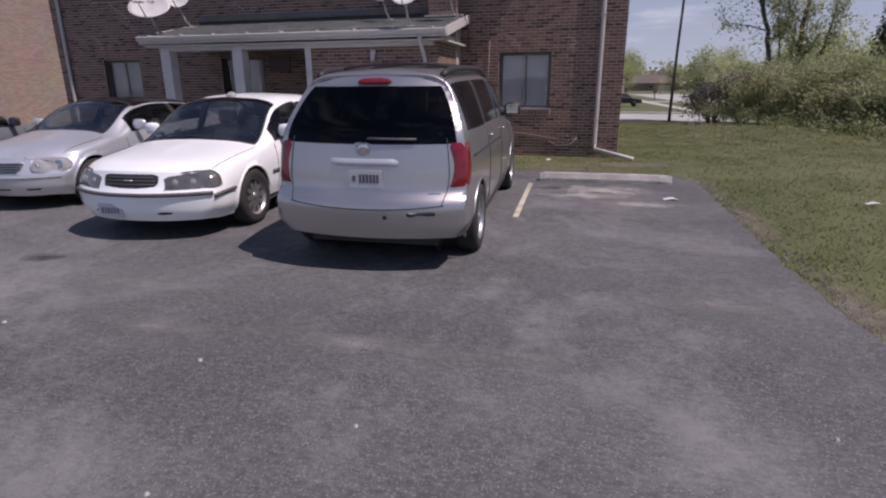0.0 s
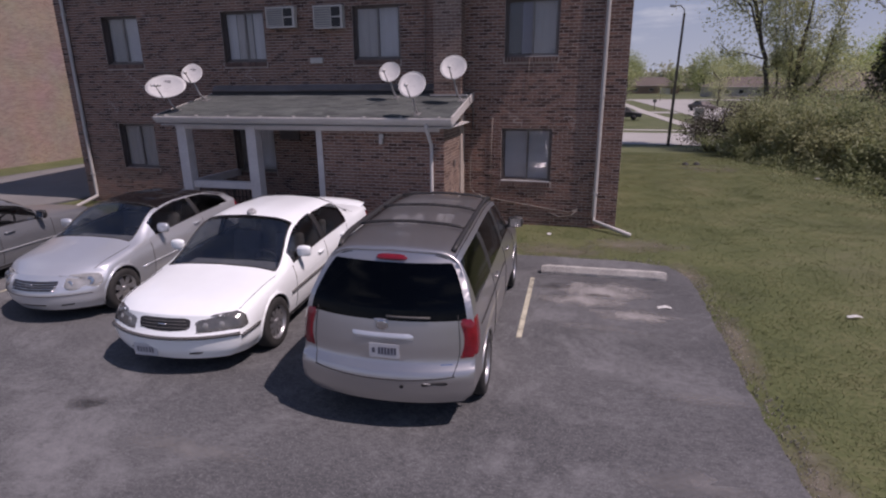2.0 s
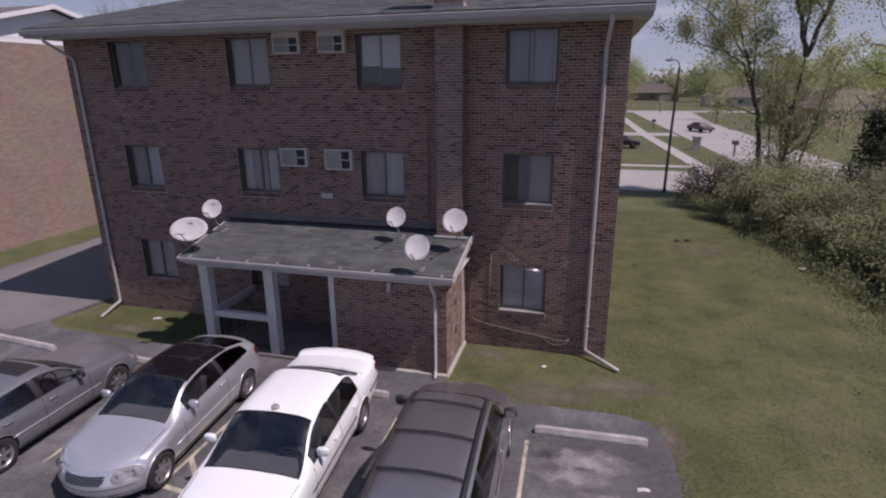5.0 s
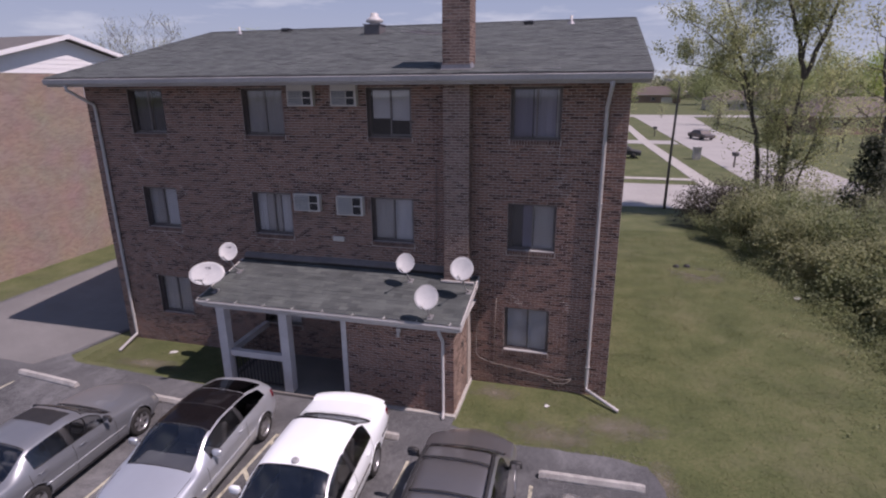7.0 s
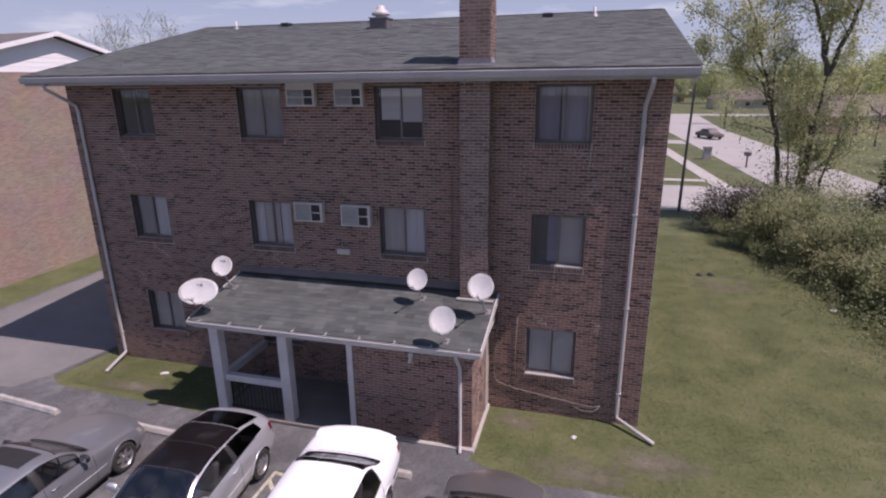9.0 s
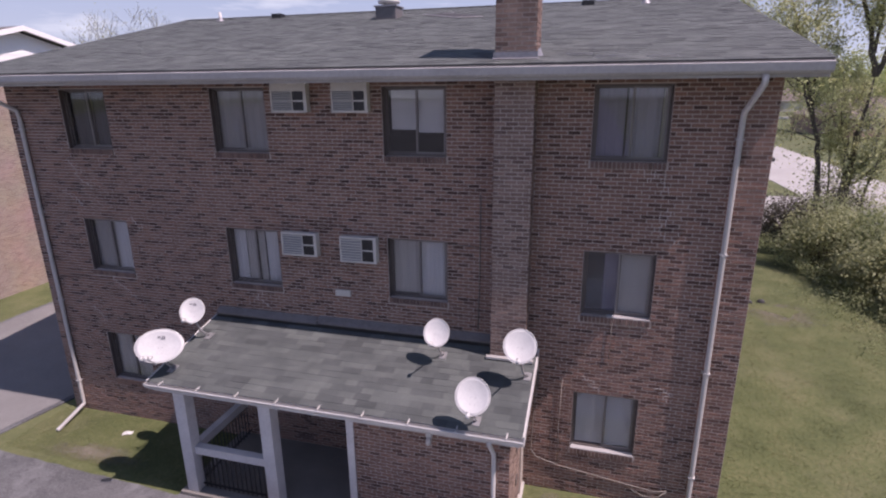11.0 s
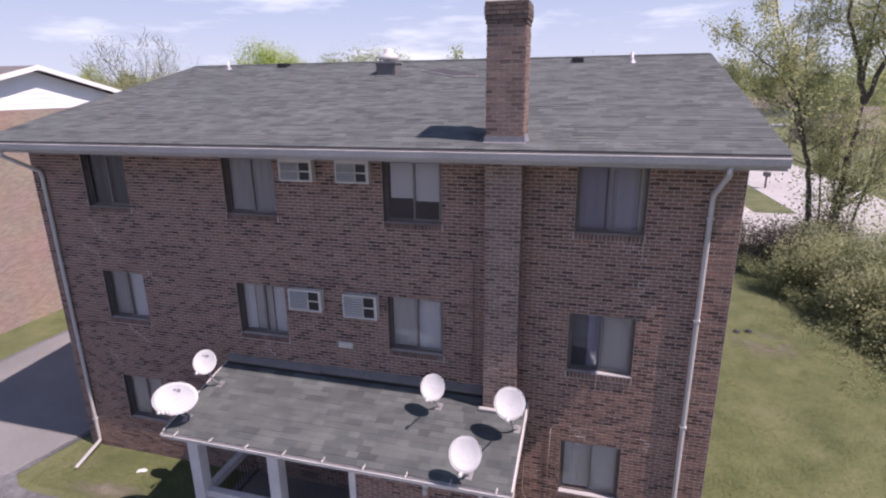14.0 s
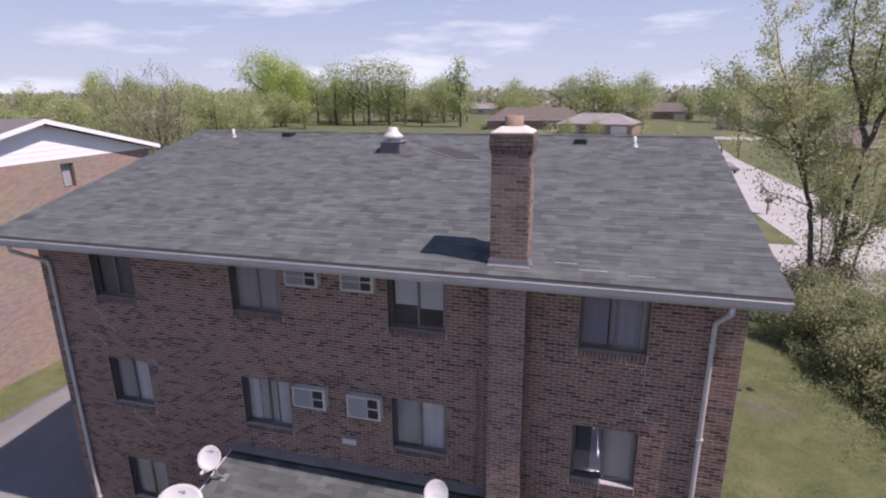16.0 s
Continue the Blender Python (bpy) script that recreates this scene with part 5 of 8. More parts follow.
VAN = pose(-2.185, 4.71, 0.012, 0.97, 0, 2.2) @ pose(0, 5.1, 0, 0, 0, 180)
van, vp, vS, vV = build_car("minivan", "silver minivan with dark rear glass and a scuffed rear bumper", VAN, van_skin, M_silver_van,
    [("windshield", 1.12, 1.86, 4.12, 6.0, M_carglass), ("front_window", 1.55, 2.40, 3.12, 3.86, M_carglass), ("side_window", 2.52, 3.52, 3.10, 3.86, M_privacy), ("quarter_window", 3.60, 4.72, 3.08, 3.86, M_privacy)],
    (0.98, 4.20), 0.395, cap_holes=[("rear_window", False, -0.93, 0.93, 1.12, 1.592, M_privacy)], hood=(0.12, 1.05), doors=((1.35, 2.46), (2.46, 3.56)))
for side in (1, -1):
    for yy in (0.98, 4.20):
        wheel(van, side * 0.81, yy, 0.335, 0.22, side, 6)
cabin(van, van_skin, (2.0, 3.0, 3.9), 1.25, -1, 0.92)
mirror_pair(van, van_skin, 1.55, 3.25, M_plastic, 1.1)
# tail: lamps, hatch outline, handle bar, bumper scuff
for side in (1, -1):
    rows = []
    for j in range(9):
        b = j / 8
        z = 0.75 + 0.39 * b
        row = []
        for i in range(9):
            a = i / 8
            if a < 0.45:
                k = a / 0.45
                inner = 0.83 + 0.05 * math.sin(b * math.pi)
                p = van_skin.cap(False, side * (inner + (1 - inner) * k), z, 0.012 if 0 < j < 8 and i else -0.003)
            else:
                k = (a - 0.45) / 0.55
                s = 5.1 - (0.20 + 0.14 * b) * k
                sec = van_skin.section(s)
                zz = [(sec[q][1], sec[q][0]) for q in range(7)]
                x = smooth_line(zz, z)
                p = Vector((side * (x + (0.010 if 0 < j < 8 and i < 8 else -0.004)), van_skin.bend(s, x, z), z))
            row.append(p)
        rows.append(row)
    tl = part("tail_lamp", grid_shape(rows), M_red, van, "red and clear tail lamp", smooth=True)
    lo = [[rows[0][i] * 1.0 + Vector((0, 0.004 if i < 4 else 0, -0.09 * (1 - j))) for i in range(9)] for j in range(2)]
    part("reverse_lens", grid_shape(lo), M_lens, tl, smooth=True)
for t in (-0.84, 0.84):
    seam(van, [van_skin.cap(False, t * (1 - 0.08 * max(0, (0.9 - z) / 0.3) ** 2), z, 0.002) for z in [0.62 + 0.05 * i for i in range(12)]], 0.004)
seam(van, [van_skin.cap(False, t, 0.585 + 0.05 * t * t, 0.002) for t in [-0.80 + 0.1 * i for i in range(17)]], 0.006)
cap_patch("brake_lamp", van, van_skin, False, -0.28, 0.28, 1.606, 1.664, M_red, 0.03, 16, 4, "red high brake lamp", shape=lambda a, b, t, z: (t, 1.635 + (z - 1.635) * max(0.15, 1 - (t / 0.29) ** 4) ** 0.5))
cap_patch("hatch_trim", van, van_skin, False, -0.36, 0.36, 0.935, 1.005, M_silver, 0.022, 12, 3, "brushed trim bar over the plate")
cap_patch("plate_recess", van, van_skin, False, -0.25, 0.25, 0.74, 0.925, M_silver_van, 0.003, 10, 3, flat=True)
plate(van, van_skin, False, -0.03, 0.835, bars=BARS)
bp = van_skin.cap(False, 0, 1.075)
part("badge", Shape().lathe([(0.055, 0), (0.06, 0.01), (0.045, 0.016), (0.0, 0.012)], 20, Matrix.Translation((bp.x, bp.y - 0.002, bp.z)) @ Matrix.Rotation(-math.pi / 2, 4, "X")), M_chrome, van, "round chrome badge, unlettered", smooth=True)
cap_patch("badge_script", van, van_skin, False, -0.78, -0.62, 0.70, 0.72, M_chrome, 0.004, 5, 2)
wiper = [van_skin.cap(False, t, 1.165 + 0.012 * (0.55 + t), 0.03) for t in (-0.05, -0.2, -0.4, -0.55)]
part("rear_wiper", Shape().tube(wiper, 0.011, 6), M_greyplastic, van, smooth=True)
cap_patch("wiper_boss", van, van_skin, False, -0.07, 0.10, 1.095, 1.135, M_silver_van, 0.02, 5, 3)
cap_patch("bumper_scuff", van, van_skin, False, -0.74, -0.44, 0.535, 0.575, M_plastic, 0.005, 8, 3, "torn black scuff on the bumper", shape=lambda a, b, t, z: (t, z - 0.008 * math.sin(a * 9) * (1 - b) - 0.01 * a))
cap_patch("scuff_white", van, van_skin, False, -0.58, -0.46, 0.545, 0.565, M_white, 0.008, 4, 2)
tow = van_skin.cap(False, -0.24, 0.52)
part("tow_hole", Shape().lathe([(0.02, 0.004), (0.012, 0.001), (0, 0.001)], 12, Matrix.Translation(tow) @ Matrix.Rotation(-math.pi / 2, 4, "X")), M_plastic, van)
for side in (1, -1):
    rail = [van_skin.at(s, 4.32, side, 0.055 - 0.05 * (abs(s - 3.2) / 1.35) ** 6) for s in [1.85 + 0.135 * i for i in range(21)]]
    rr = part("roof_rail", Shape().tube(rail, 0.030, 8), M_plastic, van, smooth=True)
    seam(van, [van_skin.at(s, 4.08, side, 0.002) for s in [1.9 + 0.2 * i for i in range(16)]], 0.006)
    seam(van, [van_skin.at(s, 2.45, side, 0.002) for s in [2.55 + 0.15 * i for i in range(15)]], 0.008)
    for s in (1.35, 2.46, 3.56):
        seam(van, [van_skin.at(s, 0.4 + 0.2 * i, side, 0.001) for i in range(14)], 0.005)
    for s in (2.2, 3.36):
        part("door_handle", Shape().tube([van_skin.at(s - 0.09, 2.75, side, 0.01), van_skin.at(s - 0.07, 2.75, side, 0.035), van_skin.at(s + 0.07, 2.75, side, 0.035), van_skin.at(s + 0.09, 2.75, side, 0.01)], 0.014, 8), M_silver_van, van, smooth=True)
    for s in (2.46, 3.56):
        patch("pillar_trim", van, van_skin, s - 0.12, s + 0.11, 3.02, 3.94, side, M_plastic, 0.004, 3, 6)
    patch("headlamp", van, van_skin, 0.04, 0.42, 2.3, 3.3, side, M_lens, 0.008)
for s in (2.25, 3.05, 3.85):
    bar = [van_skin.at(s, 4.32, 1, 0.05)] + [van_skin.at(s, v, 1, 0.045) for v in (4.7, 5.2, 5.6, 6.0)] + [van_skin.at(s, v, -1, 0.045) for v in (5.6, 5.2, 4.7)] + [van_skin.at(s, 4.32, -1, 0.05)]
    part("roof_bar", Shape().tube(bar, 0.018, 6), M_plastic, van, smooth=True)
wv = [van_skin.at(1.10, v, 1, 0.004) for v in (4.1, 4.6, 5.0, 5.5, 6.0)]
seam(van, wv + [van_skin.at(1.10, v, -1, 0.004) for v in (5.5, 5.0, 4.6, 4.1)], 0.012)

# --- white sedan, nose to the camera ---
sed_skin = CarSkin([
    (0.0, [(0.68, 0.22), (0.81, 0.36), (0.84, 0.51), (0.805, 0.645), (0.68, 0.71), (0.36, 0.74), (0, 0.75)]),
    (0.35, [(0.78, 0.20), (0.88, 0.37), (0.895, 0.565), (0.86, 0.725), (0.74, 0.785), (0.42, 0.82), (0, 0.83)]),
    (0.95, [(0.84, 0.20), (0.905, 0.40), (0.92, 0.62), (0.88, 0.80), (0.76, 0.855), (0.44, 0.895), (0, 0.91)]),
    (1.30, [(0.85, 0.20), (0.91, 0.42), (0.925, 0.66), (0.885, 0.86), (0.80, 0.895), (0.46, 0.945), (0, 0.96)]),
    (2.05, [(0.85, 0.20), (0.915, 0.43), (0.93, 0.68), (0.885, 0.905), (0.69, 1.30), (0.44, 1.385), (0, 1.41)]),
    (2.6, [(0.85, 0.20), (0.915, 0.43), (0.93, 0.69), (0.885, 0.92), (0.655, 1.37), (0.44, 1.44), (0, 1.465)]),
    (3.4, [(0.85, 0.20), (0.915, 0.43), (0.93, 0.70), (0.885, 0.935), (0.65, 1.345), (0.43, 1.415), (0, 1.44)]),
    (4.1, [(0.85, 0.22), (0.91, 0.44), (0.925, 0.71), (0.875, 0.945), (0.75, 1.03), (0.44, 1.085), (0, 1.10)]),
    (4.75, [(0.82, 0.26), (0.88, 0.44), (0.90, 0.71), (0.85, 0.93), (0.74, 0.985), (0.42, 1.01), (0, 1.02)]),
    (5.08, [(0.76, 0.30), (0.84, 0.44), (0.86, 0.68), (0.82, 0.90), (0.70, 0.965), (0.40, 0.99), (0, 1.0)])], 5.08, 0.34, 0.22,
    [(0.3, -0.04), (0.5, 0.03), (0.6, 0.0), (1.0, -0.06)], [(0.2, 0.07), (0.34, 0.0), (0.50, -0.02), (0.56, 0.02), (0.75, 0.10)])
SED = pose(-4.975, 5.06, 0.018, 0.97, 0, 3.6)
SEDAN_HOLES = [("windshield", 1.28, 2.10, 4.08, 6.0, M_carglass), ("front_window", 1.62, 2.63, 3.08, 3.90, M_carglass), ("rear_door_window", 2.71, 3.66, 3.08, 3.88, M_carglass), ("rear_window", 3.46, 4.08, 4.08, 6.0, M_carglass)]
sed, sp_, sS, sV = build_car("sedan", "white four-door sedan parked nose out with a grey rub strip", SED, sed_skin, M_carwhite, SEDAN_HOLES, (0.98, 3.79), 0.365, hood=(0.16, 1.24), doors=((1.58, 2.67), (2.67, 3.62)))
for side in (1, -1):
    for yy in (0.98, 3.79):
        wheel(sed, side * 0.825, yy, 0.325, 0.21, side, 10)
cabin(sed, sed_skin, (2.25, 3.1), 1.52, 1, 0.88)
mirror_pair(sed, sed_skin, 1.80, 3.25, M_carwhite)
for side in (1, -1):
    hl = []
    for j in range(7):
        b = j / 6
        row = []
        for i in range(11):
            a = i / 10
            z0, z1 = 0.555 + 0.018 * a + 0.05 * max(0, a - 0.8), 0.685 + 0.055 * min(1, a / 0.75)
            z = z0 + (z1 - z0) * b
            e = i in (0, 10) or j in (0, 6)
            if a < 0.6:
                row.append(sed_skin.cap(True, side * (0.46 + 0.54 * a / 0.6), min(z, 0.735), -0.002 if e else 0.008))
            else:
                s = (a - 0.6) / 0.4 * 0.17
                sec = sed_skin.section(s)
                x = smooth_line([(sec[q][1], sec[q][0]) for q in range(7)], min(z, sec[6][1] - 0.01))
                row.append(Vector((side * (x + (0.004 if e else 0.012)), sed_skin.bend(s, x, z) - 0.006, z)))
        hl.append(row)
    lamp = part("headlamp", grid_shape(hl), M_lamp_grey, sed, "clouded headlamp", smooth=True)
    part("lamp_rim", Shape().tube(hl[0], 0.006, 5).tube([r[10] for r in hl], 0.006, 5), M_plastic, lamp)
    for t in (0.60, 0.80):
        c = sed_skin.cap(True, side * t, 0.632, 0.010)
        part("lamp_bowl", Shape().lathe([(0.0, 0.004), (0.026, 0.003), (0.036, -0.004)], 18, Matrix.Translation(c) @ Vector((side * 0.25 * t, -1, 0.25)).to_track_quat("Z", "Y").to_matrix().to_4x4()), M_lens, lamp, smooth=True)
    belt = [sed_skin.at(s, 1.78 - 0.12 * (s / 0.5), side, 0.006) for s in [0.01 + 0.1275 * i for i in range(5)]]
    part("rub_strip", Shape().tube(belt, 0.020, 6), M_greyplastic, sed, smooth=True)
    part("rub_strip", Shape().tube([sed_skin.at(s, 1.55, side, 0.004) for s in [1.42 + 0.15 * i for i in range(14)]], 0.022, 6), M_greyplastic, sed, smooth=True)
    part("rub_strip", Shape().tube([sed_skin.at(s, 1.6, side, 0.006) for s in [4.2 + 0.12 * i for i in range(8)]], 0.02, 6), M_greyplastic, sed, smooth=True)
    for s in (1.58, 2.67, 3.62):
        seam(sed, [sed_skin.at(s, 0.4 + 0.2 * i, side, 0.001) for i in range(14)], 0.004)
    for s in (2.45, 3.36):
        part("door_handle", Shape().tube([sed_skin.at(s - 0.09, 2.6, side, 0.008), sed_skin.at(s - 0.07, 2.6, side, 0.032), sed_skin.at(s + 0.07, 2.6, side, 0.032), sed_skin.at(s + 0.09, 2.6, side, 0.008)], 0.014, 8), M_carwhite, sed, smooth=True)
    patch("pillar_trim", sed, sed_skin, 2.585, 2.755, 3.0, 3.96, side, M_plastic, 0.003, 3, 6)
    seam(sed, [sed_skin.at(s, 4.14, side, 0.003) for s in [1.30 + 0.08 * i for i in range(11)]], 0.009)
    seam(sed, [sed_skin.at(s, 4.14, side, 0.003) for s in [3.48 + 0.06 * i for i in range(10)]], 0.009)
    seam(sed, [sed_skin.at(s, 3.10, side, 0.003) for s in [1.72 + 0.1 * i for i in range(19)]], 0.008)
    seam(sed, [sed_skin.at(s, 3.72, side, 0.001) for s in [0.20 + 0.1 * i for i in range(11)]], 0.004)
    patch("tail_lamp", sed, sed_skin, 4.78, 5.06, 2.1, 2.9, side, M_red, 0.006)
cap_patch("grille", sed, sed_skin, True, -0.45, 0.45, 0.562, 0.732, M_plastic, 0.004, 14, 5, "dark grey grille with a plain badge", shape=lambda a, b, t, z: (t * (0.86 + 0.22 * b), z + 0.025 * (1 - b) * (t / 0.45) ** 2))
for z in (0.615, 0.65, 0.685):
    seam(sed, [sed_skin.cap(True, t, z, 0.007) for t in [-0.36 + 0.072 * i for i in range(11)]], 0.006, M_greyplastic, "grille_bar")
seam(sed, [sed_skin.cap(True, t, 0.655, 0.014) for t in (-0.06, 0.0, 0.06)], 0.013, M_chrome, "badge")
seam(sed, [sed_skin.cap(True, t, 0.515, 0.010) for t in [-1.0 + 0.1 * i for i in range(21)]], 0.022, M_greyplastic, "rub_strip")
for t in (-0.66, 0.36):
    cap_patch("bumper_slot", sed, sed_skin, True, t, t + 0.22, 0.285, 0.335, M_plastic, 0.003, 5, 2)
plate(sed, sed_skin, True, -0.30, 0.335, bars=[(-0.36 + i * 0.125, -0.29 + i * 0.125, -0.22, 0.22) for i in range(6)])
for ss in (1.28, 2.10, 3.45, 4.08):
    seam(sed, [sed_skin.at(ss, v, 1, 0.003) for v in (4.14, 4.5, 5.0, 5.5, 6.0)] + [sed_skin.at(ss, v, -1, 0.003) for v in (5.5, 5.0, 4.5, 4.14)], 0.011)
seam(sed, [sed_skin.at(4.16, v, 1, 0.002) for v in (3.7, 4.2, 5.0, 6.0)] + [sed_skin.at(4.16, v, -1, 0.002) for v in (5.0, 4.2, 3.7)], 0.004)
spo = [[sed_skin.at(s, v, sd, o) for v, sd in ((3.6, 1), (4.2, 1), (5.0, 1), (6.0, 1), (5.0, -1), (4.2, -1), (3.6, -1))] for s, o in ((4.72, 0.003), (4.85, 0.05), (5.02, 0.075), (5.06, 0.05), (5.07, 0.003))]
part("spoiler", grid_shape(spo), M_carwhite, sed, smooth=True)
M_galvd = material("dull_grey_casting", [(0.26, 0.26, 0.26), (0.38, 0.38, 0.38)], 0.5, 0.2)
rl = sed_skin.at(2.20, 6.0, 1, 0.0)
part("roof_beacon", Shape().lathe([(0.0, 0.045), (0.025, 0.042), (0.045, 0.05), (0.06, 0.036), (0.068, 0.0)], 18, Matrix.Translation(rl) @ Matrix.Rotation(radians(24), 4, "X")), M_galvd, sed, "small pale round fitting on the roof's front edge", smooth=True)

# --- silver hatchback coupe, nose to the camera ---
cou_skin = CarSkin([
    (0.0, [(0.62, 0.20), (0.76, 0.34), (0.79, 0.50), (0.74, 0.62), (0.60, 0.665), (0.34, 0.69), (0, 0.70)]),
    (0.35, [(0.74, 0.18), (0.83, 0.38), (0.85, 0.58), (0.80, 0.72), (0.66, 0.775), (0.38, 0.81), (0, 0.82)]),
    (0.9, [(0.78, 0.18), (0.855, 0.42), (0.868, 0.64), (0.82, 0.80), (0.68, 0.855), (0.40, 0.90), (0, 0.915)]),
    (1.20, [(0.78, 0.18), (0.86, 0.44), (0.868, 0.68), (0.825, 0.86), (0.70, 0.905), (0.42, 0.955), (0, 0.97)]),
    (1.92, [(0.78, 0.18), (0.86, 0.45), (0.868, 0.70), (0.825, 0.91), (0.62, 1.25), (0.40, 1.325), (0, 1.345)]),
    (2.45, [(0.78, 0.18), (0.86, 0.45), (0.868, 0.72), (0.83, 0.94), (0.59, 1.305), (0.40, 1.365), (0, 1.385)]),
    (3.1, [(0.78, 0.18), (0.86, 0.46), (0.868, 0.74), (0.83, 0.97), (0.59, 1.275), (0.40, 1.335), (0, 1.355)]),
    (3.8, [(0.78, 0.20), (0.86, 0.46), (0.868, 0.76), (0.82, 0.985), (0.61, 1.115), (0.37, 1.165), (0, 1.18)]),
    (4.15, [(0.74, 0.24), (0.83, 0.46), (0.845, 0.76), (0.79, 0.98), (0.62, 1.05), (0.36, 1.08), (0, 1.09)]),
    (4.34, [(0.68, 0.28), (0.78, 0.44), (0.80, 0.70), (0.75, 0.92), (0.60, 0.985), (0.34, 1.01), (0, 1.02)])], 4.34, 0.44, 0.24,
    [(0.3, -0.03), (0.5, 0.03), (0.62, 0.0), (1.0, -0.08)], [(0.2, 0.09), (0.34, 0.0), (0.46, -0.01), (0.55, 0.03), (0.70, 0.14)])
COU = pose(-7.82, 5.82, 0.031, 0.97, 0, 3.2)
cou, cp_, cS, cV = build_car("coupe", "silver three-door hatchback coupe with a black glass roof", COU, cou_skin, M_silver,
    [("windshield", 1.22, 1.96, 4.14, 6.0, M_carglass), ("door_window", 1.62, 2.74, 3.10, 3.88, M_carglass), ("quarter_window", 2.79, 3.72, 3.12, 3.90, M_privacy), ("rear_window", 3.30, 4.05, 4.2, 6.0, M_privacy)],
    (0.78, 3.50), 0.345, roof_mat=material("black_glass_roof", [(0.009, 0.008, 0.009), (0.012, 0.010, 0.011)], 0.12, bump=0, spec=0.22), roof_from=1.98, roof_to=3.28, hood=(0.16, 1.16), doors=((1.46, 2.82),))
for side in (1, -1):
    for yy in (0.78, 3.50):
        wheel(cou, side * 0.765, yy, 0.312, 0.20, side, 7)
cabin(cou, cou_skin, (2.2, 2.95), 1.45, 1, 0.80)
mirror_pair(cou, cou_skin, 1.72, 3.2, M_silver)
for side in (1, -1):
    hl = []
    for j in range(9):
        b = j / 8
        row = []
        for i in range(17):
            a = i / 16
            waist = 0.040 * math.exp(-((a - 0.40) / 0.10) ** 2)
            rnd = 0.088 * math.sqrt(max(0.0, 1 - abs(2 * a - 1) ** 3.0)) + 0.004
            zc = 0.57 + 0.05 * a
            z = zc + (rnd - waist) * (2 * b - 1)
            e = i in (0, 16) or j in (0, 8)
            if a < 0.62:
                row.append(cou_skin.cap(True, side * (0.57 + 0.43 * a / 0.62), min(z, 0.685), 0.000 if e else 0.018 - waist * 0.5))
            else:
                s = (a - 0.62) / 0.38 * 0.17
                sec = cou_skin.section(s)
                x = smooth_line([(sec[q][1], sec[q][0]) for q in range(7)], min(z, sec[6][1] - 0.01))
                row.append(Vector((side * (x + (0.0 if e else 0.012)), cou_skin.bend(s, x, z) - (0 if e else 0.006), z + (0 if e else 0.006))))
        hl.append(row)
    lamp = part("headlamp", grid_shape(hl), M_lens, cou, "clear two-lobed headlamp", smooth=True)
    ringp = hl[0] + [q[16] for q in hl[1:]] + hl[8][::-1][1:] + [q[0] for q in hl[::-1][1:]]
    part("lamp_rim", Shape().tube(ringp, 0.005, 5, cap=False), M_silver, lamp, smooth=True)
    for t, rb in ((0.67, 0.040), (0.93, 0.058)):
        c = cou_skin.cap(True, side * t, 0.560 + 0.045 * t, 0.016)
        part("lamp_bowl", Shape().lathe([(rb * 0.35, 0.006), (rb * 0.4, 0.002), (rb * 0.85, 0.0), (rb, 0.004), (rb + 0.004, -0.006)], 20, Matrix.Translation(c) @ Vector((side * 0.3 * t, -1, 0.35)).to_track_quat("Z", "Y").to_matrix().to_4x4()), M_chrome, lamp, smooth=True)
    seam(cou, [cou_skin.at(1.46, 0.4 + 0.2 * i, side, 0.001) for i in range(13)], 0.004)
    seam(cou, [cou_skin.at(2.82, 0.4 + 0.2 * i, side, 0.001) for i in range(13)], 0.004)
    seam(cou, [cou_skin.at(s, 3.10, side, 0.003) for s in [1.62 + 0.1 * i for i in range(19)]], 0.008)
    seam(cou, [cou_skin.at(s, 1.3, side, 0.004) for s in [1.2 + 0.15 * i for i in range(14)]], 0.012, M_silver, "side_moulding")
    seam(cou, [cou_skin.at(s, 4.14, side, 0.003) for s in [1.24 + 0.08 * i for i in range(10)]], 0.008)
    part("door_handle", Shape().tube([cou_skin.at(2.55, 2.62, side, 0.008), cou_skin.at(2.57, 2.62, side, 0.03), cou_skin.at(2.70, 2.62, side, 0.03), cou_skin.at(2.72, 2.62, side, 0.008)], 0.014, 8), M_silver, cou, smooth=True)
    seam(cou, [cou_skin.at(s, 3.72, side, 0.001) for s in [0.22 + 0.1 * i for i in range(10)]], 0.004)
    patch("pillar_trim", cou, cou_skin, 2.69, 2.84, 3.02, 3.94, side, M_plastic, 0.003, 3, 6)
    patch("tail_lamp", cou, cou_skin, 4.05, 4.32, 2.1, 3.0, side, M_red, 0.006)
    cap_patch("bumper_slot", cou, cou_skin, True, side * 0.62 - 0.12, side * 0.62 + 0.12, 0.27, 0.315, M_plastic, 0.003, 5, 2)
cap_patch("grille", cou, cou_skin, True, -0.54, 0.54, 0.495, 0.645, M_plastic, 0.003, 14, 4, "chrome-barred radiator grille", shape=lambda a, b, t, z: (t * (0.82 + 0.2 * b), z))
for k in range(5):
    z = 0.512 + 0.030 * k
    seam(cou, [cou_skin.cap(True, t * (0.9 + 0.03 * k), z, 0.009) for t in [-0.50 + 0.1 * i for i in range(11)]], 0.007, M_chrome, "grille_bar")
gp = cou_skin.cap(True, 0, 0.565, 0.016)
star = Matrix.Translation(gp) @ Matrix.Rotation(math.pi / 2, 4, "X")
part("badge", Shape().lathe([(0.055, 0), (0.062, 0.006), (0.055, 0.012), (0.048, 0.006)], 24, star, closed=True), M_chrome, cou, "plain round chrome badge", smooth=True)
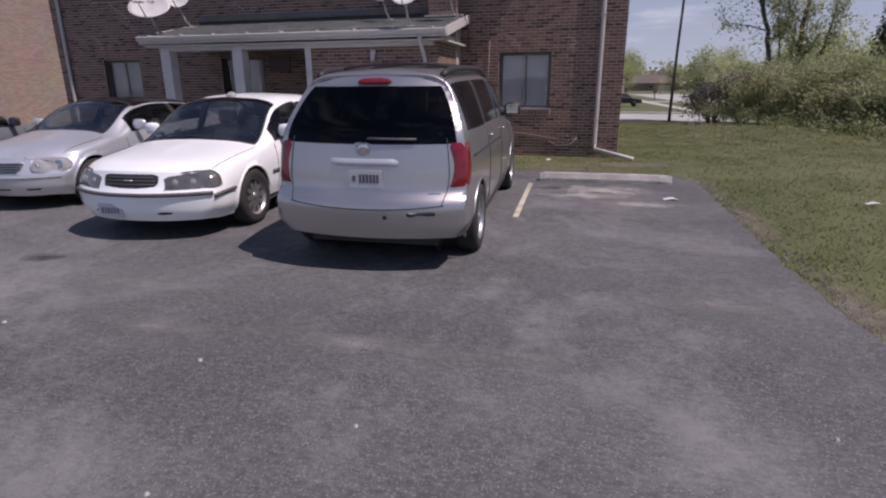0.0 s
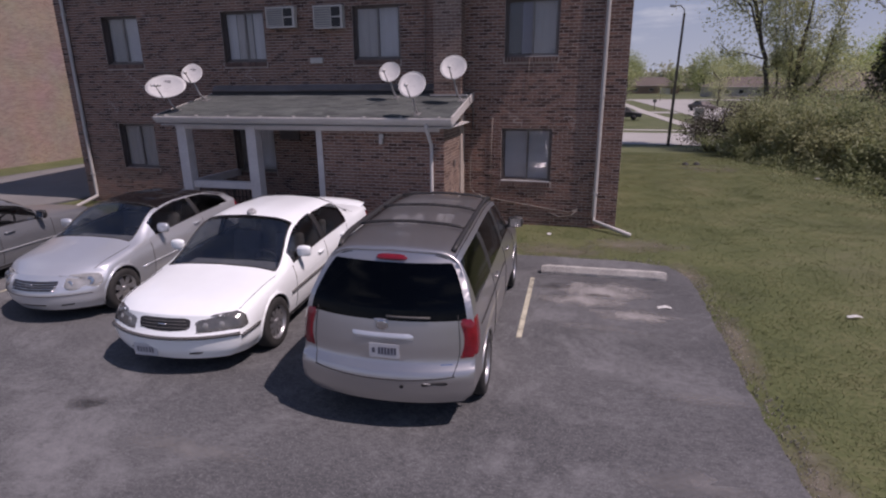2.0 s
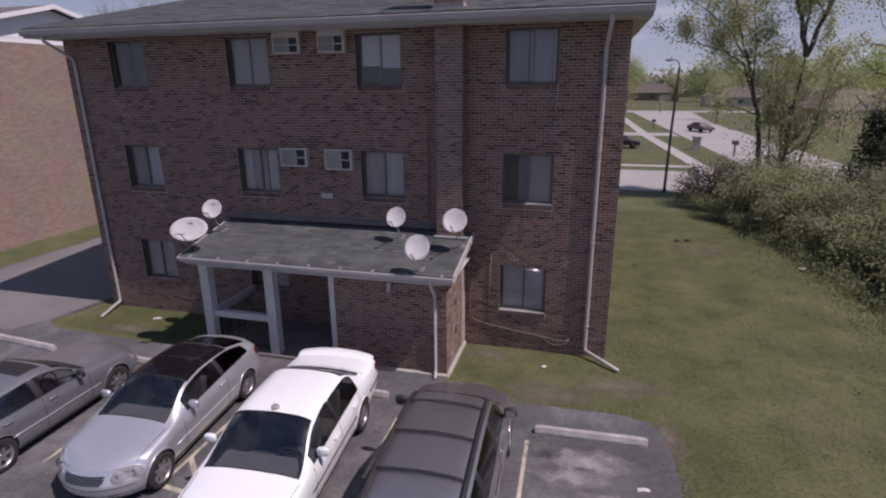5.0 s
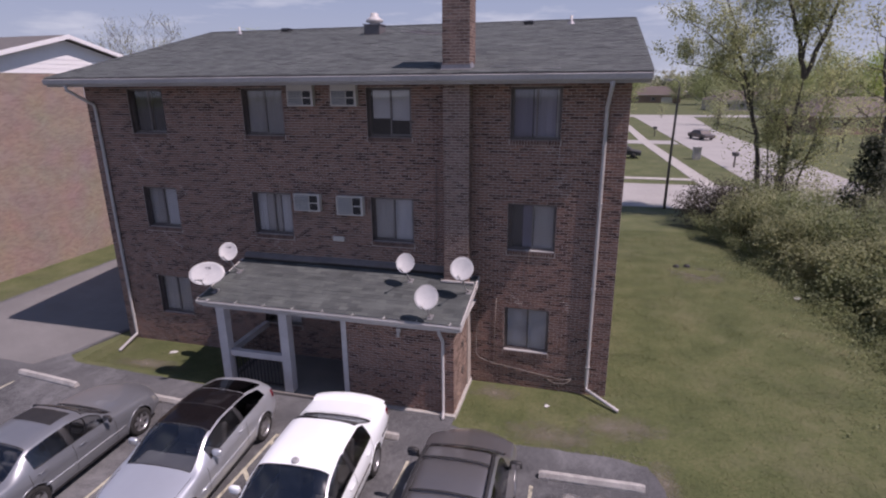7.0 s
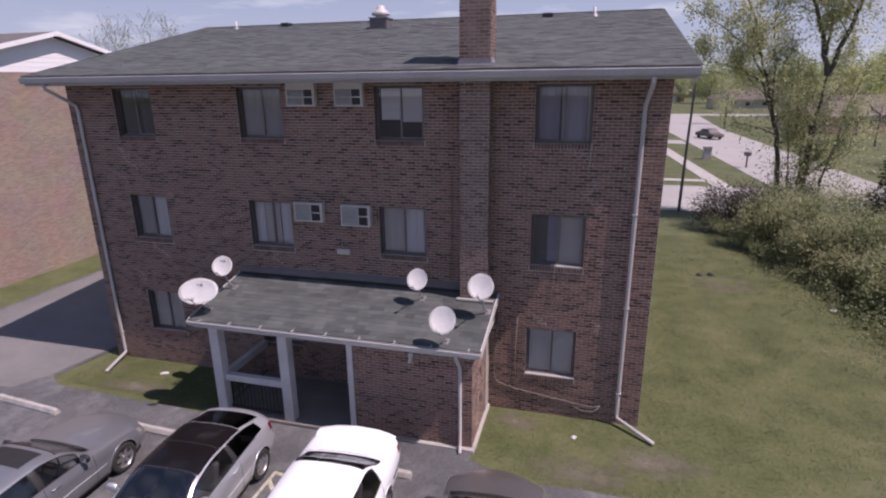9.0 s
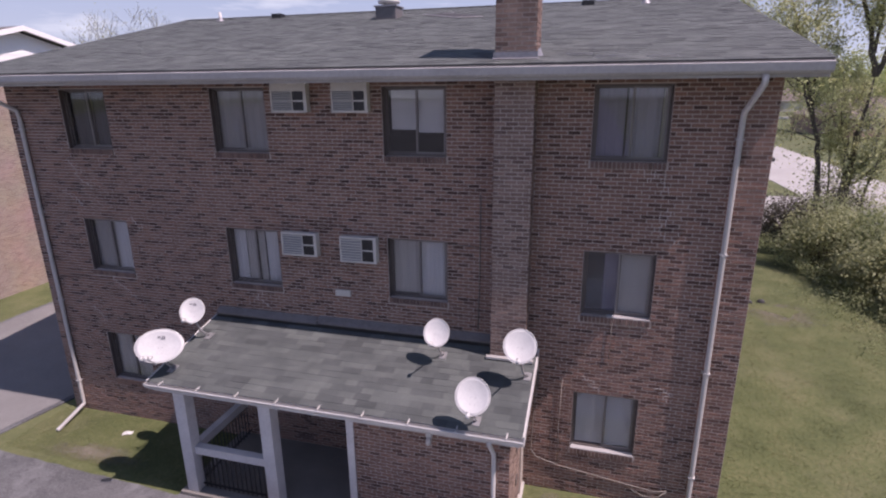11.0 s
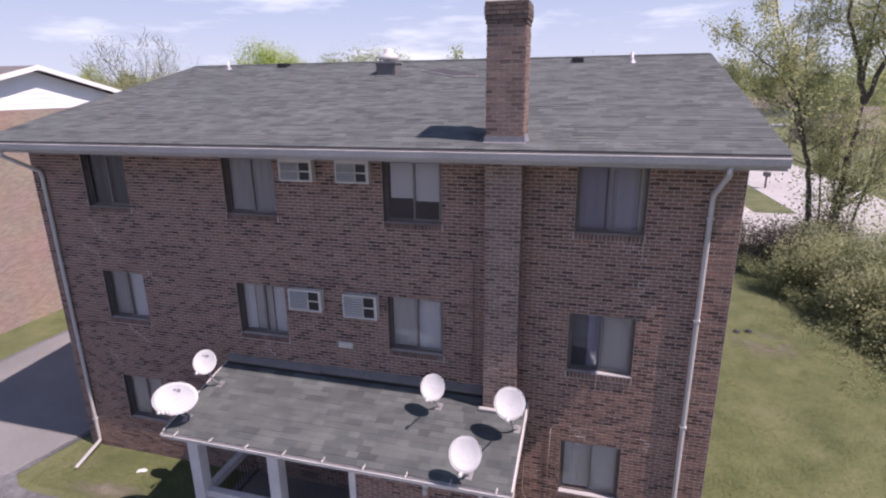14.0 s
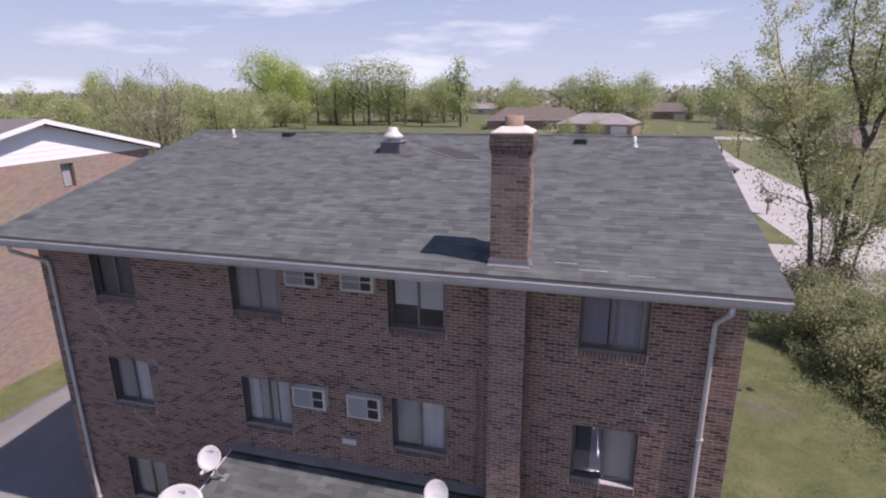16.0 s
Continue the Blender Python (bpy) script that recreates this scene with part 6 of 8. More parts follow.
cap_patch("bumper_slot", cou, cou_skin, True, -0.30, 0.30, 0.27, 0.32, M_plastic, 0.003, 8, 2)
seam(cou, [cou_skin.cap(True, t, 0.44, 0.004) for t in [-0.95 + 0.1 * i for i in range(20)]], 0.007, M_greyplastic, "bumper_groove")
for ss in (1.21, 1.97):
    seam(cou, [cou_skin.at(ss, v, 1, 0.003) for v in (4.14, 4.5, 5.0, 5.5, 6.0)] + [cou_skin.at(ss, v, -1, 0.003) for v in (5.5, 5.0, 4.5, 4.14)], 0.010)
seam(cou, [cou_skin.at(2.62, v, 1, 0.003) for v in (4.2, 4.6, 5.0, 5.5, 6.0)] + [cou_skin.at(2.62, v, -1, 0.003) for v in (5.5, 5.0, 4.6, 4.2)], 0.008)
cap_sp = [[cou_skin.at(s, v, sd, o) for v, sd in ((4.1, 1), (4.6, 1), (5.2, 1), (6.0, 1), (5.2, -1), (4.6, -1), (4.1, -1))] for s, o in ((4.02, 0.003), (4.12, 0.018), (4.20, 0.022), (4.24, 0.003))]
part("spoiler", grid_shape(cap_sp), M_silver, cou, smooth=True)

# --- grey sedan, nose to the building ---
gry_skin = CarSkin([
    (0.0, [(0.64, 0.24), (0.76, 0.34), (0.79, 0.50), (0.75, 0.62), (0.62, 0.67), (0.36, 0.69), (0, 0.70)]),
    (0.4, [(0.76, 0.20), (0.84, 0.38), (0.86, 0.56), (0.82, 0.72), (0.70, 0.77), (0.42, 0.80), (0, 0.81)]),
    (1.1, [(0.80, 0.20), (0.865, 0.42), (0.875, 0.64), (0.835, 0.82), (0.72, 0.87), (0.42, 0.905), (0, 0.92)]),
    (1.5, [(0.80, 0.20), (0.865, 0.42), (0.875, 0.66), (0.835, 0.86), (0.74, 0.91), (0.42, 0.955), (0, 0.97)]),
    (2.05, [(0.80, 0.20), (0.87, 0.43), (0.88, 0.68), (0.835, 0.89), (0.64, 1.21), (0.41, 1.285), (0, 1.305)]),
    (2.5, [(0.80, 0.20), (0.87, 0.43), (0.88, 0.68), (0.835, 0.90), (0.61, 1.29), (0.41, 1.35), (0, 1.37)]),
    (3.2, [(0.80, 0.20), (0.87, 0.43), (0.88, 0.70), (0.835, 0.91), (0.61, 1.27), (0.41, 1.335), (0, 1.355)]),
    (3.85, [(0.80, 0.22), (0.865, 0.44), (0.875, 0.71), (0.83, 0.92), (0.68, 1.00), (0.40, 1.05), (0, 1.065)]),
    (4.4, [(0.76, 0.26), (0.83, 0.44), (0.85, 0.70), (0.80, 0.91), (0.70, 0.96), (0.40, 0.985), (0, 0.995)]),
    (4.65, [(0.70, 0.30), (0.79, 0.44), (0.81, 0.66), (0.77, 0.88), (0.66, 0.94), (0.38, 0.96), (0, 0.97)])], 4.65, 0.34, 0.2,
    [(0.3, -0.04), (0.5, 0.03), (0.6, 0.0), (1.0, -0.06)], [(0.2, 0.07), (0.34, 0.0), (0.46, -0.02), (0.55, 0.02), (0.70, 0.10)])
GRY = pose(-10.89, 5.12, 0.02, 0.97, 0, 0.6) @ pose(0, 4.65, 0, 0, 0, 180)
gry, gp_, gS, gV = build_car("sedan", "grey metallic four-door sedan with a sunroof parked nose in", GRY, gry_skin, M_greycar,
    [("windshield", 1.54, 2.06, 4.14, 6.0, M_carglass), ("front_window", 1.80, 2.55, 3.10, 3.86, M_carglass), ("rear_door_window", 2.63, 3.38, 3.10, 3.86, M_carglass), ("rear_window", 3.32, 3.84, 4.14, 6.0, M_carglass)],
    (0.92, 3.52), 0.35, hood=(0.16, 1.46), doors=((1.58, 2.59), (2.59, 3.5)))
for side in (1, -1):
    for yy in (0.92, 3.52):
        wheel(gry, side * 0.775, yy, 0.312, 0.20, side, 6)
    for s in (1.58, 2.59, 3.5):
        seam(gry, [gry_skin.at(s, 0.4 + 0.2 * i, side, 0.001) for i in range(14)], 0.004)
    seam(gry, [gry_skin.at(s, 1.35, side, 0.005) for s in [1.35 + 0.12 * i for i in range(17)]], 0.012, M_silver, "side_moulding")
    seam(gry, [gry_skin.at(s, 3.10, side, 0.003) for s in [1.74 + 0.1 * i for i in range(17)]], 0.007)
    patch("pillar_trim", gry, gry_skin, 2.50, 2.68, 3.0, 3.96, side, M_plastic, 0.003, 3, 6)
    for s in (2.40, 3.28):
        part("door_handle", Shape().tube([gry_skin.at(s - 0.09, 2.6, side, 0.008), gry_skin.at(s - 0.07, 2.6, side, 0.03), gry_skin.at(s + 0.07, 2.6, side, 0.03), gry_skin.at(s + 0.09, 2.6, side, 0.008)], 0.013, 8), M_greycar, gry, smooth=True)
    patch("headlamp", gry, gry_skin, 0.03, 0.32, 2.1, 3.0, side, M_lens, 0.006)
    patch("tail_lamp", gry, gry_skin, 4.38, 4.63, 2.1, 2.9, side, M_red, 0.006)
cabin(gry, gry_skin, (2.2, 3.0), 1.65, -1, 0.82)
mirror_pair(gry, gry_skin, 1.82, 3.2, M_plastic)
rows = [[gry_skin.at(s, v, sd, 0.006) for v, sd in ((4.75, 1), (5.2, 1), (5.6, 1), (6.0, 1), (5.6, -1), (5.2, -1), (4.75, -1))] for s in (2.2, 2.3, 2.42, 2.55, 2.65)]
part("sunroof", grid_shape(rows), M_plastic, gry, "dark glass sunroof", smooth=True)
for ss in (1.52, 2.08, 3.30, 3.86):
    seam(gry, [gry_skin.at(ss, v, 1, 0.003) for v in (4.14, 4.5, 5.0, 5.5, 6.0)] + [gry_skin.at(ss, v, -1, 0.003) for v in (5.5, 5.0, 4.5, 4.14)], 0.012)

# ---- fittings on the building ----
M_dish = material("dish_enamel", [(0.48, 0.48, 0.48), (0.58, 0.58, 0.57)], 0.5, scale=5, fine=30, bump=0.02)
M_galv = material("galvanised_tube", [(0.34, 0.34, 0.35), (0.46, 0.46, 0.47)], 0.45, 0.6)
M_mark = material("grey_print", [(0.16, 0.16, 0.17), (0.22, 0.22, 0.23)], 0.6, bump=0)


def satellite_dish(center, normal, w, h, foot, label, mark=False):
    """A shallow oval reflector on a bent mast with a feed arm; its foot is bolted to the shingles."""
    t = root("satellite_dish", label, "satellite dish", group="dishes on the porch roof")
    n = Vector(normal).normalized()
    m = Matrix.Translation(center) @ (-n).to_track_quat("Z", "Y").to_matrix().to_4x4()
    rings, ns = 6, 32
    sh = Shape()
    pts = [(0, 0, 0.055)]
    for k in range(1, rings + 1):
        r = k / rings
        for i in range(ns):
            a = 2 * math.pi * i / ns
            pts.append((w / 2 * r * math.cos(a), h / 2 * r * math.sin(a), 0.055 * (1 - r * r)))
    back = [(x, y, z + 0.008) for x, y, z in pts]
    sh.v = [tuple(m @ Vector(p)) for p in pts + back]
    o = len(pts)
    for i in range(ns):
        j = (i + 1) % ns
        sh.f += [(0, 1 + i, 1 + j), (o, o + 1 + j, o + 1 + i)]
        for k in range(rings - 1):
            a, b = 1 + k * ns, 1 + (k + 1) * ns
            sh.f += [(a + i, b + i, b + j, a + j), (o + a + j, o + b + j, o + b + i, o + a + i)]
        e = 1 + (rings - 1) * ns
        sh.f.append((e + i, o + e + i, o + e + j, e + j))
    refl = part("reflector", sh, M_dish, t, smooth=True)
    rim = [tuple(m @ Vector((w / 2 * math.cos(a), h / 2 * math.sin(a), 0))) for a in [2 * math.pi * i / ns for i in range(ns + 1)]]
    part("rim", Shape().tube(rim, 0.006, 6, cap=False), M_dish, refl, smooth=True)
    for sx in (-1, 1):
        for sy in (-0.16, 0.02):
            part("bolt", Shape().lathe([(0.0, 0.008), (0.008, 0.006), (0.009, 0)], 8, m @ Matrix.Translation((sx * 0.035, sy * h - 0.03, 0.048)) @ Matrix.Rotation(math.pi, 4, "X")), M_galv, refl)
    if mark:
        part("mark", Shape().box(-0.07, 0.0, h * 0.20, h * 0.33, 0.034, 0.037, m).box(0.015, 0.07, h * 0.24, h * 0.31, 0.034, 0.037, m), M_mark, refl)
    part("bracket", Shape().box(-0.05, 0.05, -h * 0.28, h * 0.06, 0.058, 0.13, m), M_galv, t, bevel=0.008)
    low = m @ Vector((0, -h * 0.20, 0.12))
    f = Vector(foot)
    mid = Vector((low.x * 0.55 + f.x * 0.45, low.y * 0.6 + f.y * 0.4, f.z + 0.14))
    part("mast", Shape().tube([low, low + Vector((0, 0, -0.06)), mid, f + Vector((0, 0, 0.02))], 0.021, 10), M_galv, t, smooth=True)
    ang = math.atan(PS)
    part("foot_plate", Shape().box(-0.06, 0.06, -0.10, 0.10, -0.006, 0.010, Matrix.Translation(f) @ Matrix.Rotation(ang, 4, "X")), M_galv, t)
    tip = m @ Vector((0, -h * 0.50, -0.42))
    arm = part("feed_arm", Shape().tube([m @ Vector((0, -h * 0.34, 0.09)), m @ Vector((0, -h * 0.53, 0.0)), tip], 0.013, 8), M_galv, t, smooth=True)
    d = (Vector(center) - tip).normalized()
    fm = Matrix.Translation(tip) @ d.to_track_quat("Z", "Y").to_matrix().to_4x4()
    part("feed_horn", Shape().lathe([(0.0, -0.03), (0.03, -0.03), (0.03, 0.03), (0.022, 0.05), (0.03, 0.07), (0.0, 0.068)], 14, fm), M_dish, arm, smooth=True)
    if w > 0.7:
        for s in (-1, 1):
            part("feed_horn", Shape().lathe([(0.0, -0.03), (0.026, -0.03), (0.026, 0.06), (0.0, 0.06)], 12, fm @ Matrix.Translation((s * 0.075, 0, 0))), M_dish, arm, smooth=True)
    return t


satellite_dish((-3.21, 11.98, 3.62), (0.06, -0.84, 0.54), 0.55, 0.57, (-3.09, 12.22, porch_z(12.22) + 0.01), "round white satellite dish at the porch roof's end")
satellite_dish((-3.76, 10.86, 3.28), (0.06, -0.84, 0.54), 0.53, 0.56, (-3.74, 11.08, porch_z(11.08) + 0.01), "round white satellite dish near the porch eave")
satellite_dish((-4.72, 12.28, 3.55), (0.06, -0.84, 0.54), 0.46, 0.50, (-4.66, 12.50, porch_z(12.50) + 0.01), "small round white satellite dish by the wall flashing")
satellite_dish((-9.60, 12.05, 3.57), (0.30, -0.80, 0.52), 0.47, 0.50, (-9.46, 12.25, porch_z(12.25) + 0.01), "small round white satellite dish with a grey print", True)
satellite_dish((-9.58, 11.10, 3.28), (0.24, -0.74, 0.62), 0.88, 0.62, (-9.52, 11.26, porch_z(11.26) + 0.01), "wide oval white satellite dish with a dark print", True)

M_acwhite = material("aged_white_plastic", [(0.46, 0.44, 0.40), (0.58, 0.56, 0.52)], 0.55, scale=4, fine=40)
M_acgrille = material("grey_aluminium_fins", [(0.22, 0.23, 0.24), (0.32, 0.33, 0.34)], 0.5, 0.3, stretch=(1, 1, 8), scale=6, fine=40)


def air_conditioner(box, high):
    """A wall air conditioner: sleeve, front frame, finned grille and two dark openings."""
    xa, xb, za, zb = box
    t = root("air_conditioner", "weathered white through-wall air conditioner with dark vents", "air conditioner", group="wall air conditioners")
    y0, y1 = FY - 0.16, FY - 0.002
    zt = zb + (0.04 if high else 0.0)
    part("sleeve", Shape().box(xa, xb, y0 + 0.02, y1, za, zt), M_acwhite, t, bevel=0.006)
    ztop = zb - 0.10 if high else zb
    fr = Shape().box(xa - 0.005, xb + 0.005, y0, y0 + 0.02, za - 0.005, za + 0.03).box(xa - 0.005, xb + 0.005, y0, y0 + 0.02, ztop - 0.03, ztop + 0.005)
    fr.box(xa - 0.005, xa + 0.025, y0, y0 + 0.02, za + 0.03, ztop - 0.03).box(xb - 0.05, xb + 0.005, y0, y0 + 0.02, za + 0.03, ztop - 0.03)
    xm = xa + (xb - xa) * 0.60
    zm = (za + ztop) / 2
    fr.box(xm - 0.01, xm + 0.01, y0, y0 + 0.02, za + 0.03, ztop - 0.03).box(xm + 0.01, xb - 0.05, y0, y0 + 0.02, zm - 0.012, zm + 0.012)
    if high:
        fr.box(xa + 0.025, xm - 0.01, y0, y0 + 0.02, zm - 0.008, zm + 0.008)
        fr.box(xa, xb, y0 + 0.004, y0 + 0.02, ztop + 0.005, zt)
    frame_ob = part("front_frame", fr, M_acwhite, t)
    n = 9
    for i in range(n):
        z = za + 0.035 + (ztop - za - 0.075) * i / (n - 1)
        part("fin", Shape().box(xa + 0.025, xm - 0.01, -0.008, 0.008, -0.012, 0.012, Matrix.Translation((0, y0 + 0.012, z)) @ Matrix.Rotation(radians(35), 4, "X")), M_acgrille, frame_ob)
    part("vent_opening", Shape().box(xm + 0.01, xb - 0.05, y0 + 0.014, y0 + 0.019, za + 0.03, ztop - 0.03), M_black, t)


for nm, box in AC.items():
    air_conditioner(box, nm.startswith("ac_high"))
tagged(part("vent_cover", Shape().box(-6.97, -6.65, FY - 0.05, FY - 0.002, 3.78, 3.91), M_acwhite, bevel=0.012), "small white vent cover on the brick wall", "vent cover")
lampt = root("porch_lamp", "small white wall lamp under the porch eave", "wall lamp")
part("base", Shape().box(-4.60, -4.50, BYF - 0.05, BYF - 0.003, 2.20, 2.30), M_white, lampt, bevel=0.01)
part("shade", Shape().lathe([(0.03, 2.22), (0.045, 2.16), (0.045, 2.10), (0.0, 2.09)], 14, Matrix.Translation((-4.55, BYF - 0.06, 0))), M_white, lampt, smooth=True)
M_cable = material("weathered_cable", [(0.15, 0.13, 0.115), (0.23, 0.205, 0.18)], 0.7)
M_cable_dark = material("black_cable", [(0.03, 0.03, 0.03), (0.05, 0.05, 0.05)], 0.6)
def cable(pts, r=0.011, mat=None):
    part("cable", Shape().tube(pts, r, 6), mat or M_cable, house, smooth=True)
Yc = FY - 0.02
cable([(-3.00, Yc - 0.1, 3.05), (-2.98, Yc, 2.6), (-3.03, Yc, 1.8), (-3.05, Yc, 0.95), (-2.95, Yc, 0.80), (-2.5, Yc, 0.68), (-1.9, Yc, 0.60), (-1.2, Yc, 0.50), (-0.75, Yc, 0.44), (-0.55, Yc - 0.03, 0.52)])
cable([(-2.53, Yc, 2.55), (-2.56, Yc, 1.6), (-2.53, Yc, 0.72)], 0.009)
cable([(-0.55, Yc - 0.02, 0.50), (-0.7, Yc - 0.06, 0.36), (-0.95, Yc - 0.03, 0.33), (-1.15, Yc, 0.40)], 0.012, M_cable)
cable([(-4.09, Yc, 5.90), (-4.09, Yc, 4.6), (-4.12, Yc, 3.34)], 0.010)
cable([(-4.09, Yc, 4.96), (-4.62, Yc, 4.98)], 0.007)
cable([(PX1 + 0.05, 12.35, 3.0), (PX1 + 0.06, 12.7, 2.7), (PX1 + 0.02, 12.96, 2.3)], 0.008, M_cable_dark)
cable([(-1.75, Yc, 3.80), (-1.76, Yc, 3.05)], 0.006)
for z in (1.55, 0.85):
    part("wall_vent", Shape().box(BX1 - 0.0, BX1 + 0.02, 12.0, 12.16, z, z + 0.14), M_bronze, porch_wall)
# pale stepped repairs in the joints
def crack(x, z, steps, seed):
    r = random.Random(seed)
    s = Shape()
    for k in range(steps):
        w = r.choice((0.06, 0.10, 0.10, 0.16))
        d = r.choice((-1, 1, 1))
        zz = round(z / COURSE) * COURSE
        s.box(min(x, x + d * w), max(x, x + d * w), FY - 0.003, FY + 0.01, zz - 0.007, zz + 0.007)
        x += d * w
        s.box(x - 0.006, x + 0.006, FY - 0.003, FY + 0.01, zz - COURSE, zz)
        z = zz - COURSE
    part("mortar_repair", s, M_mortar_pale, wall_front)
for a in ((-13.1, 6.3, 9, 1), (-12.35, 3.72, 7, 2), (-13.35, 5.6, 5, 3), (-11.7, 5.1, 4, 4), (-13.2, 2.9, 5, 5), (-8.7, 3.72, 5, 6), (-1.2, 6.42, 6, 7), (-1.10, 5.75, 8, 8), (-0.95, 2.55, 4, 9), (-2.2, 2.62, 4, 10), (-1.62, 6.42, 3, 11)):
    crack(*a)

# ---- the lot ----
def wheel_stop(x, y, turn, length, label):
    """A cast concrete kerb block with chamfered flanks and chipped ends."""
    r = random.Random(int(x * 10))
    prof = [(-0.085, 0.0), (-0.085, 0.05), (-0.045, 0.135), (0.045, 0.135), (0.085, 0.05), (0.085, 0.0)]
    n = 24
    s = Shape()
    for i in range(n + 1):
        u = -length / 2 + length * i / n
        e = 0.02 if i in (0, n) else 0.0
        s.v += [(u, a * (1 - e * 4) + r.uniform(-0.004, 0.004), max(0, b - e + r.uniform(-0.005, 0.003) * (b > 0))) for a, b in prof]
    k = len(prof)
    for i in range(n):
        s.f += [(i * k + j, i * k + j + 1, (i + 1) * k + j + 1, (i + 1) * k + j) for j in range(k - 1)]
    s.f += [tuple(range(k))[::-1], tuple(n * k + j for j in range(k))]
    ob = part("wheel_stop", s, M_stop, at=pose(x, y, land(x, y) + 0.001, 0, 0, turn))
    return tagged(ob, label, "wheel stop", "wheel stops")
wheel_stop(-0.02, 9.64, 2.2, 2.06, "weathered concrete wheel stop at the empty parking bay")
wheel_stop(-5.27, 10.04, 1.0, 2.08, "weathered concrete wheel stop behind the white sedan")
wheel_stop(-10.70, 10.08, -2.0, 2.08, "weathered concrete wheel stop before the grey sedan")
wheel_stop(-14.42, 10.18, -5.0, 2.2, "weathered concrete wheel stop by the driveway")


def flat_mark(name, outline, mat, label, category, lift=0.004, kind="structure"):
    """A thin painted or stained patch on the lot."""
    s = Shape().poly([(x, y, land(x, y) + lift) for x, y in outline])
    return tagged(part(name, s, mat), label, category, kind=kind)
def blob(cx, cy, rx, ry, seed, n=26, rag=0.22):
    r = random.Random(seed)
    ph = [r.uniform(0, 6.28) for _ in range(4)]
    out = []
    for i in range(n):
        a = 2 * math.pi * i / n
        k = 1 + rag * (0.5 * math.sin(2 * a + ph[0]) + 0.4 * math.sin(3 * a + ph[1]) + 0.35 * math.sin(5 * a + ph[2]) + 0.3 * math.sin(9 * a + ph[3]))
        out.append((cx + rx * k * math.cos(a), cy + ry * k * math.sin(a)))
    return out
for xa, ya, xb, yb in ((-1.13, 6.98, -1.17, 9.30), (-3.80, 7.6, -3.79, 9.40), (-7.11, 6.6, -7.01, 9.56), (-9.62, 6.6, -9.60, 8.25), (-15.4, 8.7, -15.28, 9.9)):
    out = [(xa - 0.035, ya), (xa + 0.035, ya + 0.02), (xb + 0.035, yb - 0.01), (xb - 0.035, yb)]
    flat_mark("bay_line", out, M_line, "faded yellow parking bay line on the asphalt", "painted line")
for xa, ya, xb, yb in ((-7.02, 9.52, -5.95, 9.44), (-7.02, 9.30, -6.25, 8.55), (-7.05, 8.32, -6.25, 7.55), (-7.08, 7.36, -6.25, 6.55), (-7.10, 6.62, -5.95, 6.52), (-1.12, 8.47, -1.02, 8.47)):
    dx, dy = (yb - ya) * 0.04, (xa - xb) * 0.04
    out = [(xa + dx, ya + dy), (xa - dx, ya - dy), (xb - dx, yb - dy), (xb + dx, yb + dy)]
    flat_mark("bay_line", out, M_line, "faded yellow hatch line on the asphalt", "painted line", 0.005)
for i, (cx, cy, rx, ry) in enumerate(((0.05, 8.95, 1.05, 0.36), (-0.30, 8.45, 0.75, 0.30), (0.45, 8.05, 0.70, 0.25), (-0.1, 7.5, 0.6, 0.22), (-1.9, 3.4, 0.9, 0.20), (-3.1, 3.3, 0.7, 0.16), (-0.6, 3.5, 0.5, 0.14), (-3.9, 4.0, 0.8, 0.18), (0.9, 6.0, 0.6, 0.2), (0.6, 4.6, 0.7, 0.22))):
    flat_mark("worn_patch", blob(cx, cy, rx, ry, i, rag=0.5, n=48), M_asphalt_crumbled if i < 3 else M_asphalt_worn, "pale worn patch in the asphalt", "worn patch", 0.003 + 0.001 * (i % 2))
for i, (cx, cy, rx, ry) in enumerate(((-0.72, 8.95, 0.34, 0.16), (-0.1, 8.72, 0.25, 0.10), (-5.5, 4.42, 0.34, 0.18), (-8.4, 8.2, 0.6, 0.9), (-2.3, 7.4, 0.5, 0.8))):
    flat_mark("oil_stain", blob(cx, cy, rx, ry, 20 + i, rag=0.4), M_oil, "dark oil stain on the asphalt", "stain", 0.006)
M_dirt = fading(material("bare_soil", [(0.125, 0.108, 0.082), (0.195, 0.172, 0.135), (0.27, 0.242, 0.20)], 0.95, scale=5, fine=50, bump=0.3, bump_scale=70), 3.0, 0.5, 0.65)
for i, (cx, cy, rx, ry, lab) in enumerate(((1.70, 4.6, 0.36, 1.6, "at the lot's edge"), (1.62, 7.6, 0.30, 1.5, "at the lot's edge"), (1.42, 10.1, 0.45, 0.8, "at the lot's edge"), (-0.9, 11.1, 1.5, 0.55, "before the building"), (0.5, 11.7, 1.3, 0.75, "before the building"), (-2.4, 12.5, 0.8, 0.40, "along the wall"), (-12.2, 11.6, 1.6, 0.35, "at the lawn's edge"), (4.2, 23.6, 1.6, 1.4, "in the lawn"))):
    flat_mark("bare_soil", blob(cx, cy, rx, ry, 51 + i, rag=0.3, n=40), M_dirt, "bare gravelly soil " + lab, "soil", -0.016 + 0.001 * (i % 3))
M_paper = material("paper_scrap", [(0.52, 0.52, 0.50), (0.64, 0.64, 0.62)], 0.8)
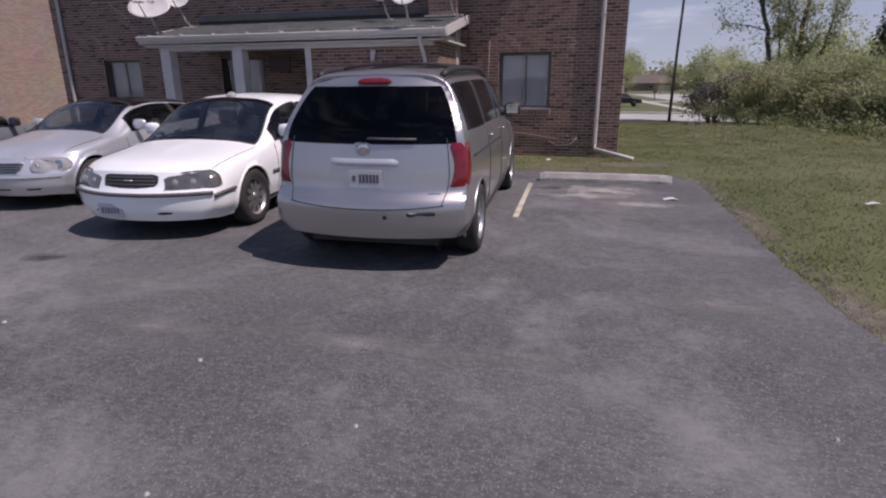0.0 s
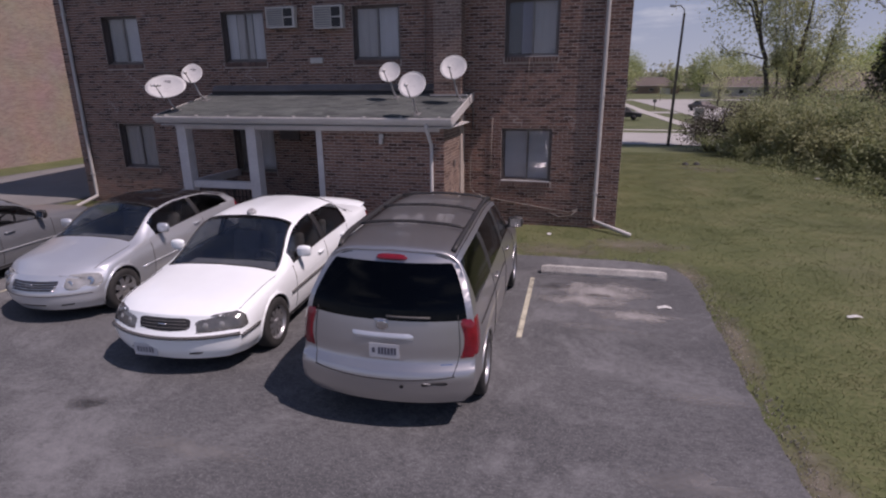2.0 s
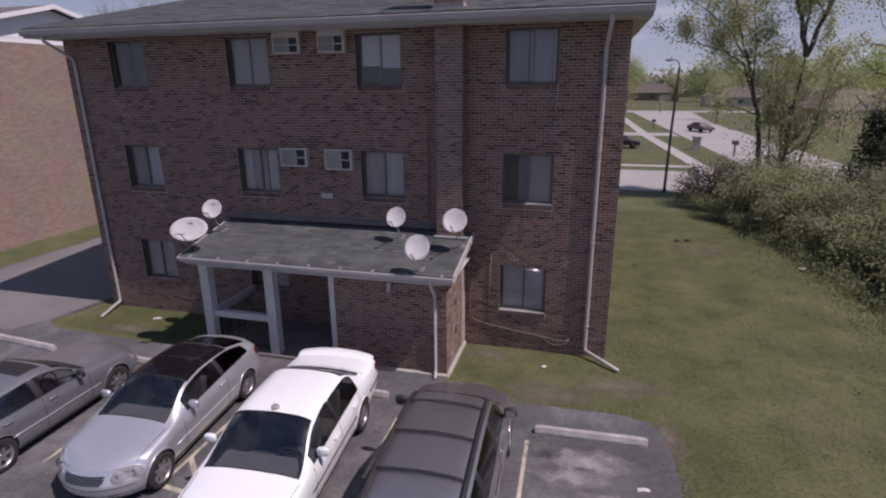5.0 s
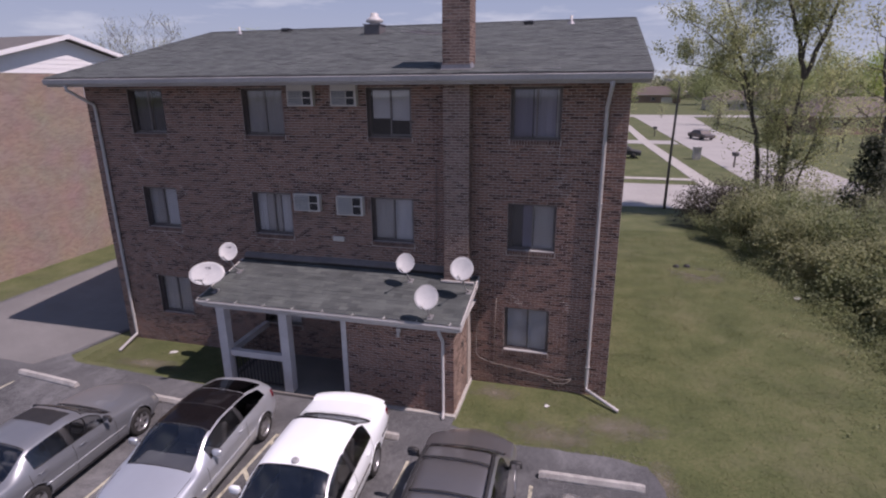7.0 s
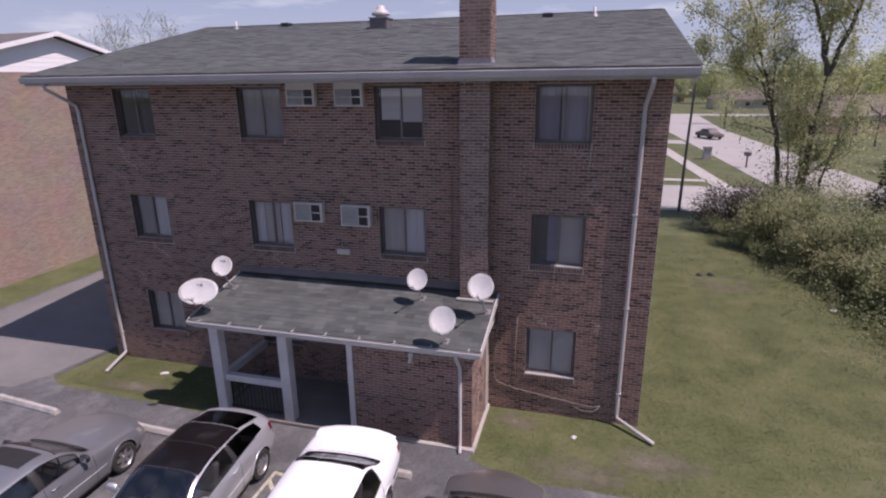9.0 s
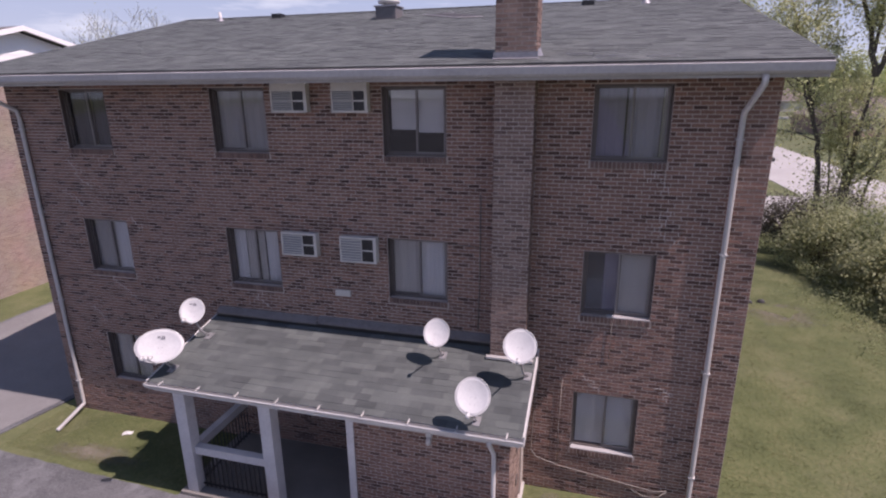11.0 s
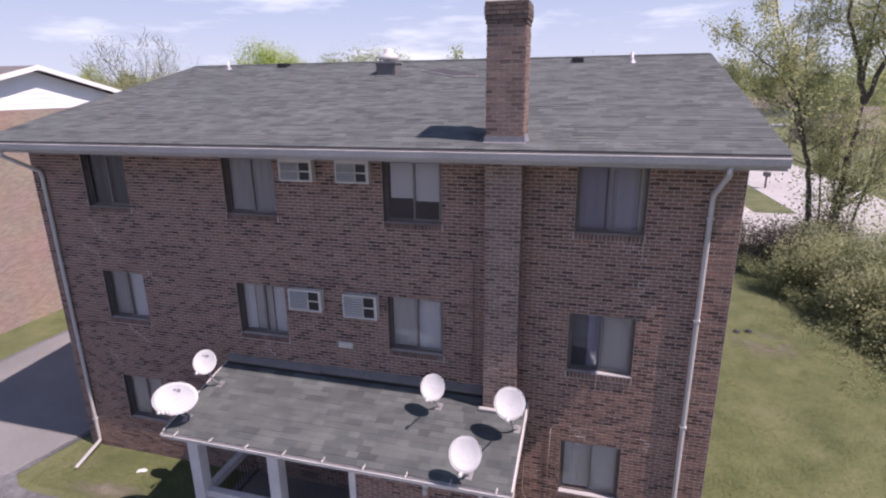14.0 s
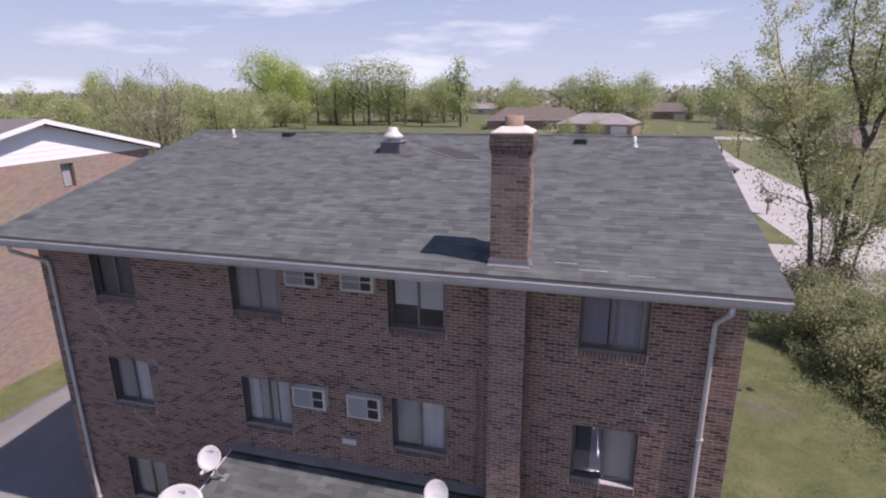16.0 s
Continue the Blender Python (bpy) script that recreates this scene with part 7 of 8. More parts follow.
def scrap(x, y, w, h, turn, label, z=None):
    s = Shape()
    s.v = [(-w, -h, 0.002), (w * 0.2, -h, 0.02), (w, -h * 0.8, 0.004), (-w, h, 0.006), (w * 0.1, h * 0.9, 0.03), (w, h, 0.003)]
    s.f = [(0, 1, 4, 3), (1, 2, 5, 4)]
    ob = part("paper_scrap", s, M_paper, at=pose(x, y, (land(x, y) if z is None else z) + 0.004, 0, 0, turn))
    m = ob.modifiers.new("thick", "SOLIDIFY")
    m.thickness = 0.002
    return tagged(ob, label, "litter")
scrap(0.85, 8.44, 0.10, 0.04, 8, "crumpled white paper scrap on the asphalt")
scrap(-12.20, 12.38, 0.11, 0.06, 20, "crumpled white paper scrap on the grass", 0.10)
scrap(-1.08, 12.2, 0.06, 0.05, 50, "crumpled white paper scrap on the grass", 0.10)
scrap(3.4, 8.7, 0.10, 0.03, 10, "crumpled white paper scrap on the grass", 0.08)
scrap(7.3, 21.5, 0.14, 0.08, 40, "crumpled white paper scrap on the grass", 0.12)
for i, (x, y, w) in enumerate(((-2.55, 2.95, 0.014), (-1.35, 2.55, 0.012), (-4.3, 3.1, 0.018), (0.9, 3.0, 0.012), (-2.0, 1.9, 0.012))):
    tagged(part("pebble", Shape().lathe([(0, 0.012), (w * 0.7, 0.010), (w, 0.0)], 9, Matrix.Translation((x, y, land(x, y)))), M_stop, smooth=True), "small pale pebble lying on the asphalt", "pebble", "pebbles on the lot")
for i, (x, y) in enumerate(((3.5, 24.4), (3.95, 24.55))):
    r = random.Random(i)
    s = Shape().lathe([(0.0, 0.11), (0.05, 0.10), (0.09, 0.05), (0.11, 0.0)], 9, Matrix.Translation((x, y, 0.09)) @ Matrix.Diagonal((1.3, 0.8, 1, 1)))
    tagged(part("stone", s, M_stain, smooth=True), "dark rounded stone lying in the grass", "stone", "stones in the grass")

# crumbled gravel along the lot's edge
gr = np.random.RandomState(31)
gy = 2.5 + 7.9 * gr.uniform(0, 1, 900)
gx = np.interp(gy, [2, 4.4, 6, 7.8, 9, 10, 10.8], [1.74, 1.60, 1.49, 1.46, 1.45, 1.38, 0.95]) + gr.normal(0.06, 0.09, 900)
k_ = 260
gx[:k_], gy[:k_] = gr.uniform(-2.6, 1.1, k_), 10.54 + gr.normal(0.03, 0.10, k_)
stones = Shape()
for x, y in zip(gx, gy):
    w, a_ = gr.uniform(0.004, 0.009), gr.uniform(0, 6.28)
    stones.lathe([(0, w * 0.6), (w * 0.75, w * 0.45), (w, -0.02)], 5, Matrix.Translation((x, y, land(x, y) - 0.005)) @ Matrix.Rotation(a_, 4, "Z") @ Matrix.Diagonal((1.3, 0.8, 1, 1)))
M_gravel = material("loose_gravel", [(0.20, 0.19, 0.172), (0.30, 0.285, 0.26)], 0.95, rand="island", rand_colors=[(0.7, 0.7, 0.68), (1, 1, 1), (1.7, 1.65, 1.55)], bump=0)
tagged(part("gravel", stones, M_gravel), "loose gravel and crumbs along the lot's edge", "gravel", kind="stuff")

# ---- the neighbouring building ----
nb = root("apartment_building", "neighbouring tan brick apartment building with a white gable", "building")
M_nbrick = bpy.data.materials.new("tan_brick_wall")
M_nbrick.use_nodes = True
n_, l_ = M_nbrick.node_tree.nodes, M_nbrick.node_tree.links
bt, geo_, cmb, sepx, bno, bmx = (n_.new("ShaderNodeTexBrick"), n_.new("ShaderNodeNewGeometry"), n_.new("ShaderNodeCombineXYZ"), n_.new("ShaderNodeSeparateXYZ"), n_.new("ShaderNodeTexNoise"), n_.new("ShaderNodeMixRGB"))
l_.new(geo_.outputs["Position"], sepx.inputs["Vector"])
l_.new(sepx.outputs["Y"], cmb.inputs["X"])
l_.new(sepx.outputs["Z"], cmb.inputs["Y"])
l_.new(cmb.outputs["Vector"], bt.inputs["Vector"])
for k, v in (("Scale", 1.0), ("Brick Width", 0.203), ("Row Height", 0.0661), ("Mortar Size", 0.006)):
    bt.inputs[k].default_value = v
bt.inputs["Color1"].default_value, bt.inputs["Color2"].default_value, bt.inputs["Mortar"].default_value = (0.265, 0.195, 0.158, 1), (0.375, 0.285, 0.232, 1), (0.41, 0.36, 0.315, 1)
bno.inputs["Scale"].default_value, bno.inputs["Detail"].default_value = 0.8, 6
bmx.blend_type, bmx.inputs["Fac"].default_value = "MULTIPLY", 0.35
l_.new(geo_.outputs["Position"], bno.inputs["Vector"])
l_.new(bt.outputs["Color"], bmx.inputs["Color1"])
l_.new(bno.outputs["Color"], bmx.inputs["Color2"])
l_.new(bmx.outputs["Color"], n_["Principled BSDF"].inputs["Base Color"])
n_["Principled BSDF"].inputs["Roughness"].default_value = 0.9
NX, NY0, NY1, NT = -23.60, 15.7, 26.4, 8.35
OVER = 0.38
NR, NZ = 21.0, 10.0
nwin = (21.6, 22.2, 7.15, 8.15)
wall_r = wall_with_holes(Shape(), NY0, NY1, -0.1, NT, [nwin], -0.3, 0.0)
wall_r.v = [(NX + b, a, c) for a, b, c in wall_r.v]
wall_r.f = [f[::-1] for f in wall_r.f]
part("wall_right", wall_r, M_nbrick, nb)
part("wall_front", Shape().box(NX - 15, NX - 0.3, NY0, NY0 + 0.3, -0.1, NT), M_nbrick, nb)
part("wall_back", Shape().box(NX - 15, NX - 0.3, NY1 - 0.3, NY1, -0.1, NT), M_nbrick, nb)
part("wall_left", Shape().box(NX - 15, NX - 14.7, NY0 + 0.3, NY1 - 0.3, -0.1, NT), M_nbrick, nb)
nw = part("window", Shape().box(NX - 0.12, NX - 0.08, nwin[0], nwin[0] + 0.05, nwin[2], nwin[3]).box(NX - 0.12, NX - 0.08, nwin[1] - 0.05, nwin[1], nwin[2], nwin[3]).box(NX - 0.12, NX - 0.08, nwin[0], nwin[1], nwin[2], nwin[2] + 0.05).box(NX - 0.12, NX - 0.08, nwin[0], nwin[1], nwin[3] - 0.05, nwin[3]), M_bronze, nb)
part("pane", Shape().box(NX - 0.11, NX - 0.10, nwin[0] + 0.05, nwin[1] - 0.05, nwin[2] + 0.05, nwin[3] - 0.05), M_pane, nw)
part("curtain", Shape().box(NX - 0.22, NX - 0.2, nwin[0] + 0.2, nwin[1], nwin[2], nwin[3]), M_curtain[0], nw)
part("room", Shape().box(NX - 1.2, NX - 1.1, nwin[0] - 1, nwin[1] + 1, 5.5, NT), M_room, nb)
slope = (NZ - 8.52) / (NR - 15.25)
k = 0
z = NT
while z < NZ - 0.30:
    half0 = (NZ - 0.20 - z) / slope
    half1 = max(0.02, (NZ - 0.20 - z - 0.2) / slope)
    s = Shape().quad((NX + 0.012, NR - half0, z), (NX + 0.012, NR + half0, z), (NX + 0.002, NR + half1, z + 0.2), (NX + 0.002, NR - half1, z + 0.2))
    s.quad((NX - 0.002, NR - half0, z), (NX - 0.002, NR + half0, z), (NX + 0.012, NR + half0, z), (NX + 0.012, NR - half0, z))
    part("siding_board", s, M_siding if k else (M_siding := material("white_vinyl_siding", [(0.80, 0.80, 0.80), (0.86, 0.86, 0.86)], 0.5, scale=1, fine=9)), nb)
    z += 0.2
    k += 1
part("gable_back", Shape().poly([(NX - 0.02, NR - 5.4, NT), (NX - 0.02, NR + 5.4, NT), (NX - 0.02, NR, NZ - 0.18)]), M_white, nb)
nroof = Shape()
for sg in (-1, 1):
    e = NR + sg * 5.75
    a, b = (NX + OVER, NR, NZ), (NX + OVER, e, NZ - 5.75 * slope)
    c, d = (NX - 15.5, e, NZ - 5.75 * slope), (NX - 15.5, NR, NZ)
    nroof.quad(a, b, c, d)
    nroof.quad(*[(p[0], p[1], p[2] - 0.10) for p in (a, d, c, b)])
part("roof", nroof, material("grey_shingle_far", [(0.11, 0.105, 0.10), (0.16, 0.15, 0.145)], 0.95, scale=2, fine=12, stretch=(1, 4, 1)), nb)
for sg in (-1, 1):
    e = NR + sg * 5.78
    s = Shape()
    pts = [(NR, NZ + 0.01), (e, NZ + 0.01 - 5.78 * slope), (e, NZ - 0.17 - 5.78 * slope), (NR, NZ - 0.17)]
    k0 = len(s.v)
    s.v += [(NX + OVER, a, b) for a, b in pts] + [(NX + OVER + 0.03, a, b) for a, b in pts]
    s.f += [(0, 1, 2, 3), (4, 7, 6, 5), (0, 4, 5, 1), (1, 5, 6, 2), (2, 6, 7, 3)]
    part("rake_board", s, M_siding, nb)
    so = Shape().quad((NX, NR, NZ - 0.12), (NX + OVER, NR, NZ - 0.12), (NX + OVER, e, NZ - 0.12 - 5.78 * slope), (NX, e, NZ - 0.12 - 5.78 * slope))
    part("soffit", so, M_soffit, nb)

# ---- street, sidewalk, pole ----
def paved(name, outline, mat, label, category, lift):
    sheet(outline, 0, lift, mat, name, label, category)
ROAD_L = lambda y: 13.2 - 0.045 * (y - 55)
paved("road", [(-40, 40.5), (ROAD_L(41) + 8.5, 40.5), (ROAD_L(41) + 8.5, 50.3), (-40, 50.3)], M_road, "pale concrete side street", "road", -0.006)
paved("road", [(ROAD_L(24) + 0.0, 20), (ROAD_L(24) + 8.5, 20), (ROAD_L(60) + 9, 60), (ROAD_L(110) + 10.5, 110), (ROAD_L(150) + 15, 150), (ROAD_L(150) + 1, 150), (ROAD_L(52), 52), (ROAD_L(40), 40)], M_road, "pale concrete street leading away", "road", -0.002)
paved("road", [(-120, 150), (80, 150), (80, 159), (-120, 159)], M_road, "pale concrete cross street far off", "road", -0.006)
paved("sidewalk", [(8.9, 50.3), (10.3, 50.3), (8.2, 85), (7.0, 130), (5.6, 130), (6.8, 85)], M_concrete, "pale concrete sidewalk along the street", "sidewalk", 0.004)
paved("sidewalk", [(-30, 52.6), (8.9, 52.6), (8.9, 53.8), (-30, 53.8)], M_concrete, "pale concrete sidewalk along the street", "sidewalk", 0.004)
paved("driveway", [(-20, 84), (ROAD_L(86), 84), (ROAD_L(90), 89), (-20, 89)], M_road, "pale concrete driveway", "driveway", 0.003)
M_polewood = material("weathered_pole_wood", [(0.13, 0.11, 0.095), (0.20, 0.175, 0.155)], 0.9, stretch=(1, 1, 0.1), scale=20, fine=60)
pole = root("street_lamp", "leaning dark wooden pole with a small street lamp", "street lamp")
zb = land(4.9, 40.4)
part("pole", Shape().tube([(4.86, 40.2, zb - 0.1), (4.90, 40.2, zb + 4.3), (4.98, 40.2, zb + 8.2)], [0.10, 0.085, 0.07], 12), M_polewood, pole, smooth=True)
part("arm", Shape().tube([(4.98, 40.2, zb + 8.1), (4.93, 40.15, zb + 8.42), (4.72, 40.05, zb + 8.62), (4.40, 39.9, zb + 8.62)], 0.035, 8), M_galv, pole, smooth=True)
part("lamp_head", Shape().lathe([(0.0, 0.10), (0.10, 0.08), (0.16, 0.0), (0.10, -0.05), (0.0, -0.06)], 14, Matrix.Translation((4.25, 39.82, zb + 8.58)) @ Matrix.Diagonal((1.6, 0.9, 1, 1))), M_dish, pole, smooth=True)
for x, y, s_ in ((11.4, 68.0, "box"), (14.0, 62.0, "post"), (9.6, 96.0, "post")):
    zb = land(x, y)
    if s_ == "box":
        t = root("mailbox", "brick mailbox pillar beside the street", "mailbox")
        part("pillar", Shape().box(x - 0.4, x + 0.4, y - 0.4, y + 0.4, zb - 0.1, zb + 1.3), M_concrete, t, bevel=0.03)
        part("cap", Shape().box(x - 0.48, x + 0.48, y - 0.48, y + 0.48, zb + 1.3, zb + 1.42), M_stop, t, bevel=0.03)
    else:
        t = root("mailbox", "mailbox on a post beside the street", "mailbox")
        part("post", Shape().box(x - 0.07, x + 0.07, y - 0.07, y + 0.07, zb - 0.1, zb + 1.25), M_polewood, t)
        part("box", Shape().box(x - 0.28, x + 0.28, y - 0.35, y + 0.35, zb + 1.15, zb + 1.55), M_greyplastic, t, bevel=0.08)


# ---- plants ----
def leaf_mat(name, c):
    m = material(name, [tuple(0.75 * x for x in c), c, tuple(1.2 * x for x in c)], 0.6, scale=0.7, fine=6, bump=0, rand="island", rand_colors=[(0.78, 0.80, 0.75), (1, 1, 1), (1.2, 1.18, 1.1)])
    n, l = m.node_tree.nodes, m.node_tree.links
    b, out = n["Principled BSDF"], n["Material Output"]
    tl, mx = n.new("ShaderNodeBsdfTranslucent"), n.new("ShaderNodeMixShader")
    mx.inputs["Fac"].default_value = 0.5
    l.new(b.inputs["Base Color"].links[0].from_socket, tl.inputs["Color"])
    l.new(b.outputs["BSDF"], mx.inputs[1])
    l.new(tl.outputs["BSDF"], mx.inputs[2])
    l.new(mx.outputs["Shader"], out.inputs["Surface"])
    return m
M_leaf_yellow = leaf_mat("spring_leaf", (0.47, 0.49, 0.26))
M_leaf_green = leaf_mat("green_leaf", (0.24, 0.275, 0.14))
M_leaf_dark = leaf_mat("dark_needle", (0.075, 0.088, 0.055))
M_leaf_bright = leaf_mat("bright_spring_leaf", (0.36, 0.45, 0.115))
M_leaf_olive = leaf_mat("olive_leaf", (0.31, 0.33, 0.18))
M_bark = material("bark", [(0.07, 0.060, 0.051), (0.125, 0.108, 0.093)], 0.95, stretch=(1, 1, 0.2), scale=9, fine=50, bump=0.6, bump_scale=30)
M_twig = material("twig_bark", [(0.07, 0.058, 0.048), (0.12, 0.10, 0.085)], 0.95, scale=5, fine=40)


def leaves(points, size, per, spread, seed, parent, mat, name="crown", flat=0.5):
    """Small bent leaves scattered round the given points."""
    r = np.random.RandomState(seed)
    p = np.repeat(np.asarray(points, dtype=np.float64), per, axis=0)
    off = r.normal(0, 1, p.shape)
    p = p + off * spread
    n = len(p)
    face = 0.55 * r.normal(0, 1, (n, 3)) + 0.30 * off + np.array([0.25, -0.15, 0.65])
    face /= np.linalg.norm(face, axis=1)[:, None]
    a = np.cross(face, r.normal(0, 1, (n, 3)))
    a /= np.linalg.norm(a, axis=1)[:, None]
    b = np.cross(face, a)
    s = size * r.uniform(0.6, 1.35, (n, 1))
    q = np.stack([p + a * s * 0.6, p + b * s * 0.36, p - a * s * 0.6, p - b * s * 0.36], axis=1)
    return fast_mesh(name, q.reshape(-1, 3), 4, mat, parent)


def grow(start, direction, length, radius, r, depth, tubes, tips, up=0.12, fork=(2, 3), wob=0.16, shrink=0.66):
    """One limb and, from its outer part, its branches."""
    p, d = Vector(start), Vector(direction).normalized()
    n = 6
    pts, rad = [p.copy()], [radius]
    for i in range(n):
        d = (d + Vector((r.gauss(0, wob), r.gauss(0, wob), r.gauss(0, wob) + up))).normalized()
        p = p + d * (length / n)
        pts.append(p.copy())
        rad.append(radius * (1 - 0.62 * (i + 1) / n))
        if depth > 0 and i >= 1 and r.random() < 0.75:
            for _ in range(r.choice((1, 1, 2))):
                side = d.cross(Vector((r.gauss(0, 1), r.gauss(0, 1), r.gauss(0, 1)))).normalized()
                nd = (d * r.uniform(0.45, 0.9) + side * r.uniform(0.6, 1.0)).normalized()
                grow(p, nd, length * r.uniform(0.45, shrink), rad[-1] * 0.62, r, depth - 1, tubes, tips, up, fork, wob, shrink)
        if depth <= 1:
            tips.append(tuple(p))
    if depth > 0:
        for _ in range(2):
            nd = (d + Vector((r.gauss(0, 0.5), r.gauss(0, 0.5), r.gauss(0, 0.3) + 0.1))).normalized()
            grow(p, nd, length * 0.6, rad[-1], r, depth - 1, tubes, tips, up, fork, wob, shrink)
    tubes.append((pts, rad, depth))


def tree(x, y, h, lean, seed, label, leaf, size, per, spread, stems=1, depth=3, r0=0.22):
    """A tree with its stems, limbs and a loose crown of single leaves."""
    r = random.Random(seed)
    t = root("tree", label, "tree", group="trees")
    zb = land(x, y) - 0.15
    tubes, tips = [], []
    for k in range(stems):
        a = 2 * math.pi * k / max(1, stems) + r.uniform(-0.4, 0.4)
        o = 0.25 if stems > 1 else 0
        d = Vector((lean[0] + o * math.cos(a), lean[1] + o * math.sin(a), 1))
        grow((x + o * math.cos(a), y + o * math.sin(a), zb), d, h * r.uniform(0.5, 0.58), r0 * r.uniform(0.75, 1), r, depth, tubes, tips, up=0.10, wob=0.10)
    trunk, limb = Shape(), Shape()
    for pts, rad, dep in tubes:
        (trunk if dep >= depth - 0 else limb).tube(pts, [max(0.008, q) for q in rad], 8 if dep >= depth - 1 else 4, cap=False)
    part("trunk", trunk, M_bark, t, smooth=True)
    tagged(part("limb", limb, M_bark, t, smooth=True), kind="stuff")
    leaves(tips, size, per, spread, seed, t, leaf)
    return t


def stemmed_tree(label, stems, seed, leaf, sprout, per, size, bushy=0):
    """A tree with set stems (points, base radius), fine side branches and a thin crown of single leaves."""
    r = random.Random(seed)
    t = root("tree", label, "tree", group="trees")
    tubes, tips, low = [], [], []
    limb = Shape()
    for pts, r0, bare in stems:
        pts = [Vector(p) for p in pts]
        fine = []
        for k in range(len(pts) - 1):
            for i in range(4):
                f = i / 4
                fine.append(pts[k].lerp(pts[k + 1], f) + Vector((r.gauss(0, 0.04), r.gauss(0, 0.04), 0)) * (0 if k == 0 and i == 0 else 1))
        fine.append(pts[-1])
        n = len(fine)
        rad = [max(0.012, r0 * (1 - 0.88 * i / (n - 1))) for i in range(n)]
        tagged(part("trunk" if r0 > 0.1 else "limb", Shape().tube(fine, rad, 8, cap=False), M_bark, t, smooth=True))
        for i in range(n):
            f = i / (n - 1)
            if f < bare:
                continue
            for _ in range(sprout):
                a = r.uniform(0, 6.28)
                d = Vector((math.cos(a), math.sin(a), r.uniform(0.15, 0.9)))
                grow(fine[i], d, r.uniform(1.1, 2.3) * (1.25 - 0.5 * f), max(0.014, rad[i] * 0.35), r, 1, tubes, tips, up=0.10, wob=0.14, shrink=0.6)
        for _ in range(bushy):
            q = fine[r.randrange(n // 5, max(n // 5 + 1, n * 3 // 5))]
            low.append((q.x + r.gauss(0, 1.0), q.y + r.gauss(0, 0.9), q.z + r.gauss(0, 0.7)))
    for pts, rad, dep in tubes:
        limb.tube(pts, [max(0.007, q) for q in rad], 4, cap=False)
    tagged(part("twig", limb, M_twig, t), kind="stuff")
    leaves(tips, size, per, 0.20, seed, t, leaf)
    if low:
        tagged(leaves(low, size, 11, 0.34, seed + 1, t, leaf, "low_foliage"), kind="stuff")
    return t


stemmed_tree("tall slender tree with sparse pale spring leaves", [
    ([(10.1, 38, -0.7), (9.75, 38, 2.5), (9.35, 38.1, 4.6), (8.5, 38.0, 7.5), (7.8, 37.9, 9.5), (6.8, 37.9, 12.2), (6.2, 38, 14.6)], 0.17, 0.28),
    ([(9.2, 38.05, 5.2), (8.2, 37.8, 7.5), (6.9, 37.6, 8.3), (5.6, 37.5, 8.7), (4.2, 37.4, 8.9)], 0.07, 0.2),
    ([(8.4, 38.0, 7.7), (7.0, 37.6, 9.6), (5.6, 37.4, 10.6), (4.6, 37.4, 11.2)], 0.06, 0.2),
    ([(8.9, 38.05, 6.2), (8.9, 38.6, 8.5), (8.6, 39.0, 11.0), (8.5, 39.0, 13.6)], 0.07, 0.2),
    ([(10.6, 38.2, -0.7), (10.5, 38.4, 2.4), (10.0, 38.6, 5.6), (9.9, 38.8, 7.6)], 0.07, 0.35)], 11, M_leaf_yellow, 1, 6, 0.115, 80)
stemmed_tree("tall forked tree with dark trunk and sparse leaves", [
    ([(11.3, 38, -0.7), (11.1, 38, 2.2), (11.2, 38.0, 4.9), (11.45, 38, 8.1)], 0.30, 0.3),
    ([(11.4, 38, 7.9), (10.8, 38.1, 10.2), (10.2, 38.2, 12.2), (9.9, 38.3, 14.6), (9.7, 38.3, 17.2)], 0.15, 0.15),
    ([(11.45, 38, 7.9), (12.1, 37.8, 10.7), (12.5, 37.7, 12.2), (13.3, 37.7, 14.8), (13.9, 37.7, 17.0)], 0.15, 0.15),
    ([(11.2, 38, 9.0), (11.3, 38.3, 11.6), (11.5, 38.4, 14.0), (11.4, 38.4, 16.6)], 0.09, 0.15),
    ([(11.9, 38.1, -0.7), (12.3, 38.2, 2.8), (12.9, 38.4, 6.0), (13.5, 38.4, 8.4)], 0.09, 0.3),
    ([(10.9, 38.1, -0.7), (10.8, 37.8, 3.0), (10.5, 37.6, 6.2)], 0.08, 0.35)], 23, M_leaf_yellow, 1, 6, 0.12, 95)
stemmed_tree("half-bare spreading tree by the hedge", [
    ([(15.6, 36.5, -0.7), (15.6, 36.5, 3.0), (15.3, 36.5, 6.0), (14.6, 36.3, 9.0), (14.2, 36.2, 12.5)], 0.2, 0.3),
    ([(15.4, 36.5, 5.0), (16.4, 36.4, 8.0), (17.4, 36.3, 11.0), (18.0, 36.2, 14.0)], 0.11, 0.2)], 37, M_leaf_yellow, 1, 2, 0.14, 16)
tree(-34.5, 40.0, 12.2, (0.0, 0.0), 57, "bare-twigged tree beyond the neighbouring building", M_leaf_olive, 0.10, 1, 0.3, stems=3, depth=3, r0=0.16)
tree(21.5, 44.0, 12.0, (0.1, 0.0), 41, "half-bare tree behind the hedge", M_leaf_olive, 0.18, 1, 0.45, stems=1, depth=3, r0=0.18)


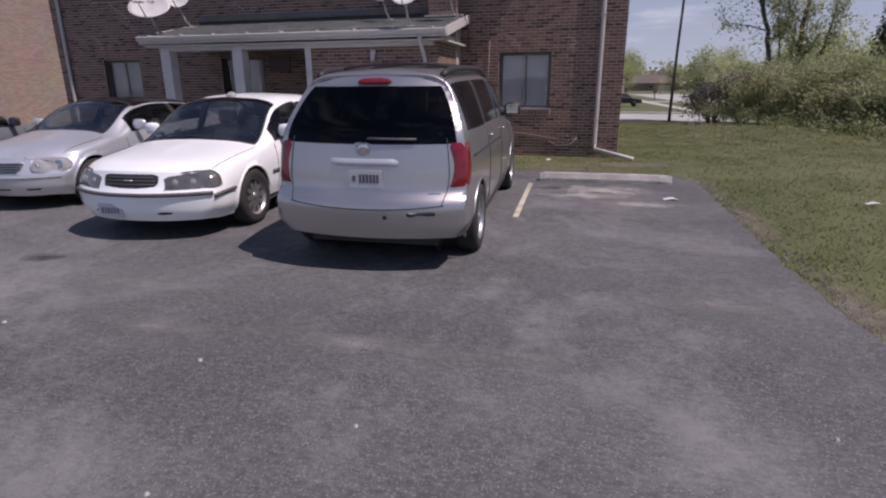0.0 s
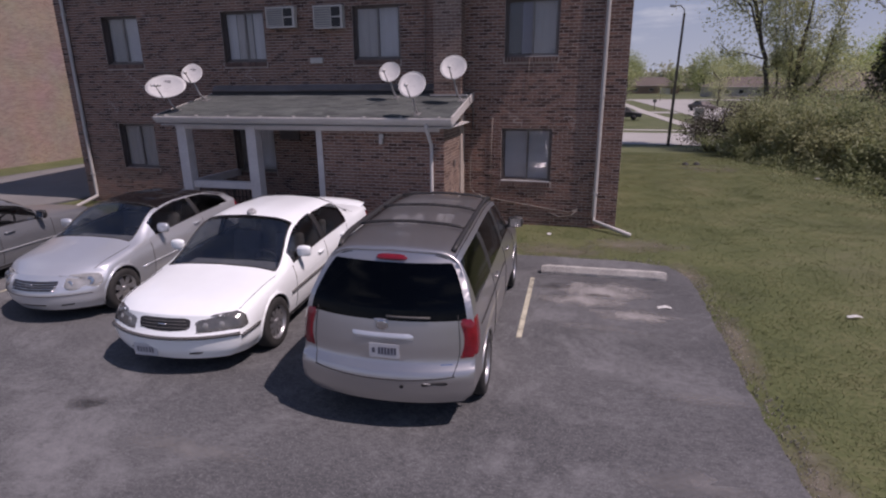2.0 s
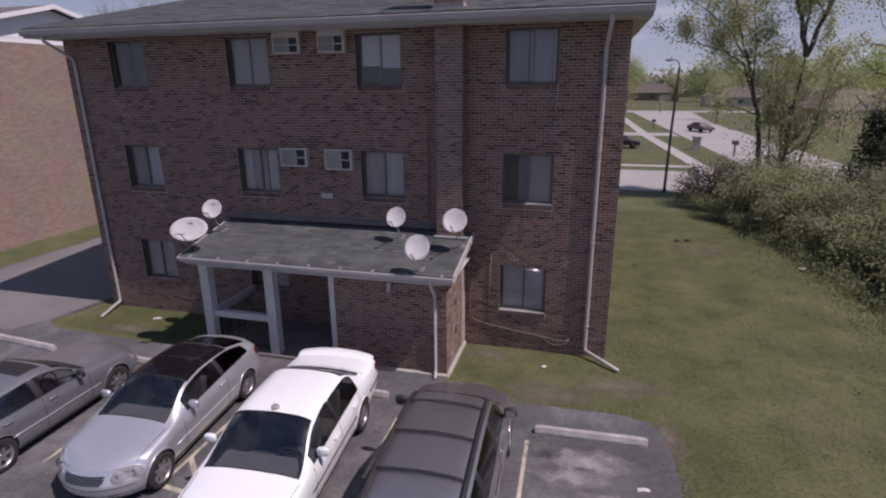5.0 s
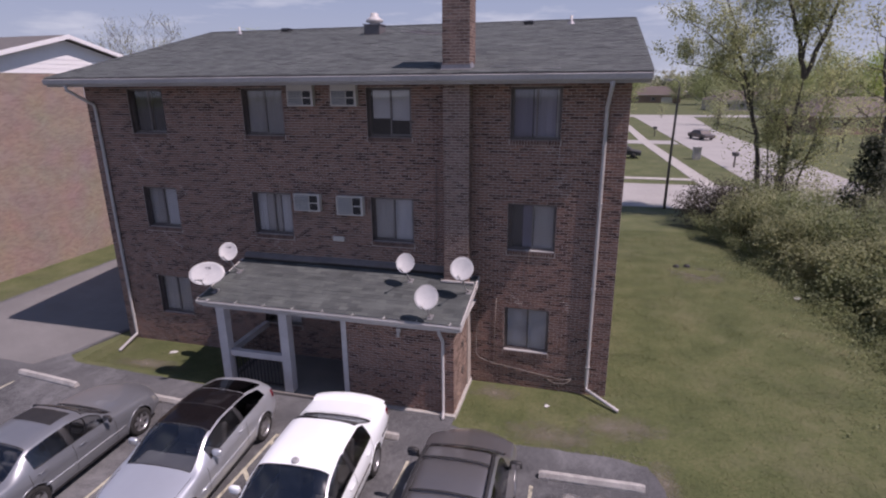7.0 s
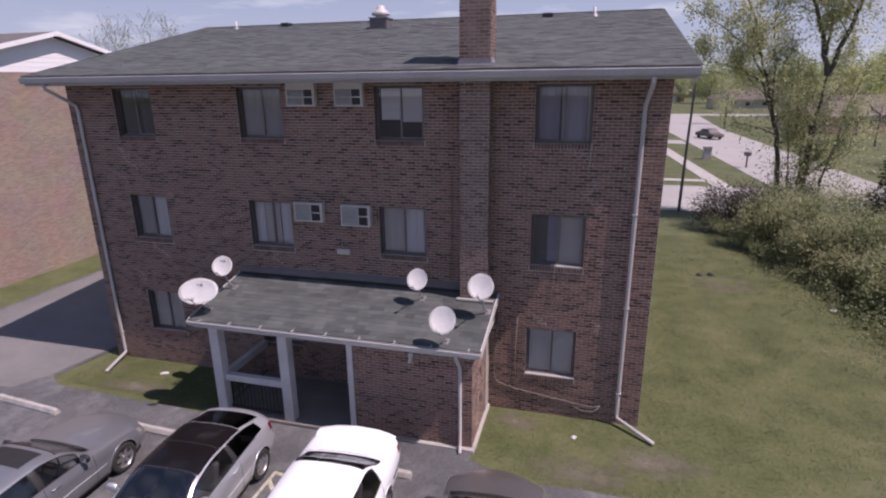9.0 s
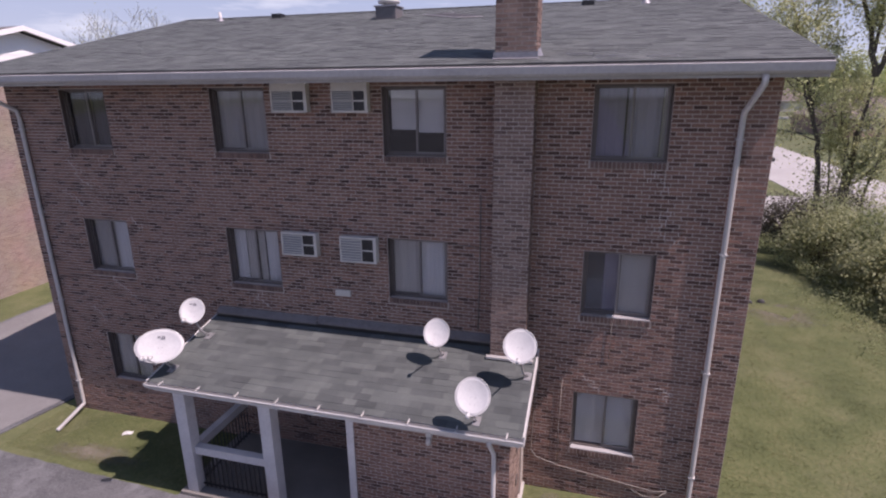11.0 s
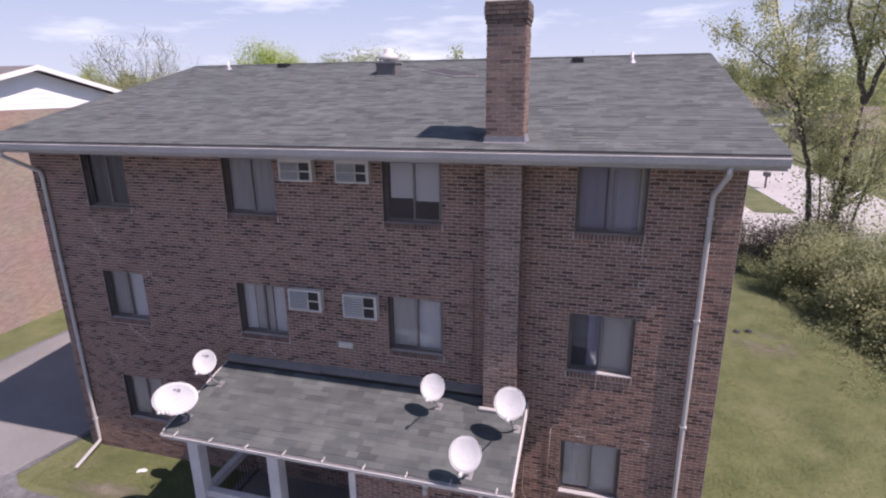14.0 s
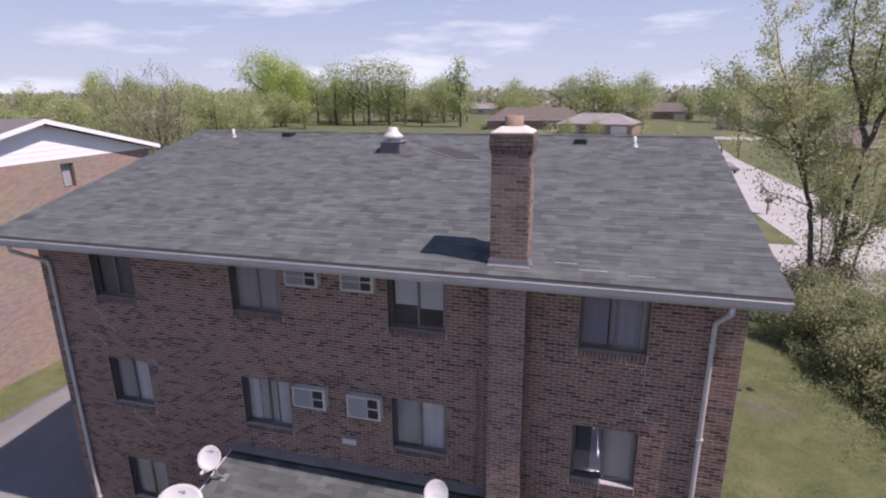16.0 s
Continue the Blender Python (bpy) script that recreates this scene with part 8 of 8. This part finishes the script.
def shrub(x, y, w, h, seed, leaf, label, n=2600, size=0.10, category="shrub"):
    """A dense bush: thin stems and leaves gathered in uneven clumps."""
    r = np.random.RandomState(seed)
    t = root("shrub", label, category, group="hedge shrubs")
    zb = land(x, y)
    clumps = []
    stems = Shape()
    for k in range(60):
        a, q = r.uniform(0, 2 * math.pi), r.uniform(0.15, 1.0) ** 0.6
        z = zb + h * (0.18 + 0.80 * r.uniform(0, 1) ** 0.8 * (1 - 0.45 * q * q))
        c = (x + w * 0.5 * q * math.cos(a), y + w * 0.5 * q * math.sin(a), z)
        clumps.append(c)
        if k % 2 == 0:
            stems.tube([(x + 0.15 * math.cos(a), y + 0.15 * math.sin(a), zb - 0.1), ((x * 0.45 + c[0] * 0.55), (y * 0.45 + c[1] * 0.55), zb + (z - zb) * 0.6), (c[0], c[1], c[2] + 0.1)], [0.03, 0.02, 0.008], 4, cap=False)
    tagged(part("stem", stems, M_twig, t), kind="stuff")
    leaves(clumps, size, n // 60, 0.155 * w ** 0.5, seed, t, leaf, "foliage")
    return t


HEDGE = [(6.4, 34.8, 3.2, 2.6, 3), (7.6, 33.6, 2.8, 2.9, 3), (8.9, 33.0, 3.2, 3.1, 2), (7.8, 30.2, 3.0, 2.8, 1), (9.4, 29.0, 3.4, 3.2, 2), (8.6, 26.6, 3.0, 2.4, 1), (10.2, 25.6, 3.4, 3.0, 2), (9.6, 23.2, 2.8, 1.9, 1), (11.4, 22.8, 3.4, 2.8, 1),
         (10.4, 20.4, 2.8, 1.7, 2), (12.4, 19.8, 3.4, 2.6, 1), (11.2, 17.6, 2.6, 1.6, 1), (13.2, 16.6, 3.2, 2.4, 2), (12.8, 28.0, 3.6, 3.4, 0), (14.2, 24.4, 3.8, 3.4, 2), (11.8, 32.6, 3.6, 3.4, 1), (15.2, 30.8, 4.0, 3.8, 0), (16.0, 20.6, 3.8, 3.2, 1), (9.9, 35.8, 3.2, 3.2, 3), (8.3, 27.6, 2.2, 1.6, 1), (8.7, 24.2, 2.2, 1.3, 1), (9.2, 21.6, 2.2, 1.2, 2), (9.7, 18.6, 2.2, 1.2, 1), (10.2, 16.0, 2.4, 1.3, 2), (10.8, 13.8, 2.4, 1.5, 1), (12.6, 13.6, 3.0, 2.2, 1)]
SHRUB_KIND = ((leaf_mat("dull_green_leaf", (0.20, 0.215, 0.13)), "dense dull green shrub in the hedge"), (M_leaf_olive, "loose yellow-green shrub in the hedge"), (M_leaf_green, "leafy green shrub in the hedge"), (leaf_mat("purplish_leaf", (0.085, 0.078, 0.062)), "dark twiggy shrub at the hedge's end"))
for i, (x, y, w, h, k) in enumerate(HEDGE):
    shrub(x, y, w, h, 100 + i, SHRUB_KIND[k][0], SHRUB_KIND[k][1], n=9600 if y < 31 else 6600 if k < 3 else 5400, size=0.088)
for i, (x, y, h) in enumerate(((12.6, 30.6, 5.4), (14.6, 33.0, 5.6))):
    t = root("evergreen", "dark evergreen with drooping needles behind the hedge", "evergreen", group="evergreens")
    part("trunk", Shape().tube([(x, y, land(x, y) - 0.1), (x, y, land(x, y) + h * 0.9)], [0.14, 0.03], 8), M_bark, t, smooth=True)
    r = random.Random(i)
    pts = []
    for k in range(150):
        f = r.random() ** 0.7
        rad = 1.7 * (1 - f) + 0.1
        a = r.uniform(0, 6.28)
        q = r.uniform(0.3, 1)
        pts.append((x + rad * q * math.cos(a), y + rad * q * math.sin(a), land(x, y) + 0.4 + f * h * 0.95 - 0.25 * q))
    leaves(pts, 0.13, 34, 0.19, i, t, M_leaf_dark, "foliage")
# low weeds along the hedge
wr = np.random.RandomState(3)
wp = []
for _ in range(900):
    f = wr.uniform(0, 1)
    y = 14 + f * 20
    edge = np.interp(y, [14, 17, 20, 23.4, 28.8, 34], [8.2, 8.3, 8.0, 7.5, 6.6, 5.4])
    wp.append((edge + abs(wr.normal(0, 1.3)) - 0.3, y, 0.12 + wr.uniform(0.03, 0.35)))
for _ in range(420):
    y = 6 + 20 * wr.uniform(0, 1)
    edge = np.interp(y, [6, 14, 17, 20, 23.4, 28.8], [6.6, 7.8, 7.9, 7.4, 6.8, 6.0])
    wp.append((edge - abs(wr.normal(0, 1.0)) + 0.9, y, 0.10 + wr.uniform(0.0, 0.12)))
weeds = leaves(wp, 0.062, 20, 0.16, 77, None, M_leaf_green, "weeds")
tagged(weeds, "low tangled weeds along the foot of the hedge", "weeds", kind="stuff")


def grass_field(name, n, area, seed, label, hmin, hmax, wide):
    """Single bent blades over a stretch of lawn."""
    r = np.random.RandomState(seed)
    xy = area(r, n)
    n = len(xy)
    z = np.array([land(0, y) for y in xy[:, 1]]) - 0.034
    h = r.uniform(hmin, hmax, n)
    a = r.uniform(0, 2 * np.pi, n)
    w = r.uniform(0.6, 1.3, n) * wide
    bend = 1.8 if hmax < 0.05 else 1.2
    lx, ly = r.normal(0, bend, n) * h, r.normal(0, bend, n) * h
    base = np.stack([xy[:, 0], xy[:, 1], z], 1)
    side = np.stack([np.cos(a) * w, np.sin(a) * w, np.zeros(n)], 1)
    tip = base + np.stack([lx, ly, h], 1)
    tri = np.stack([base - side, base + side, tip], 1)
    ob = fast_mesh(name, tri.reshape(-1, 3), 3, M_blade)
    return tagged(ob, label, "grass", kind="stuff")


M_blade = material("grass_blade", [(0.074, 0.098, 0.032), (0.120, 0.141, 0.053), (0.190, 0.188, 0.094)], 0.8, scale=0.8, fine=8, spread=0.46, bump=0, rand="island", rand_colors=[(0.85, 0.85, 0.8), (1, 1, 1), (1.25, 1.2, 1.1)], blotch=(0.28, (0.24, 0.22, 0.135), 0.45))


nb_, lb_ = M_blade.node_tree.nodes, M_blade.node_tree.links
tb_, xb_ = nb_.new("ShaderNodeBsdfTranslucent"), nb_.new("ShaderNodeMixShader")
xb_.inputs["Fac"].default_value = 0.15
lb_.new(nb_["Principled BSDF"].inputs["Base Color"].links[0].from_socket, tb_.inputs["Color"])
lb_.new(nb_["Principled BSDF"].outputs["BSDF"], xb_.inputs[1])
lb_.new(tb_.outputs["BSDF"], xb_.inputs[2])
lb_.new(xb_.outputs["Shader"], nb_["Material Output"].inputs["Surface"])


def right_lawn(r, n):
    y = -5 + 37 * r.uniform(0, 1, n) ** 1.15
    left = np.where(y < 10.5, 1.60 - 0.015 * y, np.where(y < 12.95, -3.1, 0.34))
    x = left + (11 - left) * r.uniform(0, 1, n) ** 1.15
    keep = ~((y > 10.3) & (y < 10.62) & (x < 1.2)) & ~((y < 11.0) & (x < -2.4))
    return np.stack([x, y], 1)[keep]


def left_lawn(r, n):
    x = r.uniform(-14.6, -9.65, n)
    y = 11.05 + (12.98 - 11.05) * r.uniform(0, 1, n)
    k = n // 4
    x[:k] = r.uniform(-23.3, -21.5, k)
    y[:k] = r.uniform(13.5, 27, k)
    keep = ~((x > -15.2) & (y < 11.25 - (x + 9.7) * 0.02) & (x < -9)) | (x < -20)
    return np.stack([x, y], 1)[keep]


grass_field("grass", 150000, right_lawn, 5, "unmown spring lawn beside the lot", 0.010, 0.030, 0.007)
def tufts(r, n):
    """Longer blades gathered into loose clumps."""
    c = right_lawn(r, n // 12)
    p = np.repeat(c, 12, axis=0)
    return p + r.normal(0, 0.11, p.shape)


grass_field("grass_tufts", 150000, tufts, 15, "scattered coarse tufts standing in the lawn", 0.020, 0.055, 0.006)
grass_field("grass", 30000, left_lawn, 6, "small lawn patch before the building", 0.010, 0.030, 0.007)

# ---- distance ----
M_brown_roof = material("brown_shingle_far", [(0.105, 0.085, 0.074), (0.15, 0.125, 0.11)], 0.95, scale=0.6, fine=4, bump=0)
M_grey_roof = material("grey_roof_far", [(0.20, 0.19, 0.185), (0.28, 0.265, 0.255)], 0.95, scale=0.6, fine=4, bump=0)
M_house = material("pale_siding_far", [(0.36, 0.33, 0.30), (0.46, 0.43, 0.39)], 0.85, scale=0.5, fine=3, bump=0)
M_house_brick = material("brick_far", [(0.22, 0.15, 0.12), (0.30, 0.21, 0.17)], 0.9, scale=0.5, fine=3, bump=0)


HOUSES = []


def far_house(x, y, w, d, turn, wallm, roofm, label, eave=2.8, rise=2.0):
    """A one-storey house: walls, hipped roof with eaves, windows and a garage door."""
    HOUSES.append((x, y))
    t = root("house", label, "house", pose(x, y, land(x, y) - 0.05, 0, 0, turn), group="distant houses")
    part("wall", Shape().box(-w / 2, w / 2, -d / 2, d / 2, 0, eave), wallm, t)
    o, hip = 0.5, d * 0.42
    c = [(-w / 2 - o, -d / 2 - o, eave), (w / 2 + o, -d / 2 - o, eave), (w / 2 + o, d / 2 + o, eave), (-w / 2 - o, d / 2 + o, eave)]
    a, b = (-w / 2 + hip, 0, eave + rise), (w / 2 - hip, 0, eave + rise)
    s = Shape().quad(c[0], c[1], b, a).quad(c[2], c[3], a, b).poly([c[1], c[2], b]).poly([c[3], c[0], a]).quad(*c[::-1])
    part("roof", s, roofm, t)
    part("fascia", Shape().box(-w / 2 - o - 0.02, w / 2 + o + 0.02, -d / 2 - o - 0.03, -d / 2 - o, eave - 0.18, eave + 0.02), M_white, t)
    for u in (-0.34, -0.14, 0.10):
        wi = part("window", Shape().box(w * u - 0.75, w * u + 0.75, -d / 2 - 0.04, -d / 2, 1.0, 2.2), M_white, t)
        part("pane", Shape().box(w * u - 0.65, w * u + 0.65, -d / 2 - 0.05, -d / 2 - 0.04, 1.1, 2.1), M_black, wi)
    part("garage_door", Shape().box(w * 0.22, w * 0.22 + 4.2, -d / 2 - 0.05, -d / 2, 0.05, 2.3), M_white, t)
    return t


far_house(-22, 186, 30, 13, 8, M_house_brick, M_brown_roof, "long low house with a brown hipped roof", 3.0, 3.6)
far_house(-26, 235, 18, 12, 5, M_house, M_brown_roof, "low house with a reddish-brown roof", 3, 3)
far_house(22, 256, 26, 14, -6, M_house_brick, M_brown_roof, "brick house with a brown roof and garage", 3.2, 3.4)
far_house(4, 300, 22, 12, 4, M_house, M_grey_roof, "pale house with a grey roof", 3, 2.6)
far_house(-2, 168, 20, 12, -12, M_house_brick, M_grey_roof, "low house across the far street", 2.9, 2.6)
far_house(44, 190, 20, 12, 10, M_house, M_brown_roof, "pale house with a brown roof among trees", 3, 2.8)
far_house(43, 112, 22, 12, 20, M_house_brick, M_brown_roof, "brown-roofed house among trees", 3, 2.8)
far_house(70, 240, 22, 12, 14, M_house, M_brown_roof, "pale house with a brown roof among trees", 3, 2.8)
far_house(-169, 139, 20, 10, 40, M_house, M_grey_roof, "pale house glimpsed beyond the trees", 3.2, 2.8)
far_house(-160, 168, 20, 10, 40, M_house, M_grey_roof, "pale house glimpsed beyond the trees", 3.2, 2.8)
far_house(-300, 420, 30, 14, 12, M_house, M_brown_roof, "pale house glimpsed beyond the trees", 3.4, 3)
far_house(-64, 300, 22, 12, -8, M_house, M_grey_roof, "pale house with a grey roof", 3, 2.8)
far_house(50, 330, 24, 12, 0, M_house, M_grey_roof, "pale house with a grey roof", 3, 2.8)
far_house(110, 300, 26, 12, 8, M_house_brick, M_brown_roof, "brown-roofed house among trees", 3, 3)


def far_tree(name_label, leaf, h, w, seed, n, size, shape, trunk_h=0.25):
    """A distant tree: forked trunk and an uneven crown of leaf clusters."""
    r = np.random.RandomState(seed)
    t = root("tree", name_label, "tree", group="distant trees")
    tr = Shape().tube([(0, 0, -0.3), (0.1 * w * 0.2, 0, h * trunk_h), (0, 0.1, h * 0.75)], [h * 0.022, h * 0.016, h * 0.004], 6, cap=False)
    for k in range(6):
        a = r.uniform(0, 6.28)
        z = h * r.uniform(trunk_h * 0.9, 0.6)
        tr.tube([(0, 0, z), (w * 0.18 * math.cos(a), w * 0.18 * math.sin(a), z + h * 0.12), (w * 0.34 * math.cos(a), w * 0.34 * math.sin(a), z + h * 0.26)], [h * 0.009, h * 0.006, h * 0.002], 4, cap=False)
    part("trunk", tr, M_bark, t)
    pts = []
    for _ in range(46):
        f = r.uniform(0, 1)
        z = h * (trunk_h + (1 - trunk_h) * f)
        rad = w * 0.5 * (math.sin(math.pi * (0.12 + 0.82 * f)) ** (0.8 if shape == "round" else 0.35)) * (1.0 if shape == "round" else 0.8)
        a, q = r.uniform(0, 6.28), r.uniform(0.2, 1.0)
        pts.append((rad * q * math.cos(a), rad * q * math.sin(a), z))
    leaves(pts, size, n // 46, 0.085 * (w + h * 0.3), seed, t, leaf)
    return t


# leaf colour lightened to carry the haze of distance
M_leaf_far = leaf_mat("hazed_spring_leaf", (0.33, 0.38, 0.175))
PROTO = [far_tree("bright yellow-green tree in the distance", M_leaf_bright, 18, 15, 1, 8400, 0.40, "round", 0.18),
         far_tree("thin-crowned spring tree in the distance", M_leaf_far, 15, 9, 2, 2600, 0.36, "round", 0.3),
         far_tree("tall narrow poplar in the distance", M_leaf_far, 17, 6, 3, 1300, 0.6, "column", 0.12),
         far_tree("green tree in the distance", M_leaf_far, 12, 11, 4, 3800, 0.40, "round", 0.2),
         far_tree("bare-twigged tree in the distance", M_leaf_yellow, 11, 9, 5, 900, 0.30, "round", 0.25)]
SPOTS = [(0, -144, 222, 1.15), (0, -130, 212, 1.0), (0, -119, 206, 0.85), (3, -136, 240, 1.3), (1, -96, 194, 1.1), (1, -90, 196, 1.05), (1, -83, 194, 1.25), (1, -76, 196, 1.2), (0, -106, 215, 0.7), (1, -70, 197, 0.95), (2, -47.5, 189, 1.0), (3, -60, 214, 0.9),
         (3, -4, 202, 1.05), (3, 2, 206, 0.8), (4, -165, 190, 1.0), (4, -180, 205, 1.0), (4, -155, 175, 0.9), (3, -200, 240, 1.1), (3, -225, 250, 0.9), (3, -260, 270, 1.2), (4, -120, 170, 0.8), (4, -135, 168, 0.75),
         (3, 12, 210, 0.8), (3, 40, 230, 0.9), (4, 30, 150, 0.8), (4, 24, 122, 0.75), (3, 46, 150, 0.9), (3, 60, 170, 1.0), (4, 38, 110, 0.8), (4, 34, 90, 0.6), (4, 50, 100, 0.9), (3, 80, 130, 1.0), (3, 95, 160, 1.2), (0, 90, 220, 0.8),
         (3, -18, 330, 1.2), (3, 20, 340, 1.2), (3, -50, 330, 1.2), (3, -90, 320, 1.2), (0, -350, 330, 1.0), (3, -310, 300, 1.1), (4, -400, 320, 1.3), (4, -10, 100, 0.55), (3, 60, 280, 1.1), (3, 100, 340, 1.3), (4, 8.5, 152, 0.7), (3, -240, 300, 1.1), (4, -280, 260, 1.2), (3, -330, 360, 1.2), (4, -210, 215, 1.0), (4, -190, 225, 1.1), (3, -170, 260, 1.0), (4, -230, 228, 1.0), (3, -370, 380, 1.3), (4, -430, 400, 1.6), (3, -40, 260, 0.8), (3, 8, 270, 0.9), (4, 56, 200, 1.0), (4, 70, 150, 1.0), (3, 130, 260, 1.2), (4, 110, 200, 1.1), (4, 26, 136, 0.35), (4, 16, 146, 0.3), (4, 27, 60, 0.5), (4, 31, 66, 0.6), (4, 35, 58, 0.55), (4, 29, 78, 0.5), (4, 38, 70, 0.65), (4, 34, 84, 0.6), (4, 26, 97, 0.5), (4, 22, 112, 0.45), (4, 44, 82, 0.7), (3, -3, 140, 0.4), (3, -9, 132, 0.4)]
rs_ = random.Random(8)
used = set()
for k, x, y, s in SPOTS:
    s *= 1.3 if y > 160 else 1.0
    m = pose(x, y, land(x, y), 0, 0, rs_.uniform(0, 360))
    if k not in used:
        used.add(k)
        PROTO[k].matrix_basis = m @ Matrix.Diagonal((s, s, s, 1))
    else:
        ob = copy_thing(PROTO[k], m)
        ob.scale = (s * rs_.uniform(0.9, 1.1), s, s * rs_.uniform(0.9, 1.1))
# a thicket of mixed trees beyond the neighbouring building, and trees among the houses
for k in range(150):
    left = k < 96
    a = radians(rs_.uniform(-58, -29) if left else rs_.uniform(-27, 30))
    d = rs_.uniform(118, 330) if left else rs_.uniform(190, 460)
    x, y = -2 - d * math.sin(-a), 4 + d * math.cos(a)
    if not left and -15 < x < 22 and y < 170 or any(math.hypot(x - hx, y - hy) < 15 for hx, hy in HOUSES):
        continue
    h = rs_.uniform(7.5, 10.5) if not left else rs_.uniform(6.5, 10.5) if d < 230 else rs_.uniform(9.0, 12.5)
    p = PROTO[rs_.choice((3, 3, 4, 1))]
    ob = copy_thing(p, pose(x, y, land(x, y) - 0.2, 0, 0, rs_.uniform(0, 360)))
    s = h / 12
    ob.scale = (s * rs_.uniform(1.0, 1.5), s * rs_.uniform(1.0, 1.5), s)
for k in range(20):
    a = radians(-30 + 17 * (k + rs_.uniform(0.1, 0.9)) / 20)
    d = rs_.uniform(222, 275)
    x, y = -2 - d * math.sin(-a), 4 + d * math.cos(a)
    if any(math.hypot(x - hx, y - hy) < 15 for hx, hy in HOUSES):
        continue
    ob = copy_thing(PROTO[rs_.choice((3, 1, 3))], pose(x, y, land(x, y) - 0.2, 0, 0, rs_.uniform(0, 360)))
    s = rs_.uniform(12, 16.5) / 13
    ob.scale = (s * rs_.uniform(0.9, 1.2), s * rs_.uniform(0.9, 1.2), s)
# far woods to the horizon: crowns of many small clumps
fr = np.random.RandomState(12)
wood = []
for _ in range(3400):
    y = 300 + 1500 * fr.uniform(0, 1) ** 1.6
    x = fr.uniform(-1.5, 0.9) * (y * 0.95 + 60)
    h = fr.uniform(8.5, 14.5)
    w = h * fr.uniform(0.35, 0.6)
    for _ in range(16):
        f = fr.uniform(0.15, 1)
        q, b_ = w * math.sqrt(max(0.05, 1 - (2 * f - 1.05) ** 2)) * fr.uniform(0.2, 1), fr.uniform(0, 6.28)
        wood.append((x + q * math.cos(b_), y + q * math.sin(b_), -0.7 + h * f))
# aerial haze over the woods is mixed into this paler, greyer green
M_far_leaf = leaf_mat("hazed_foliage", (0.34, 0.35, 0.25))
woods = leaves(wood, 1.9, 3, 0.9, 9, None, M_far_leaf, "woods")
tagged(woods, "far band of mixed spring woods along the horizon", "woods", kind="stuff")

# parked cars far off
def far_car(x, y, turn, mat, label):
    t = root("car", label, "car", pose(x, y, land(x, y), 0, 0, turn))
    body = Shape()
    prof = [(-2.2, 0.35), (-2.2, 0.75), (-1.2, 0.92), (-0.6, 1.38), (0.9, 1.40), (1.5, 0.98), (2.2, 0.88), (2.2, 0.35)]
    k = len(prof)
    body.v = [(sx * (0.86 if z < 1 else 0.66), y_, z) for sx in (-1, 1) for y_, z in prof]
    body.f = [tuple(range(k)), tuple(range(2 * k - 1, k - 1, -1))] + [(i, i + k, (i + 1) % k + k, (i + 1) % k) for i in range(k)]
    part("body", body, mat, t, bevel=0.06)
    for sx in (-1, 1):
        part("side_window", Shape().poly([(sx * 0.80, -0.95, 0.98), (sx * 0.69, -0.55, 1.32), (sx * 0.69, 0.85, 1.34), (sx * 0.80, 1.3, 1.0)][::sx]), M_black, t, at=Matrix.Translation((sx * 0.02, 0, 0)))
        for yy in (-1.35, 1.35):
            part("wheel", Shape().lathe([(0, -0.1), (0.3, -0.1), (0.32, 0), (0.3, 0.1), (0, 0.1)], 18, Matrix.Translation((sx * 0.78, yy, 0.32)) @ Matrix.Rotation(math.pi / 2, 4, "Y")), M_tyre, t, smooth=True)
    return t
far_car(15.9, 92, 25, M_bronze, "brownish car parked across the far street")
far_car(3.2, 68, 85, M_stain, "dark car parked on a driveway far off")

# ---- single bricks and shingles ----
place_bricks(front_pieces, wall_front, FY)
place_bricks(chim_pieces, chim, CHY0, M_chim)
place_bricks(pw_pieces, porch_wall, BYF)
shingle_meshes = {}
for pieces, owner, zfun in ((main_pieces, roof, roof_z), (porch_pieces, porch_roof, porch_z)):
    for a, b, ya, yb, th in pieces:
        key = (round(b - a, 3), round(yb - ya, 3), th, owner.name)
        if key not in shingle_meshes:
            w, h, dz = (b - a) / 2, yb - ya, zfun(yb) - zfun(ya)
            s = Shape()
            s.v = [(-w, 0, th), (w, 0, th), (w, h, dz + 0.001), (-w, h, dz + 0.001), (-w, 0, -0.006), (w, 0, -0.006)]
            s.f = [(0, 1, 2, 3), (4, 5, 1, 0), (0, 3, 4), (1, 5, 2)]
            shingle_meshes[key] = s.mesh("shingle")
            shingle_meshes[key].materials.append(M_shingle)
        ob = new("shingle", shingle_meshes[key])
        ob.parent = owner
        ob.location = ((a + b) / 2, ya, zfun(ya))
